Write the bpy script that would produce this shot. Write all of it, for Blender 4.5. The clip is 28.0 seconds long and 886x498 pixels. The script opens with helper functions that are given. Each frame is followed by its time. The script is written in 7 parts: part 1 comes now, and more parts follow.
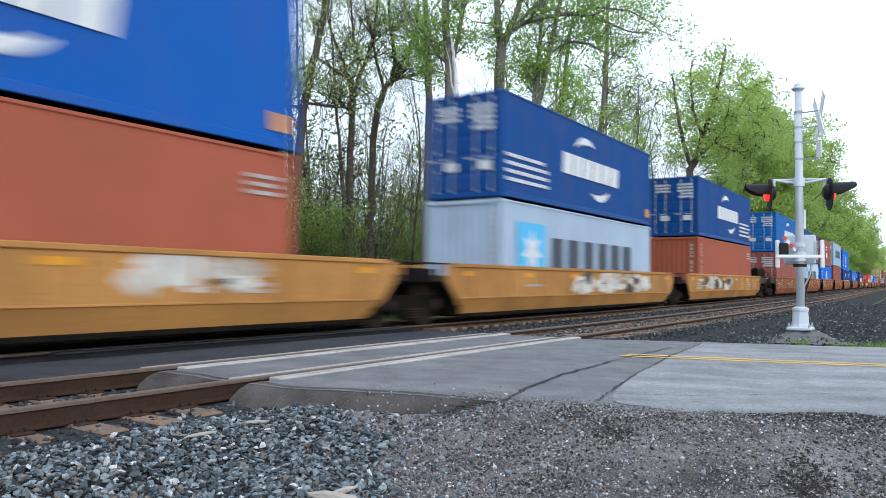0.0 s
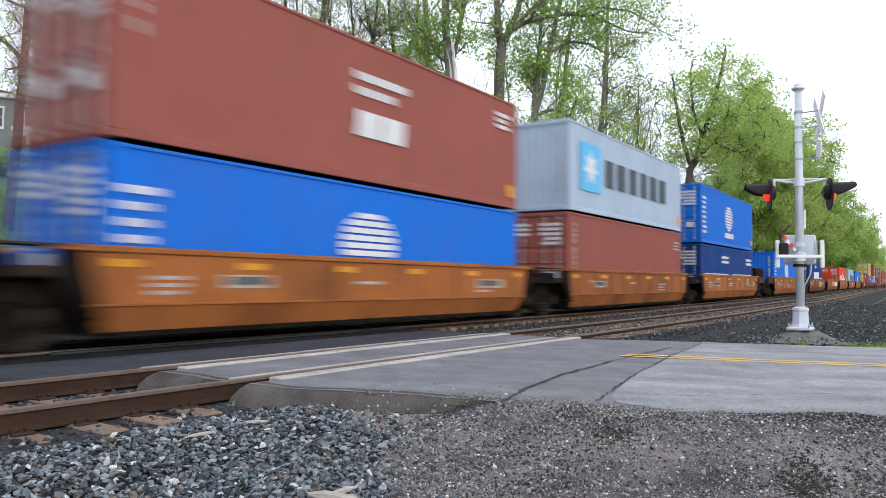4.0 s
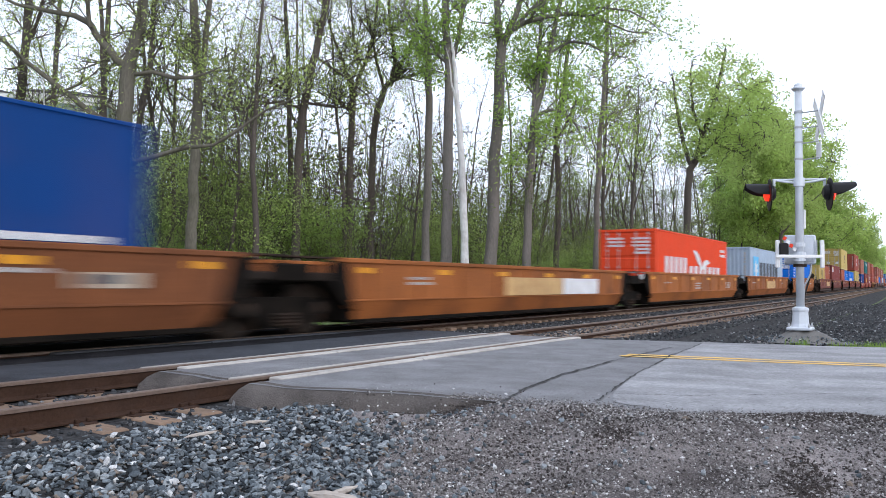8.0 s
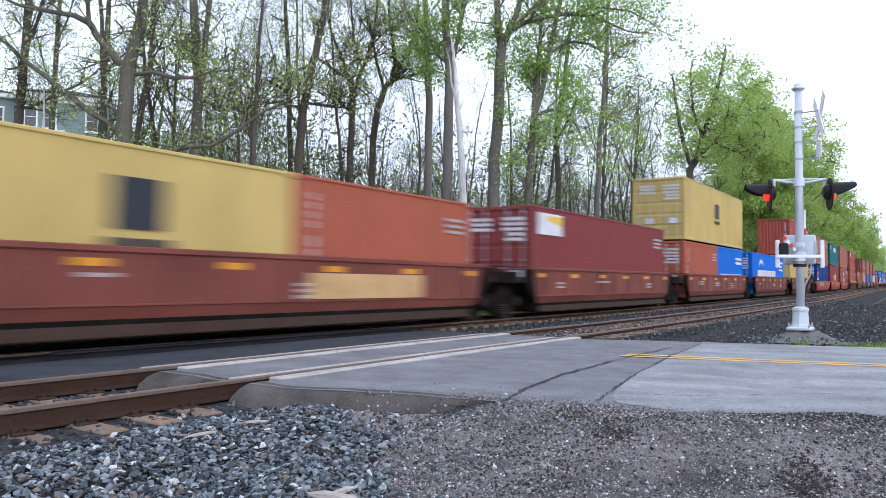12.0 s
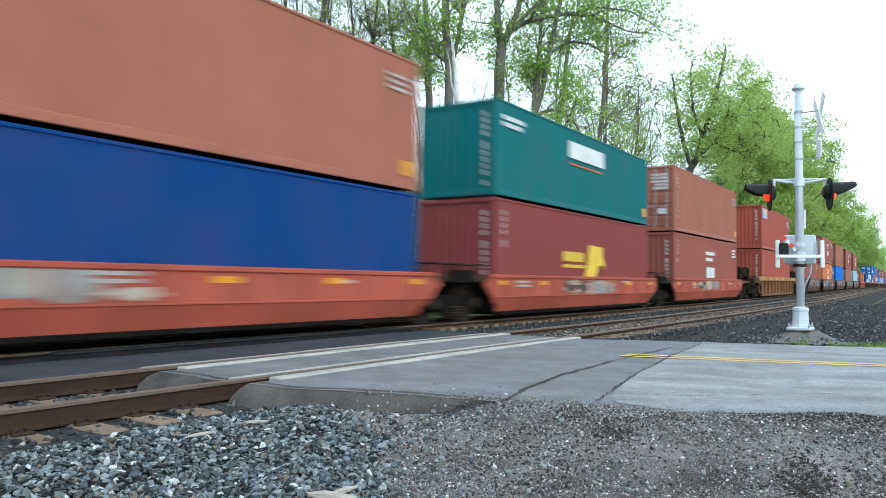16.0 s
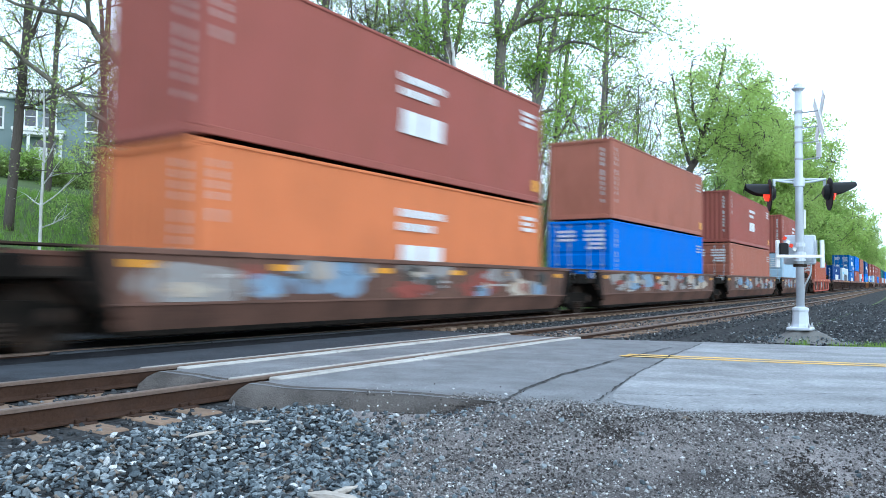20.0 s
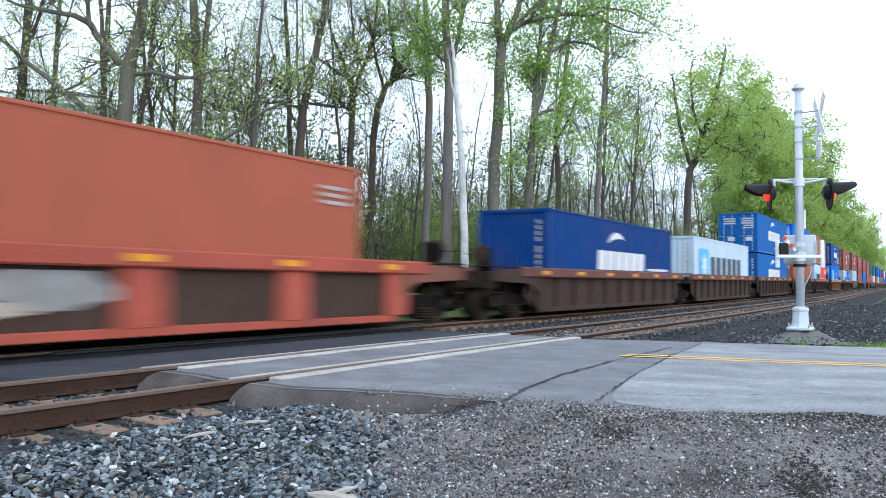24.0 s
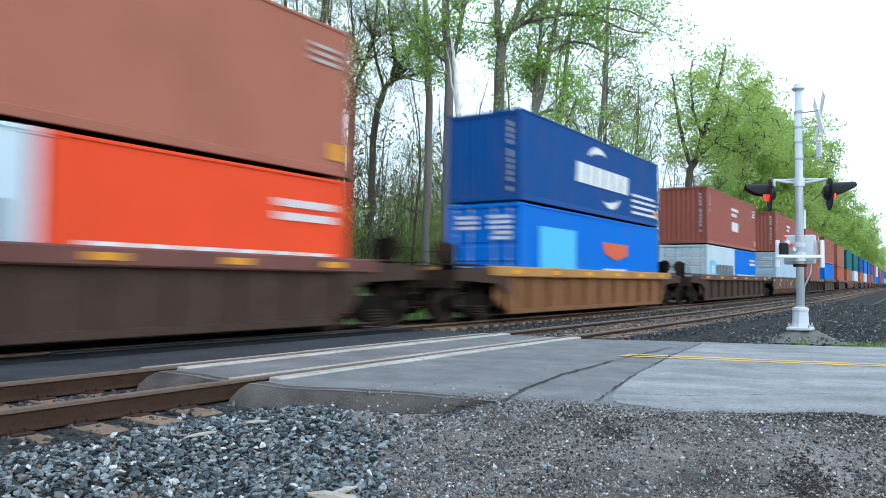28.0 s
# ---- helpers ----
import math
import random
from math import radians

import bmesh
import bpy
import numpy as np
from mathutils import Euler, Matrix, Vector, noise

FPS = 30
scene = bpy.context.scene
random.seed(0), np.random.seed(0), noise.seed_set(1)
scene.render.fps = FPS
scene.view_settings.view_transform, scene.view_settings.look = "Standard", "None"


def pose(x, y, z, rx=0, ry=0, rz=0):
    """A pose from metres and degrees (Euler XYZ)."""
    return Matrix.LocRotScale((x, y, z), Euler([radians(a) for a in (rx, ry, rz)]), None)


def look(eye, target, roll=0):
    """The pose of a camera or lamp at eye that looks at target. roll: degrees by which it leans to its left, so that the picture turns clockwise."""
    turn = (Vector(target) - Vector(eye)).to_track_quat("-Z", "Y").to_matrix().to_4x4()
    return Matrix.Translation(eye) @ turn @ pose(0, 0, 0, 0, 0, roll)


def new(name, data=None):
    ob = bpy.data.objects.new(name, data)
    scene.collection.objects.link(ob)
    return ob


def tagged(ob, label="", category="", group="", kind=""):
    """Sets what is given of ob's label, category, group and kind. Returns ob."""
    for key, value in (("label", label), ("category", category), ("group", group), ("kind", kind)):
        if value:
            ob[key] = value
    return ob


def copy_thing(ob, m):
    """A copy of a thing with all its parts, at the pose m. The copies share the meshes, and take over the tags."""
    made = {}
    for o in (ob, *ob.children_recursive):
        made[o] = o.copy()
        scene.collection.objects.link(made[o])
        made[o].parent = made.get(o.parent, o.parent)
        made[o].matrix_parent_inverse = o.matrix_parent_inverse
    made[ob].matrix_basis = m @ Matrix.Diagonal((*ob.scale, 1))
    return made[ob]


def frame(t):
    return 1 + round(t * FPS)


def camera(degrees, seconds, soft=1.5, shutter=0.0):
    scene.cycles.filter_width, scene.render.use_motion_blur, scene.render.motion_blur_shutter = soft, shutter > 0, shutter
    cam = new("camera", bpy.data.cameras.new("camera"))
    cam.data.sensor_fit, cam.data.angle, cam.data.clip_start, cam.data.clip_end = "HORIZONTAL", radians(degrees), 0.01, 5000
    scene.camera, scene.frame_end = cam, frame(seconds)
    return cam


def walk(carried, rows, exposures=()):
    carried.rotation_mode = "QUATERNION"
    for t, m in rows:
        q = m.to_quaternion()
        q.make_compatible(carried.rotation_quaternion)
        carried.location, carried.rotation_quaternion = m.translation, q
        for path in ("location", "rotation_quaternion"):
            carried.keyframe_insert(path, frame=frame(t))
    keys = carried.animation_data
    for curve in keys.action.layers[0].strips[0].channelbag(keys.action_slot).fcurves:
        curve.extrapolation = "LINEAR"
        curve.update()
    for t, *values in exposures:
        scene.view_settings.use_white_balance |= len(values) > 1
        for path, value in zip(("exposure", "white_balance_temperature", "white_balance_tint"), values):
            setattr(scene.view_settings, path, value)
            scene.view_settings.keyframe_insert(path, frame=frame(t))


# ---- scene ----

# World: x runs along the railway, y away from the viewer across it, z up; z = 0 is the rail top of the far track.
SPEED = 21.0
SECONDS = 28.0
EYE = (0.0, -9.668, 0.994)
AIM = (EYE[0] + 8.3210, EYE[1] + 5.5286, EYE[2] + 0.4451)

cam = camera(61.22, SECONDS, soft=0.8, shutter=0.8)
walk(cam, [(0.0, look(EYE, AIM, 0.63)), (SECONDS, look(EYE, AIM, 0.63))],
     exposures=[(0.0, 0.07, 6400, 8), (1.0, 0.07, 6700, 17), (2.0, 0.07, 6350, 9), (3.0, 0.07, 6600, 7), (6.0, 0.02, 7100, 30), (7.0, 0.02, 7000, 26),
                (8.0, 0.07, 6600, 15), (9.0, 0.07, 6150, 9), (10.0, 0.07, 6450, 17), (11.0, 0.07, 6750, 22), (12.0, 0.07, 6200, 17), (15.0, 0.11, 5450, 0),
                (16.0, 0.27, 6250, -2), (17.0, 0.49, 5700, 0), (18.0, 0.43, 5600, 1), (19.0, 0.27, 6150, 9), (20.0, 0.4, 5700, 1), (21.0, 0.27, 6550, 6),
                (24.0, 0.27, 6100, 8), (25.0, 0.27, 6700, 20), (26.0, 0.07, 6850, 18), (27.0, 0.2, 6850, 9), (SECONDS, 0.22, 6100, 1)])

# ---- light ----
SUN_HEIGHT, SUN_TURN = 24.0, 200.0
world = bpy.data.worlds.new("sky")
scene.world = world
world.use_nodes = True
wn = world.node_tree
sky = wn.nodes.new("ShaderNodeTexSky")
sky.sky_type = 'NISHITA'
sky.sun_disc = False
sky.sun_elevation = radians(SUN_HEIGHT)
sky.sun_rotation = radians(SUN_TURN)
sky.dust_density = 2.0
sky.air_density = 1.0
sky.ozone_density = 1.0
# High thin overcast: the clear sky seen through an even pale veil of cloud.
veil = wn.nodes.new("ShaderNodeMix")
veil.data_type = 'RGBA'
veil.inputs[0].default_value = 0.8
veil.inputs[7].default_value = (9.4, 10.6, 12.4, 1)
wn.links.new(sky.outputs[0], veil.inputs[6])
wn.links.new(veil.outputs[2], wn.nodes["Background"].inputs[0])
wn.nodes["Background"].inputs[1].default_value = 0.15
sun = new("sun", bpy.data.lights.new("sun", 'SUN'))
sun.data.energy = 0.6
sun.data.angle = radians(25)
sun.data.color = (1.0, 0.97, 0.93)
sun.matrix_world = pose(0, 0, 40, 90 - SUN_HEIGHT, 0, 180 - SUN_TURN)


# ---- materials ----
MATS = {}


def material(name, rgb, rough=0.7, metal=0.0, var=0.25, scale=3.0, fine=40.0, bump=0.2, dirt=None, dirt_amount=0.0,
             streak=0.0, per_object=0.0, spec=0.22, island=0.0, stretch=(1, 1, 1), along=None, dirt_scale=None):
    """A procedural surface: base colour varied at two scales, optional dirt in patches and streaks, fine relief."""
    if name in MATS:
        return MATS[name]
    m = bpy.data.materials.new(name)
    m.use_nodes = True
    nt = m.node_tree
    N, L = nt.nodes, nt.links
    p = N["Principled BSDF"]
    tc = N.new("ShaderNodeTexCoord")
    mp = N.new("ShaderNodeMapping")
    mp.inputs["Scale"].default_value = stretch
    where = tc.outputs["Object"]
    if per_object:
        # each object its own stretch of the pattern
        far_off = N.new("ShaderNodeVectorMath")
        far_off.operation = 'MULTIPLY_ADD'
        L.new(N.new("ShaderNodeObjectInfo").outputs["Random"], far_off.inputs[0])
        far_off.inputs[1].default_value = (61, 37, 0)
        L.new(where, far_off.inputs[2])
        where = far_off.outputs[0]
    L.new(where, mp.inputs[0])
    if along:
        # grain drawn out along a direction on the ground
        mp.vector_type = 'TEXTURE'
        mp.inputs["Rotation"].default_value = (0, 0, radians(along[0]))
        mp.inputs["Scale"].default_value = (1, along[1], 1)
    big = N.new("ShaderNodeTexNoise")
    big.inputs["Scale"].default_value = scale
    big.inputs["Detail"].default_value = 6
    L.new(mp.outputs[0], big.inputs["Vector"])
    small = N.new("ShaderNodeTexNoise")
    small.inputs["Scale"].default_value = fine
    small.inputs["Detail"].default_value = 4
    L.new(mp.outputs[0], small.inputs["Vector"])
    addn = N.new("ShaderNodeMath")
    addn.operation = 'ADD'
    L.new(big.outputs[0], addn.inputs[0])
    L.new(small.outputs[0], addn.inputs[1])
    last = addn.outputs[0]
    offset = 1.0
    if per_object or island:
        src = N.new("ShaderNodeObjectInfo").outputs["Random"] if per_object else N.new("ShaderNodeNewGeometry").outputs["Random Per Island"]
        sc = N.new("ShaderNodeMath")
        sc.operation = 'MULTIPLY_ADD'
        L.new(src, sc.inputs[0])
        sc.inputs[1].default_value = (per_object or island) / max(var, 0.01)
        L.new(last, sc.inputs[2])
        last = sc.outputs[0]
        offset += 0.5 * (per_object or island) / max(var, 0.01)
    val = N.new("ShaderNodeMath")
    val.operation = 'SUBTRACT'
    L.new(last, val.inputs[0])
    val.inputs[1].default_value = offset
    gain = N.new("ShaderNodeMath")
    gain.operation = 'MULTIPLY_ADD'
    L.new(val.outputs[0], gain.inputs[0])
    gain.inputs[1].default_value = var * 2
    gain.inputs[2].default_value = 1.0
    mul = N.new("ShaderNodeMix")
    mul.data_type = 'RGBA'
    mul.blend_type = 'MULTIPLY'
    mul.inputs[0].default_value = 1.0
    mul.inputs[6].default_value = (*rgb, 1)
    L.new(gain.outputs[0], mul.inputs[7])
    col = mul.outputs[2]
    if dirt:
        mp2 = N.new("ShaderNodeMapping")
        mp2.inputs["Scale"].default_value = (1, 1, 1.0 - 0.93 * streak)
        L.new(where, mp2.inputs[0])
        dn = N.new("ShaderNodeTexNoise")
        dn.inputs["Scale"].default_value = dirt_scale or 2.2 + 5 * streak
        dn.inputs["Detail"].default_value = 8
        dn.inputs["Roughness"].default_value = 0.65
        L.new(mp2.outputs[0], dn.inputs["Vector"])
        rm = N.new("ShaderNodeMapRange")
        rm.inputs[1].default_value = 0.45
        rm.inputs[2].default_value = 0.75
        rm.inputs[3].default_value = 0.0
        rm.inputs[4].default_value = dirt_amount
        L.new(dn.outputs[0], rm.inputs[0])
        mx = N.new("ShaderNodeMix")
        mx.data_type = 'RGBA'
        L.new(rm.outputs[0], mx.inputs[0])
        L.new(col, mx.inputs[6])
        mx.inputs[7].default_value = (*dirt, 1)
        col = mx.outputs[2]
    L.new(col, p.inputs["Base Color"])
    p.inputs["Metallic"].default_value = metal
    p.inputs["Specular IOR Level"].default_value = spec
    rr = N.new("ShaderNodeMapRange")
    rr.inputs[3].default_value = max(0.05, rough - 0.12)
    rr.inputs[4].default_value = min(1.0, rough + 0.12)
    L.new(big.outputs[0], rr.inputs[0])
    L.new(rr.outputs[0], p.inputs["Roughness"])
    if bump:
        bp = N.new("ShaderNodeBump")
        bp.inputs["Strength"].default_value = bump
        bp.inputs["Distance"].default_value = 0.02
        L.new(small.outputs[0], bp.inputs["Height"])
        L.new(bp.outputs[0], p.inputs["Normal"])
    MATS[name] = m
    return m


def leaf_material(name, rgb, through_rgb, var=0.5):
    m = bpy.data.materials.new(name)
    m.use_nodes = True
    N, L = m.node_tree.nodes, m.node_tree.links
    out = N["Material Output"]
    p = N["Principled BSDF"]
    p.inputs["Roughness"].default_value = 0.55
    p.inputs["Specular IOR Level"].default_value = 0.3
    rnd = N.new("ShaderNodeNewGeometry").outputs["Random Per Island"]
    oi = N.new("ShaderNodeObjectInfo").outputs["Random"]
    ad = N.new("ShaderNodeMath")
    ad.operation = 'ADD'
    L.new(rnd, ad.inputs[0])
    L.new(oi, ad.inputs[1])
    g = N.new("ShaderNodeMath")
    g.operation = 'MULTIPLY_ADD'
    L.new(ad.outputs[0], g.inputs[0])
    g.inputs[1].default_value = var
    g.inputs[2].default_value = 1.0 - var
    tr = N.new("ShaderNodeBsdfTranslucent")
    for colour, socket in ((rgb, p.inputs["Base Color"]), (through_rgb, tr.inputs[0])):
        mx = N.new("ShaderNodeMix")
        mx.data_type = 'RGBA'
        mx.blend_type = 'MULTIPLY'
        mx.inputs[0].default_value = 1.0
        mx.inputs[6].default_value = (*colour, 1)
        L.new(g.outputs[0], mx.inputs[7])
        L.new(mx.outputs[2], socket)
    ms = N.new("ShaderNodeMixShader")
    ms.inputs[0].default_value = 0.45
    L.new(p.outputs[0], ms.inputs[1])
    L.new(tr.outputs[0], ms.inputs[2])
    L.new(ms.outputs[0], out.inputs[0])
    return m


def glow(name, rgb, strength):
    m = bpy.data.materials.new(name)
    m.use_nodes = True
    p = m.node_tree.nodes["Principled BSDF"]
    p.inputs["Base Color"].default_value = (*rgb, 1)
    p.inputs["Emission Color"].default_value = (*rgb, 1)
    p.inputs["Emission Strength"].default_value = strength
    p.inputs["Roughness"].default_value = 0.3
    return m


RUST = (0.16, 0.07, 0.035)
GRIME = (0.07, 0.06, 0.05)


def paint(name, rgb, dirt=RUST, amount=0.35, rough=0.55):
    return material("paint_" + name, rgb, rough=rough, var=0.10, scale=0.8, fine=30, bump=0.05, dirt=dirt,
                    dirt_amount=amount, streak=0.6, per_object=0.04, spec=0.09, dirt_scale=1.1)


PAINTS = {
    "navy": ((0.007, 0.070, 0.26), 0.2), "blue": ((0.008, 0.105, 0.42), 0.18), "bright": ((0.005, 0.155, 0.63), 0.14),
    "steel": ((0.010, 0.130, 0.42), 0.2), "rust": ((0.39, 0.108, 0.064), 0.28), "brown": ((0.31, 0.097, 0.078), 0.32),
    "maroon": ((0.23, 0.052, 0.052), 0.3), "salmon": ((0.36, 0.135, 0.095), 0.35), "red": ((0.36, 0.084, 0.062), 0.28),
    "scarlet": ((0.76, 0.075, 0.025), 0.15), "orange": ((0.58, 0.185, 0.075), 0.25), "grey": ((0.40, 0.50, 0.62), 0.2),
    "pale": ((0.54, 0.65, 0.74), 0.14), "sand": ((0.56, 0.42, 0.15), 0.25), "teal": ((0.008, 0.142, 0.155), 0.2),
    "deepblue": ((0.003, 0.047, 0.20), 0.18), "lightblue": ((0.38, 0.52, 0.64), 0.2), "purple": ((0.12, 0.05, 0.16), 0.2),
}


def box_paint(key):
    rgb, amount = PAINTS[key]
    return paint("box_" + key, rgb, GRIME if key in ("pale", "grey", "sand", "lightblue") else RUST, amount)


CAR_PAINTS = {
    "tan": ((0.46, 0.225, 0.07), (0.14, 0.065, 0.03), 0.6), "ochre": ((0.36, 0.125, 0.038), (0.09, 0.038, 0.02), 0.75),
    "copper": ((0.32, 0.110, 0.035), (0.065, 0.030, 0.02), 0.8), "oxide": ((0.205, 0.066, 0.050), (0.065, 0.034, 0.028), 0.65),
    "umber": ((0.20, 0.075, 0.032), (0.04, 0.022, 0.016), 0.85), "vermilion": ((0.40, 0.09, 0.06), (0.16, 0.065, 0.05), 0.6), "soot": ((0.145, 0.080, 0.060), (0.03, 0.024, 0.021), 0.85),
    "plum": ((0.165, 0.072, 0.062), (0.05, 0.034, 0.03), 0.7), "mustard": ((0.42, 0.215, 0.07), (0.10, 0.055, 0.03), 0.75),
}


def car_paint(key):
    rgb, d, amount = CAR_PAINTS[key]
    return material("paint_car_" + key, rgb, rough=0.65, var=0.42, scale=0.55, fine=25, bump=0.12, dirt=d,
                    dirt_amount=amount, streak=0.35, per_object=0.05, spec=0.08, dirt_scale=0.75)


M_BLACK = material("black_steel", (0.008, 0.007, 0.006), 0.85, spec=0.05, var=0.4, scale=3, bump=0.3, dirt=(0.035, 0.026, 0.02), dirt_amount=0.5)
M_GRATE = material("weathered_steel", (0.030, 0.024, 0.020), 0.75, spec=0.08, var=0.4, bump=0.2, dirt=RUST, dirt_amount=0.4)
M_RIB = material("dusty_brown_steel", (0.068, 0.043, 0.034), 0.75, spec=0.08, var=0.3, scale=1.2, bump=0.15, dirt=(0.025, 0.019, 0.016), dirt_amount=0.75, streak=0.7)
M_RIB_RED = material("dusty_red_steel", (0.20, 0.085, 0.062), 0.75, spec=0.08, var=0.35, scale=1.2, bump=0.15, dirt=(0.16, 0.05, 0.035), dirt_amount=0.7, streak=0.5)
M_RIB_TAN = material("dusty_orange_steel", (0.22, 0.105, 0.048), 0.75, spec=0.08, var=0.35, scale=1.2, bump=0.15, dirt=(0.05, 0.035, 0.028), dirt_amount=0.7, streak=0.7)
M_WHITE = material("white_marking", (0.70, 0.72, 0.74), 0.6, var=0.12, scale=2, bump=0.03, dirt=(0.35, 0.3, 0.27), dirt_amount=0.4)
M_STENCIL = material("weathered_stencil_paint", (0.46, 0.45, 0.44), 0.65, spec=0.1, var=0.2, scale=2, bump=0.03, dirt=(0.28, 0.22, 0.19), dirt_amount=0.6)
M_BOARD = material("grimy_cream_board", (0.44, 0.37, 0.29), 0.7, spec=0.1, var=0.25, scale=2, bump=0.04, dirt=(0.18, 0.12, 0.08), dirt_amount=0.7)
M_GREYMARK = material("grey_marking", (0.06, 0.075, 0.095), 0.6, var=0.15, bump=0.03)
M_SKYMARK = material("light_blue_marking", (0.10, 0.48, 0.80), 0.6, var=0.1, bump=0.03)
M_PALEMARK = material("pale_blue_marking", (0.36, 0.45, 0.66), 0.6, var=0.15, bump=0.03)
M_YELLOW = material("yellow_reflector", (0.75, 0.33, 0.02), 0.45, var=0.15, bump=0.02)
M_YELLOWMARK = material("yellow_marking", (0.75, 0.50, 0.05), 0.55, var=0.12, bump=0.03)
M_REDMARK = material("red_marking", (0.62, 0.10, 0.03), 0.55, var=0.12, bump=0.03)
M_DARKMARK = material("dark_marking", (0.03, 0.035, 0.045), 0.6, var=0.2, bump=0.03)
M_GALV = material("galvanised_bar", (0.42, 0.44, 0.46), 0.45, metal=0.6, var=0.15, bump=0.05)
M_GRAFFITI = material("faded_spray_paint", (0.42, 0.37, 0.31), 0.7, var=0.3, scale=1.5, bump=0.05, dirt=(0.30, 0.15, 0.06), dirt_amount=0.9)
M_GRAFFITI_COLD = material("faded_pale_blue_spray_paint", (0.27, 0.27, 0.27), 0.7, var=0.3, scale=1.5, bump=0.05, dirt=(0.2, 0.12, 0.08), dirt_amount=0.8)
M_SPRAY_WHITE = material("off_white_spray_paint", (0.62, 0.60, 0.56), 0.75, spec=0.08, var=0.3, scale=1.3, bump=0.04, dirt=(0.34, 0.27, 0.20), dirt_amount=0.8)
M_SPRAY_BLUE = material("dull_blue_spray_paint", (0.20, 0.30, 0.42), 0.75, spec=0.08, var=0.3, scale=1.5, bump=0.04, dirt=(0.12, 0.09, 0.07), dirt_amount=0.8)
M_SPRAY_RED = material("dull_red_spray_paint", (0.26, 0.07, 0.055), 0.75, spec=0.08, var=0.3, scale=1.5, bump=0.04, dirt=(0.10, 0.07, 0.06), dirt_amount=0.8)
M_SPRAY_DARK = material("dark_grey_spray_paint", (0.07, 0.065, 0.06), 0.75, spec=0.08, var=0.3, scale=1.5, bump=0.04)
M_CREAM = material("faded_cream_paint", (0.56, 0.37, 0.17), 0.7, var=0.35, scale=1.2, bump=0.05, dirt=(0.30, 0.13, 0.05), dirt_amount=0.8, streak=0.6)
M_RAILTOP = material("polished_rail_head", (0.17, 0.125, 0.10), 0.5, metal=0.4, var=0.3, scale=8, bump=0.05)
M_RAIL = material("rusty_rail_steel", (0.050, 0.028, 0.019), 0.85, spec=0.08, var=0.35, scale=5, bump=0.25, dirt=(0.05, 0.035, 0.03), dirt_amount=0.6)
M_TIE = material("weathered_tie_timber", (0.22, 0.15, 0.105), 0.9, var=0.4, scale=3, fine=30, bump=0.6, dirt=(0.07, 0.055, 0.045), dirt_amount=0.6, per_object=0.15, stretch=(1.0, 0.15, 1.0))
M_ASPHALT = material("old_grey_asphalt", (0.20, 0.203, 0.212), 0.88, var=0.5, scale=1.6, fine=110, bump=0.7, dirt=(0.095, 0.093, 0.095), dirt_amount=0.6, along=(24, 3))
# Shade beside the train is mixed into this asphalt's colour.
M_ASPHALT_DARK = material("train_shade_asphalt", (0.058, 0.064, 0.074), 0.85, spec=0.10, var=0.5, scale=1.1, fine=90, bump=0.6, dirt=(0.035, 0.036, 0.04), dirt_amount=0.7, along=(90, 3))
M_ASPHALT_PALE = material("bleached_asphalt", (0.29, 0.294, 0.305), 0.88, var=0.75, scale=1.7, fine=75, bump=0.6, dirt=(0.16, 0.162, 0.17), dirt_amount=0.7, along=(30, 3.5))
# Near-black base colour imitates the shade under the train.
M_ASPHALT_SHADE = material("deep_shade_asphalt", (0.016, 0.016, 0.018), 0.9, spec=0.05, var=0.35, scale=0.9, fine=110, bump=0.5, dirt=(0.06, 0.06, 0.064), dirt_amount=0.4)
M_CRACK = material("tar_filled_crack", (0.04, 0.04, 0.04), 0.85, var=0.3, bump=0.4)
M_SOIL = material("wet_dark_soil", (0.055, 0.046, 0.042), 0.95, var=0.5, scale=6, fine=60, bump=0.9)
M_STRIP = material("pale_concrete_strip", (0.44, 0.42, 0.39), 0.85, var=0.22, scale=2, fine=60, bump=0.3, dirt=(0.16, 0.14, 0.12), dirt_amount=0.6)
M_YPAINT = material("worn_yellow_road_paint", (0.72, 0.45, 0.13), 0.8, var=0.4, scale=7, bump=0.2, dirt=(0.34, 0.30, 0.24), dirt_amount=0.75)
M_DIRT = material("gritty_dark_soil", (0.215, 0.195, 0.19), 0.95, spec=0.1, var=1.15, scale=1.4, fine=75, bump=1.0, dirt=(0.05, 0.042, 0.04), dirt_amount=0.85)
M_APRON = material("crumbled_asphalt_and_soil", (0.11, 0.098, 0.09), 0.95, var=0.9, scale=2.0, fine=80, bump=1.0, dirt=(0.045, 0.038, 0.034), dirt_amount=0.8)
M_BALLAST_BASE = material("ballast_bed", (0.045, 0.045, 0.046), 0.95, spec=0.06, var=1.1, scale=7, fine=24, bump=1.0, dirt=(0.03, 0.03, 0.03), dirt_amount=0.6)
M_STONE = material("crushed_stone", (0.21, 0.22, 0.225), 0.85, var=0.3, scale=6, fine=60, bump=0.4, island=0.62)
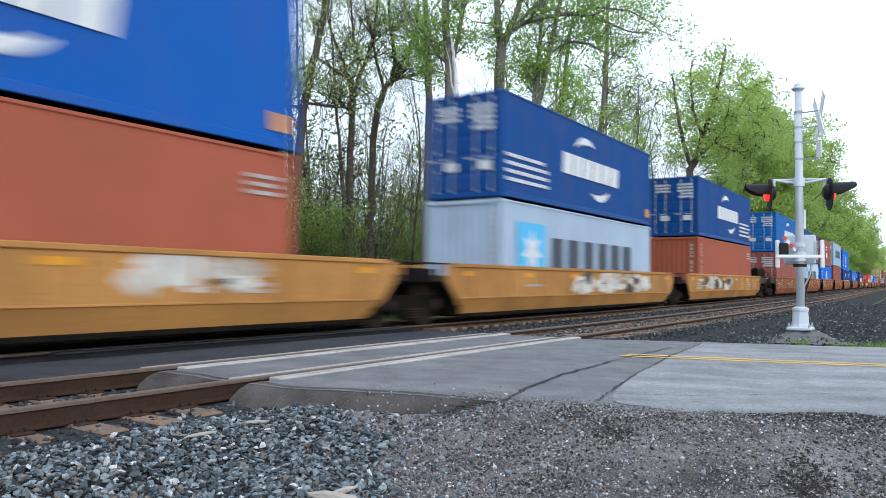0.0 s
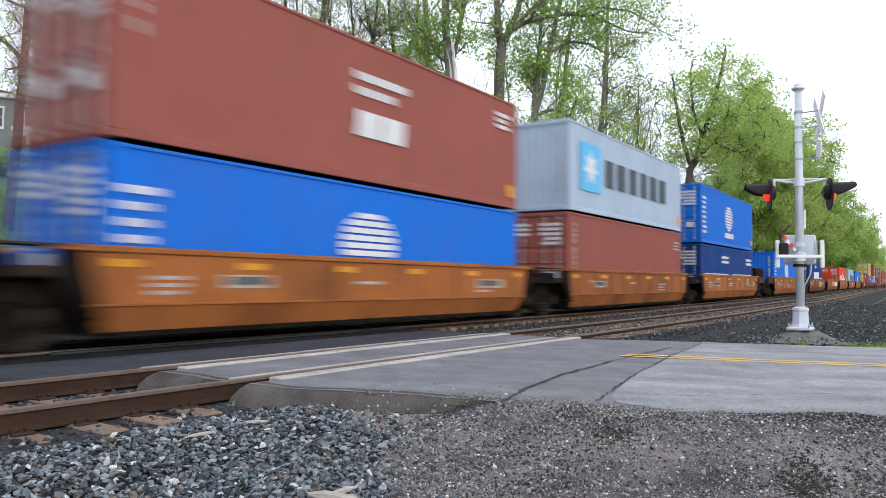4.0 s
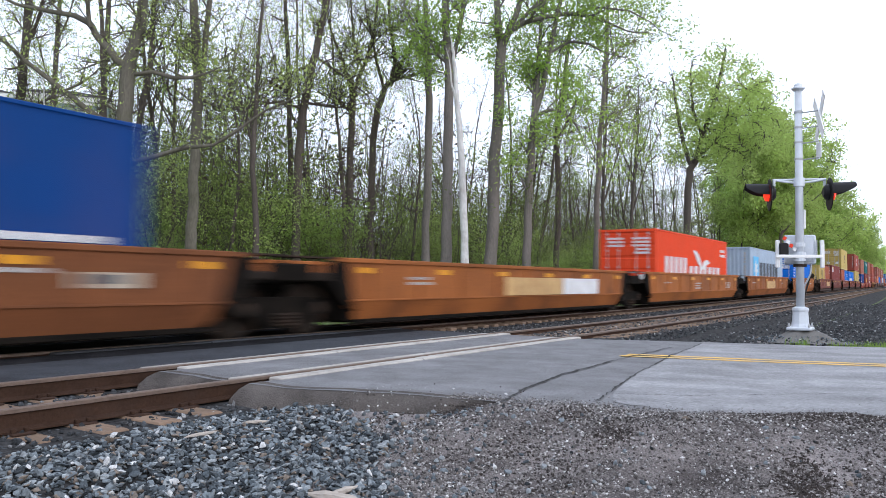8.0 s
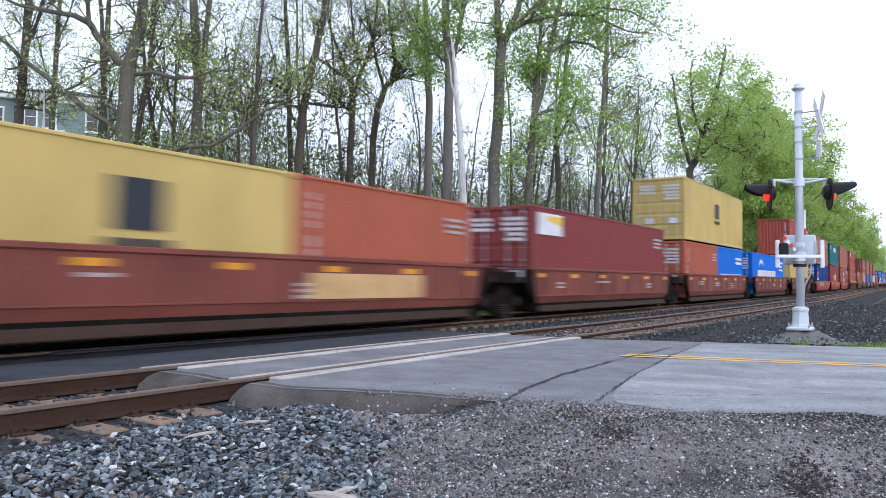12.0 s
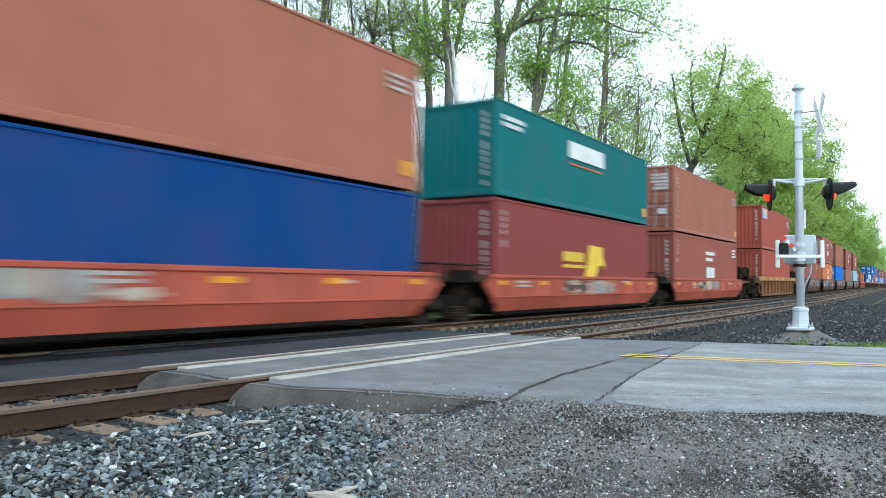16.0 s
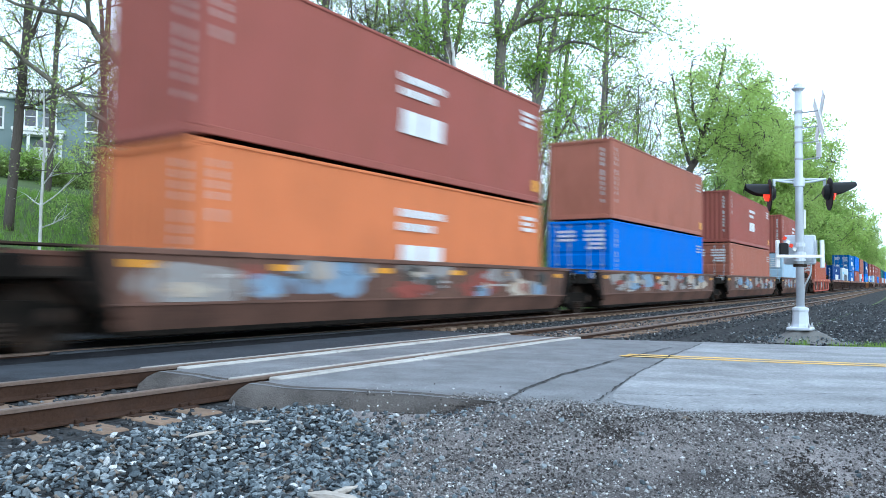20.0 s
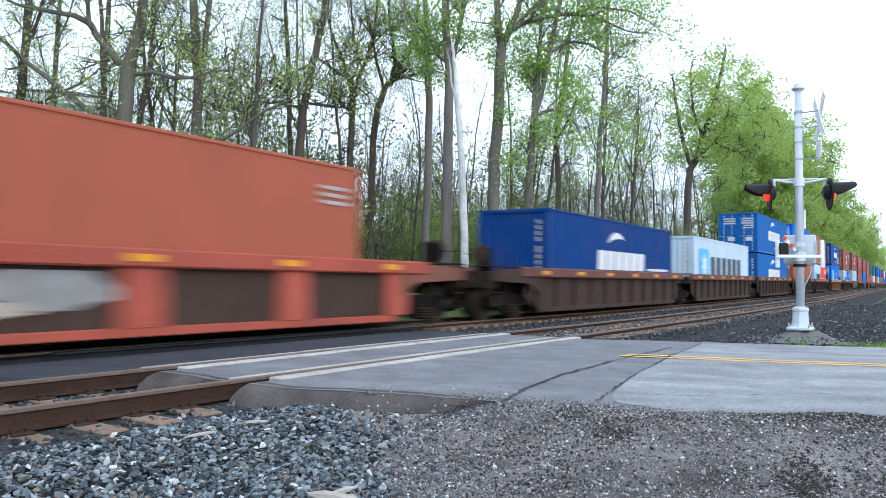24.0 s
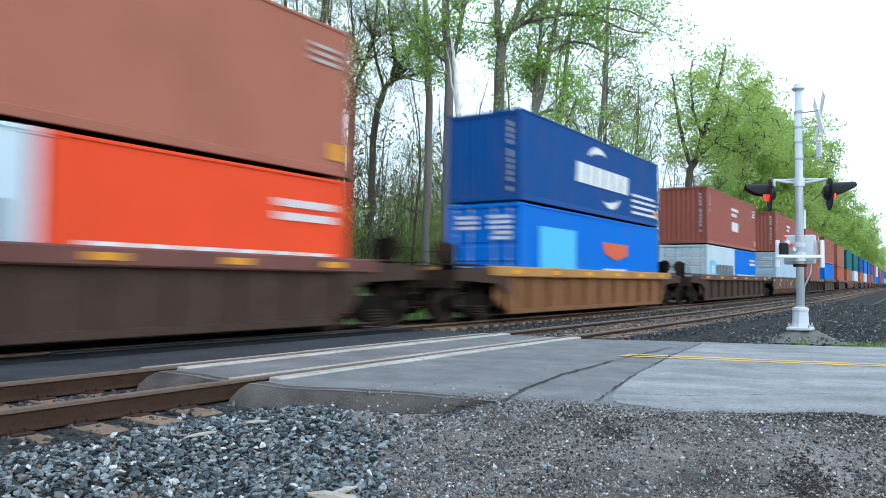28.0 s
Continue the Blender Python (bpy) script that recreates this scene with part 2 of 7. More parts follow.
def stone_mix(m, stops, rough=0.8):
    """Each stone its own colour, taken from a spread of slate, brown-grey and quartz tones."""
    N, L = m.node_tree.nodes, m.node_tree.links
    N.clear()
    out, p = N.new("ShaderNodeOutputMaterial"), N.new("ShaderNodeBsdfPrincipled")
    rnd_ = N.new("ShaderNodeNewGeometry").outputs["Random Per Island"]
    ramp = N.new("ShaderNodeValToRGB")
    ramp.color_ramp.interpolation = 'CONSTANT'
    while len(ramp.color_ramp.elements) < len(stops):
        ramp.color_ramp.elements.new(1.0)
    for e, (pos, col) in zip(ramp.color_ramp.elements, stops):
        e.position, e.color = pos, (*col, 1)
    L.new(rnd_, ramp.inputs[0])
    tc = N.new("ShaderNodeTexCoord")
    nz = N.new("ShaderNodeTexNoise")
    nz.inputs["Scale"].default_value = 45
    nz.inputs["Detail"].default_value = 5
    L.new(tc.outputs["Object"], nz.inputs["Vector"])
    rg = N.new("ShaderNodeMapRange")
    rg.inputs[1].default_value, rg.inputs[2].default_value = 0.3, 0.7
    rg.inputs[3].default_value, rg.inputs[4].default_value = 0.62, 1.3
    L.new(nz.outputs[0], rg.inputs[0])
    mx = N.new("ShaderNodeMix")
    mx.data_type, mx.blend_type = 'RGBA', 'MULTIPLY'
    mx.inputs[0].default_value = 1.0
    L.new(ramp.outputs[0], mx.inputs[6])
    L.new(rg.outputs[0], mx.inputs[7])
    L.new(mx.outputs[2], p.inputs["Base Color"])
    p.inputs["Roughness"].default_value = rough
    p.inputs["Specular IOR Level"].default_value = 0.2
    bp = N.new("ShaderNodeBump")
    bp.inputs["Strength"].default_value, bp.inputs["Distance"].default_value = 0.5, 0.01
    L.new(nz.outputs[0], bp.inputs["Height"])
    L.new(bp.outputs[0], p.inputs["Normal"])
    L.new(p.outputs[0], out.inputs[0])


stone_mix(M_STONE, ((0.0, (0.032, 0.038, 0.043)), (0.16, (0.068, 0.084, 0.096)), (0.38, (0.122, 0.140, 0.152)), (0.56, (0.175, 0.207, 0.228)), (0.77, (0.18, 0.15, 0.125)), (0.85, (0.27, 0.30, 0.315)), (0.972, (0.52, 0.53, 0.53))))
# Dark trackside stone, its tones lowered further to imitate shade by the train.
M_STONE_DARK = material("dark_crushed_stone", (0.12, 0.12, 0.12), 0.85)
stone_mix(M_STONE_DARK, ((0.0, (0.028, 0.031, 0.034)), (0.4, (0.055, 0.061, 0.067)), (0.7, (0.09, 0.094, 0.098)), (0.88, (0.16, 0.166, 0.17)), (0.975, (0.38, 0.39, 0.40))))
M_GRIT = material("small_grit", (0.20, 0.195, 0.19), 0.85, var=0.2, scale=8, fine=60, bump=0.2, island=0.55)
stone_mix(M_GRIT, ((0.0, (0.06, 0.054, 0.052)), (0.25, (0.14, 0.13, 0.126)), (0.55, (0.25, 0.238, 0.232)), (0.82, (0.40, 0.392, 0.385)), (0.96, (0.64, 0.64, 0.64))))
M_GRASS = material("woodland_floor", (0.07, 0.11, 0.03), 0.95, var=0.45, scale=0.35, fine=12, bump=0.6, dirt=(0.075, 0.06, 0.035), dirt_amount=0.7)
M_BLADE = leaf_material("grass_blade", (0.15, 0.25, 0.05), (0.26, 0.42, 0.08))
M_BARK_MOSSY = material("mossy_grey_brown_bark", (0.15, 0.138, 0.115), 0.95, spec=0.08, var=0.4, scale=1.5, fine=22, bump=0.9, dirt=(0.06, 0.075, 0.03), dirt_amount=0.5, stretch=(1, 1, 0.22))
M_BARK = material("grey_bark", (0.185, 0.168, 0.155), 0.95, spec=0.1, var=0.35, scale=1.5, fine=22, bump=0.9, stretch=(1, 1, 0.22))
M_BARK_DARK = material("dark_bark", (0.098, 0.084, 0.074), 0.95, spec=0.08, var=0.4, scale=1.5, fine=22, bump=0.8, stretch=(1, 1, 0.22))
M_BARK_PALE = material("bleached_dead_wood", (0.62, 0.62, 0.62), 0.85, var=0.3, scale=1.5, fine=18, bump=0.4, dirt=(0.25, 0.21, 0.18), dirt_amount=0.6, stretch=(1, 1, 0.25))
M_LEAF = leaf_material("spring_leaf", (0.195, 0.30, 0.065), (0.46, 0.66, 0.16), .4)
M_LEAF_PALE = leaf_material("young_pale_leaf", (0.24, 0.32, 0.085), (0.54, 0.68, 0.22), .4)
M_LEAF_BRIGHT = leaf_material("fresh_bright_leaf", (0.30, 0.41, 0.11), (0.64, 0.80, 0.27), .4)
M_LEAF_DARK = leaf_material("shrub_leaf", (0.115, 0.16, 0.042), (0.24, 0.32, 0.068), .6)
M_LITTER = leaf_material("withered_leaf", (0.065, 0.05, 0.034), (0.07, 0.055, 0.03), .5)
M_SILVER = material("aluminium_paint", (0.60, 0.65, 0.71), 0.5, metal=0.15, spec=0.4, var=0.1, scale=4, bump=0.05, dirt=(0.42, 0.43, 0.45), dirt_amount=0.35)
M_SIGWHITE = material("white_enamel", (0.84, 0.85, 0.86), 0.45, var=0.06, scale=4, bump=0.03, dirt=(0.4, 0.38, 0.35), dirt_amount=0.25)
M_SIGBLACK = material("black_enamel", (0.012, 0.012, 0.013), 0.5, var=0.2, bump=0.05)
M_CONCRETE = material("rough_concrete", (0.17, 0.167, 0.16), 0.9, var=0.25, scale=2, bump=0.5, dirt=(0.13, 0.125, 0.115), dirt_amount=0.6)
M_RUBBER = material("cable_sheath", (0.02, 0.02, 0.02), 0.6, var=0.2)
M_SIDING = material("grey_green_siding", (0.20, 0.26, 0.265), 0.8, var=0.1, scale=1.2, bump=0.1)
M_TRIM = material("white_house_trim", (0.72, 0.73, 0.73), 0.6, var=0.06, bump=0.03)
M_ROOF = material("grey_roof_shingle", (0.10, 0.10, 0.105), 0.9, var=0.3, scale=6, bump=0.4)
M_PANE = material("dark_window_pane", (0.03, 0.035, 0.045), 0.08, var=0.1, bump=0.0, spec=0.8)
M_WOOD = material("splintered_pale_wood", (0.40, 0.36, 0.32), 0.9, var=0.35, scale=4, fine=30, bump=0.6, stretch=(0.2, 1, 1))
M_LAMP_ON = glow("lit_red_lens", (0.9, 0.04, 0.015), 1.1)
M_REDENAMEL = material("red_reflective_sheet", (0.75, 0.05, 0.02), 0.4, var=0.1, bump=0.02)


# ---- mesh tools ----
class Mesh:
    """A growing list of vertices and faces."""

    def __init__(self):
        self.v, self.f = [], []

    def box(self, x0, x1, y0, y1, z0, z1):
        n = len(self.v)
        self.v += [(x0, y0, z0), (x1, y0, z0), (x1, y1, z0), (x0, y1, z0), (x0, y0, z1), (x1, y0, z1), (x1, y1, z1), (x0, y1, z1)]
        self.f += [(n, n + 3, n + 2, n + 1), (n + 4, n + 5, n + 6, n + 7), (n, n + 1, n + 5, n + 4), (n + 1, n + 2, n + 6, n + 5),
                   (n + 2, n + 3, n + 7, n + 6), (n + 3, n, n + 4, n + 7)]
        return self

    def bevel_box(self, x0, x1, y0, y1, z0, z1, b=0.01):
        """A box with chamfered edges: two inset caps and a wider middle on each axis, built as a hull of 24 corners."""
        n = len(self.v)
        for z, ins in ((z0, b), (z0 + b, 0), (z1 - b, 0), (z1, b)):
            a = b + ins
            self.v += [(x0 + a, y0 + ins, z), (x1 - a, y0 + ins, z), (x1 - ins, y0 + a, z), (x1 - ins, y1 - a, z),
                       (x1 - a, y1 - ins, z), (x0 + a, y1 - ins, z), (x0 + ins, y1 - a, z), (x0 + ins, y0 + a, z)]
        for r in range(3):
            for i in range(8):
                j = (i + 1) % 8
                self.f.append((n + 8 * r + i, n + 8 * r + j, n + 8 * r + 8 + j, n + 8 * r + 8 + i))
        self.f.append(tuple(n + i for i in reversed(range(8))))
        self.f.append(tuple(n + 24 + i for i in range(8)))
        return self

    def prism(self, outline, y0, y1):
        """An outline in (x, z), pushed from y0 to y1."""
        n, k = len(self.v), len(outline)
        self.v += [(x, y0, z) for x, z in outline] + [(x, y1, z) for x, z in outline]
        self.f += [tuple(n + i for i in range(k)), tuple(n + k + i for i in reversed(range(k)))]
        self.f += [(n + i, n + k + i, n + k + (i + 1) % k, n + (i + 1) % k) for i in range(k)]
        return self

    def tube(self, points, radii, sides=8, cap=True):
        """A round tapering tube along points."""
        n0 = len(self.v)
        pts = [Vector(p) for p in points]
        side = None
        for i, p in enumerate(pts):
            d = (pts[min(i + 1, len(pts) - 1)] - pts[max(i - 1, 0)]).normalized()
            if side is None:
                side = d.orthogonal().normalized()
            side = (side - d * side.dot(d))
            side = side.normalized() if side.length > 1e-6 else d.orthogonal().normalized()
            up = d.cross(side)
            r = radii[i]
            for k in range(sides):
                a = 2 * math.pi * k / sides
                q = p + side * (r * math.cos(a)) + up * (r * math.sin(a))
                self.v.append((q.x, q.y, q.z))
        for i in range(len(pts) - 1):
            for k in range(sides):
                a, b = n0 + i * sides + k, n0 + i * sides + (k + 1) % sides
                self.f.append((a, b, b + sides, a + sides))
        if cap:
            self.f.append(tuple(n0 + k for k in reversed(range(sides))))
            self.f.append(tuple(n0 + (len(pts) - 1) * sides + k for k in range(sides)))
        return self

    def turn(self, profile, axis='z', centre=(0, 0, 0), sides=16):
        """A turned form: profile of (along, radius)."""
        n = len(self.v)
        cx, cy, cz = centre
        for a, r in profile:
            for k in range(sides):
                t = 2 * math.pi * k / sides
                u, w = r * math.cos(t), r * math.sin(t)
                self.v.append({'z': (cx + u, cy + w, cz + a), 'x': (cx + a, cy + u, cz + w), 'y': (cx + w, cy + a, cz + u)}[axis])
        for i in range(len(profile) - 1):
            for k in range(sides):
                a, b = n + i * sides + k, n + i * sides + (k + 1) % sides
                self.f.append((a, b, b + sides, a + sides))
        self.f.append(tuple(n + k for k in reversed(range(sides))))
        self.f.append(tuple(n + (len(profile) - 1) * sides + k for k in range(sides)))
        return self

    def sheet(self, rows):
        """A sheet through rows of points."""
        n, k = len(self.v), len(rows[0])
        for r in rows:
            self.v += [tuple(p) for p in r]
        for i in range(len(rows) - 1):
            for j in range(k - 1):
                a = n + i * k + j
                self.f.append((a, a + 1, a + k + 1, a + k))
        return self

    def data(self, name, mat, smooth=False):
        me = bpy.data.meshes.new(name)
        me.from_pydata(self.v, [], self.f)
        me.materials.append(mat)
        if smooth:
            me.shade_smooth()
        me.update()
        return me


DATA = {}


def part(name, mesh, mat, parent, label="", key=None, smooth=False, at=None):
    """Links a mesh as one object under a thing or a part; alike pieces share their data by key. mesh: a Mesh or a function that makes one."""
    if key is None:
        me = (mesh() if callable(mesh) else mesh).data(name, mat, smooth)
    else:
        k = (key, mat.name)
        if k not in DATA:
            DATA[k] = (mesh() if callable(mesh) else mesh).data(name, mat, smooth)
        me = DATA[k]
    ob = new(name, me)
    ob.parent = parent
    if name in ("lettering", "stencil", "code_block", "emblem", "code_column", "word_mark"):
        ob["kind"] = "stuff"
    if at is not None:
        ob.matrix_basis = at
    if label:
        ob["label"] = label
    return ob


def thing(name, label, category, group="", kind="", at=None):
    ob = tagged(new(name), label, category, group, kind)
    if at is not None:
        ob.matrix_basis = at
    return ob


def structure(name, mesh, mat, label, category, smooth=False, kind="structure"):
    return tagged(new(name, mesh.data(name, mat, smooth)), label, category, kind=kind)


# ---- the line of the railway ----
def bend(x):
    """How far the line swings away from the viewer at x."""
    a, x0, x1 = 3.6e-4, 35.0, 77.0
    if x <= x0:
        return 0.0
    if x <= x1:
        return a * (x - x0) ** 2
    return a * (x1 - x0) ** 2 + 2 * a * (x1 - x0) * (x - x1)


def rise(x):
    """How far the line climbs at x."""
    if x <= 10:
        return 0.0
    if x <= 30:
        return 0.005 * (x - 10) ** 2 / 40
    return 0.05 + 0.005 * (min(x, 100) - 30) + 0.003 * max(0, min(x, 400) - 100)


def heading(x):
    return math.degrees(math.atan((bend(x + 1) - bend(x - 1)) / 2))


def pitch(x):
    return -math.degrees(math.atan((rise(x + 1) - rise(x - 1)) / 2))


FAR_Y, NEAR_Y = 1.22, -3.0
STATIONS = [-60, -30, -12, -4, 0, 3, 6, 9, 12, 15, 18, 22, 27, 33, 40, 48, 57, 67, 80, 95, 112, 130, 155, 185, 220, 260, 310, 370, 440, 520, 620, 750, 900]


# ---- ground, road, track beds ----
def smooth_step(a, b, x):
    t = min(1.0, max(0.0, (x - a) / (b - a)))
    return t * t * (3 - 2 * t)


def ground_height(x, y):
    """The lie of the land: a shoulder by the viewer, level under the tracks, a wooded hill behind at the near end."""
    yy = y - bend(x)
    h = rise(x) - 0.42
    hill = float(np.interp(yy, [11, 20, 27, 48, 64, 85], [0, 2.0, 4.3, 7.8, 11.4, 12.5])) * (1.0 - smooth_step(18, 52, x - 0.45 * yy))
    h += hill + 0.9 * smooth_step(5.5, 12, yy)
    h += 0.35 * smooth_step(-40, -120, y)
    return h + 0.06 * noise.noise((x * 0.3, y * 0.3, 0)) * smooth_step(5, 9, abs(yy + 1))


def ground():
    xs = [-600, -200, -80, -40, -20] + [i * 1.5 for i in range(-10, 30)] + [48 + i * 6 for i in range(20)] + [180, 220, 280, 360, 460, 600, 900, 1500, 3000]
    ys = [-1500, -500, -200, -80, -40, -25] + [-18 + i * 1.0 for i in range(14)] + [-3.5, -2, 0, 2, 4, 5, 6] + [7 + i * 2 for i in range(34)] + [80, 100, 140, 200, 320, 600, 1500]
    m = Mesh()
    m.sheet([[(x, y, ground_height(x, y)) for x in xs] for y in ys])
    return structure("ground", m, M_GRASS, "woodland floor with patches of leaf litter and grass", "ground", smooth=True)


ground()


def bed_lift(x):
    """Beyond the crossing the stones lie nearly up to the rail heads."""
    return 0.095 * smooth_step(13.0, 13.5, x)


def strip_along(profile, x_values, y_centre, base=0.0):
    """A long form along the railway with a cross-section of (y, z)."""
    m = Mesh()
    m.sheet([[(x, y_centre + bend(x) + y, base + rise(x) + z) for y, z in profile] for x in x_values])
    return m


bed = [(-3.6, -0.62), (-2.3, -0.24), (-1.35, -0.2), (1.35, -0.2), (2.1, -0.26), (3.0, -0.24), (4.0, -0.2), (5.6, -0.2), (6.6, -0.24), (8.4, -0.75)]
bm_ = Mesh()
bm_.sheet([[(x, NEAR_Y + bend(x) + y, rise(x) + z + (bed_lift(x) if -2.0 < y < 6.0 else 0)) for y, z in bed] for x in sorted(STATIONS + [13.0, 13.5])])
structure("track_bed", bm_, M_BALLAST_BASE, "grey crushed stone bed under both tracks", "track bed", smooth=True)

verge = [(-18, -0.42), (-12, -0.30), (-8, -0.28), (-5.5, -0.30), (-3.2, -0.36)]
verge_xs = [13.2, 15, 17, 19, 22, 26, 31, 37, 45, 55, 68, 84, 105, 130, 160, 200, 250, 310]
vm = Mesh()
vm.sheet([[(max(x, 13.6 - .52 * (NEAR_Y + y + 4.2)), NEAR_Y + y + bend(x), rise(x) + z + .03 * noise.noise((x * .7, y * .7, 6))) for y, z in verge] for x in verge_xs])
structure("gravel_verge", vm, M_BALLAST_BASE, "dark gravel verge beside the tracks and signal", "gravel", smooth=True)

# Dirt shoulder on which the viewer stands.
def shoulder_height(x, y):
    z = -0.30 - 0.05 * smooth_step(-5.5, -8.0, y)
    z += 0.11 * smooth_step(3.4, 6.4, x + 0.45 * (y + 6)) * smooth_step(-4.8, -6.2, y)
    z += 0.05 * smooth_step(-5.6, -4.6, y)
    edge, beside = road_left(y), smooth_step(-5.7, -6.5, y)
    rough = 0.03 * noise.noise((x * 0.9, y * 0.9, 3)) + 0.015 * noise.noise((x * 3.1, y * 3.1, 7))
    z += (-0.17 - z) * smooth_step(edge - 0.9, edge - .15, x) * (1 - beside)
    z += (road_height(y) + 0.004 - z) * smooth_step(edge - 1.7, edge - .1, x) * beside
    rough *= 1 - .55 * smooth_step(edge - 1.0, edge, x)
    rough += 0.010 * noise.noise((x * 9, y * 9, 2)) * beside
    return z + rough - 0.12 * smooth_step(edge + .12, edge + .55, x) - .05 * (1 - beside) * smooth_step(edge - .1, edge, x)


# The road crosses the tracks a little askew.
def road_left(y):
    if y > -4.4:
        return 5.2 + 0.10 * noise.noise((y * 1.7, 1.3, 0)) + 0.07 * noise.noise((y * 6, 4.3, 0))
    edge = np.interp(y, [-30, -20, -11, -9.4, -9.0, -8.45, -7.8, -7.0, -6.2, -5.3, -4.4], [15, 11, 7.6, 7.05, 7.1, 6.6, 6.15, 6.0, 5.8, 5.45, 5.2])
    return float(edge) + 0.13 * noise.noise((y * 1.7, 1.3, 0)) + 0.08 * noise.noise((y * 6, 4.3, 0))


def road_right(y):
    return 13.15 - 0.52 * (y + 4.2) if y < -4.2 else 13.15


def road_height(y):
    return -0.03 - 0.055 * smooth_step(-4.2, -9.0, y) - 0.02 * smooth_step(-9, -20, y) + (-0.06 * smooth_step(3, 9, y))


def road_sheet(y_values, inset_left=0.0, left=None, right=None, lift=0.0, n=26):
    rows, edges = [], []
    for y in y_values:
        a, b = (left or road_left)(y), (right or road_right)(y)
        row = []
        for i in range(n + 1):
            x = a + (b - a) * i / n
            z = road_height(y) + lift + 0.006 * noise.noise((x * 0.8, y * 0.8, 5))
            row.append((x, y, z))
        if left is None:
            z0 = row[0][2]
            e = 1.0 - .95 * smooth_step(-5.7, -6.4, y)
            if y > -6.45:
                w1, w2 = .04 * noise.noise((y * 4, 1, 0)), .12 * noise.noise((y * 5, 2, 0))
                edges.append([(a - 0.30 * e + w1, y, z0 - 0.24), (a - 0.23 * e - w1 + w2 * .3, y, z0 - 0.12 * e + .5 * w1), (a - 0.13 * e + w2 * .4, y, z0 - .045 * e + .4 * w1), (a - .02 + w2 * .2, y, z0 - .006), (a + .14 + 1.3 * w2, y, z0 + .005)])
        else:
            row.insert(0, (a - 0.10, y, row[0][2] - 0.22))
        row.append((b + 0.3, y, z - 0.25))
        rows.append(row)
    m = Mesh()
    m.sheet(rows)
    if len(edges) > 1:
        part("crumbled_edge", Mesh().sheet(edges), M_APRON, road, "dark crumbled asphalt edge", smooth=True)
    return m


m = Mesh()
m.sheet([[(-6 + i * 0.16, y, shoulder_height(-6 + i * 0.16, y)) for i in range(60)] + [(3.6 + i * 0.08, y, shoulder_height(3.6 + i * 0.08, y)) for i in range(100)] + [(11.6 + i * .4, y, shoulder_height(11.6 + i * .4, y)) for i in range(16)] for y in [-4.7 - j * 0.08 for j in range(90)] + [-11.9 - j * .3 for j in range(14)]])
structure("dirt_shoulder", m, M_DIRT, "dark gritty dirt shoulder beside the road", "dirt", smooth=True)



road = thing("road", "worn grey asphalt road over the level crossing", "road", kind="structure")
near_ys = [-3.93 - 0.25 * i for i in range(24)] + [-10.2 - 1.5 * i for i in range(30)]
part("asphalt_surface", road_sheet(near_ys), M_ASPHALT, road, smooth=True)
part("infill_panel", road_sheet([-3.58, -3.4, -3.2, -3.0, -2.8, -2.6, -2.42], n=10), M_ASPHALT, road, smooth=True)
# Panel between the tracks, its dark colour standing for the train's shade.
part("infill_panel", road_sheet([-2.07, -1.7, -1.3, -0.9, -0.55], left=lambda y: 4.2 - 0.7 * (y + 2), n=10), M_ASPHALT_DARK, road, "asphalt darkened with train shade", smooth=True)
# Under and behind the train: its shade is put into the colour.
part("infill_panel", road_sheet([-0.55, -.2, 0.0, 0.2], left=lambda y: 1.6, n=10), M_ASPHALT_SHADE, road, "near-black asphalt painted as train shade", smooth=True)
part("infill_panel", road_sheet([0.62, 1.0, 1.82], left=lambda y: 1.6, n=10), M_ASPHALT_SHADE, road, "near-black asphalt painted as train shade", smooth=True)
part("asphalt_surface", road_sheet([2.25, 3, 4, 5, 7, 9, 12, 16, 22, 30], n=10), M_ASPHALT_SHADE, road, "near-black asphalt painted as train shade", smooth=True)
# Paler resurfaced half beyond the second seam.
def pale_left(y):
    edge = np.interp(y, [-30, -20, -11, -9.4, -9.0, -8.45, -7.8, -7.2, -7.0, -6.7, -6.35, -6.05], [15.1, 11.1, 7.7, 7.15, 7.2, 6.7, 6.3, 6.35, 6.9, 8.3, 11.2, 14.2])
    edge = float(edge) + 0.09 * noise.noise((y * 5, 9, 0)) + 0.06 * noise.noise((y * 17, 3, 0)) + .14
    return max(edge, road_left(y) + .06) if y < -7.1 else edge


pale_ys = [-6.05 - 0.08 * i for i in range(49)] + [-10 - 1.5 * i for i in range(29)]
pm = Mesh()
pm.sheet([[(a + (road_right(y) - a) * i / 16, y, road_height(y) + 0.005 + 0.006 * noise.noise(((a + (road_right(y) - a) * i / 16) * 0.8, y * 0.8, 5))) for i in range(17)]
          for y in pale_ys for a in [min(pale_left(y), road_right(y) - 0.05)]])
part("resurfaced_patch", pm, M_ASPHALT_PALE, road, "bleached resurfaced asphalt", smooth=True)


def crack(points, width, seed):
    rnd = random.Random(seed)
    rows = []
    for i in range(len(points) - 1):
        (x0, y0), (x1, y1) = points[i], points[i + 1]
        k = 14
        for j in range(k):
            t = j / k
            x, y = x0 + (x1 - x0) * t + rnd.uniform(-.02, .02), y0 + (y1 - y0) * t + rnd.uniform(-.018, .018)
            w = width * rnd.uniform(0.2, 1.1)
            z = road_height(y) + 0.012 + 0.006 * noise.noise((x * 0.8, y * 0.8, 5))
            rows.append([(x - w * 0.4, y + w, z), (x, y, z + 0.001), (x + w * 0.4, y - w, z)])
    m = Mesh()
    m.sheet(rows)
    return m


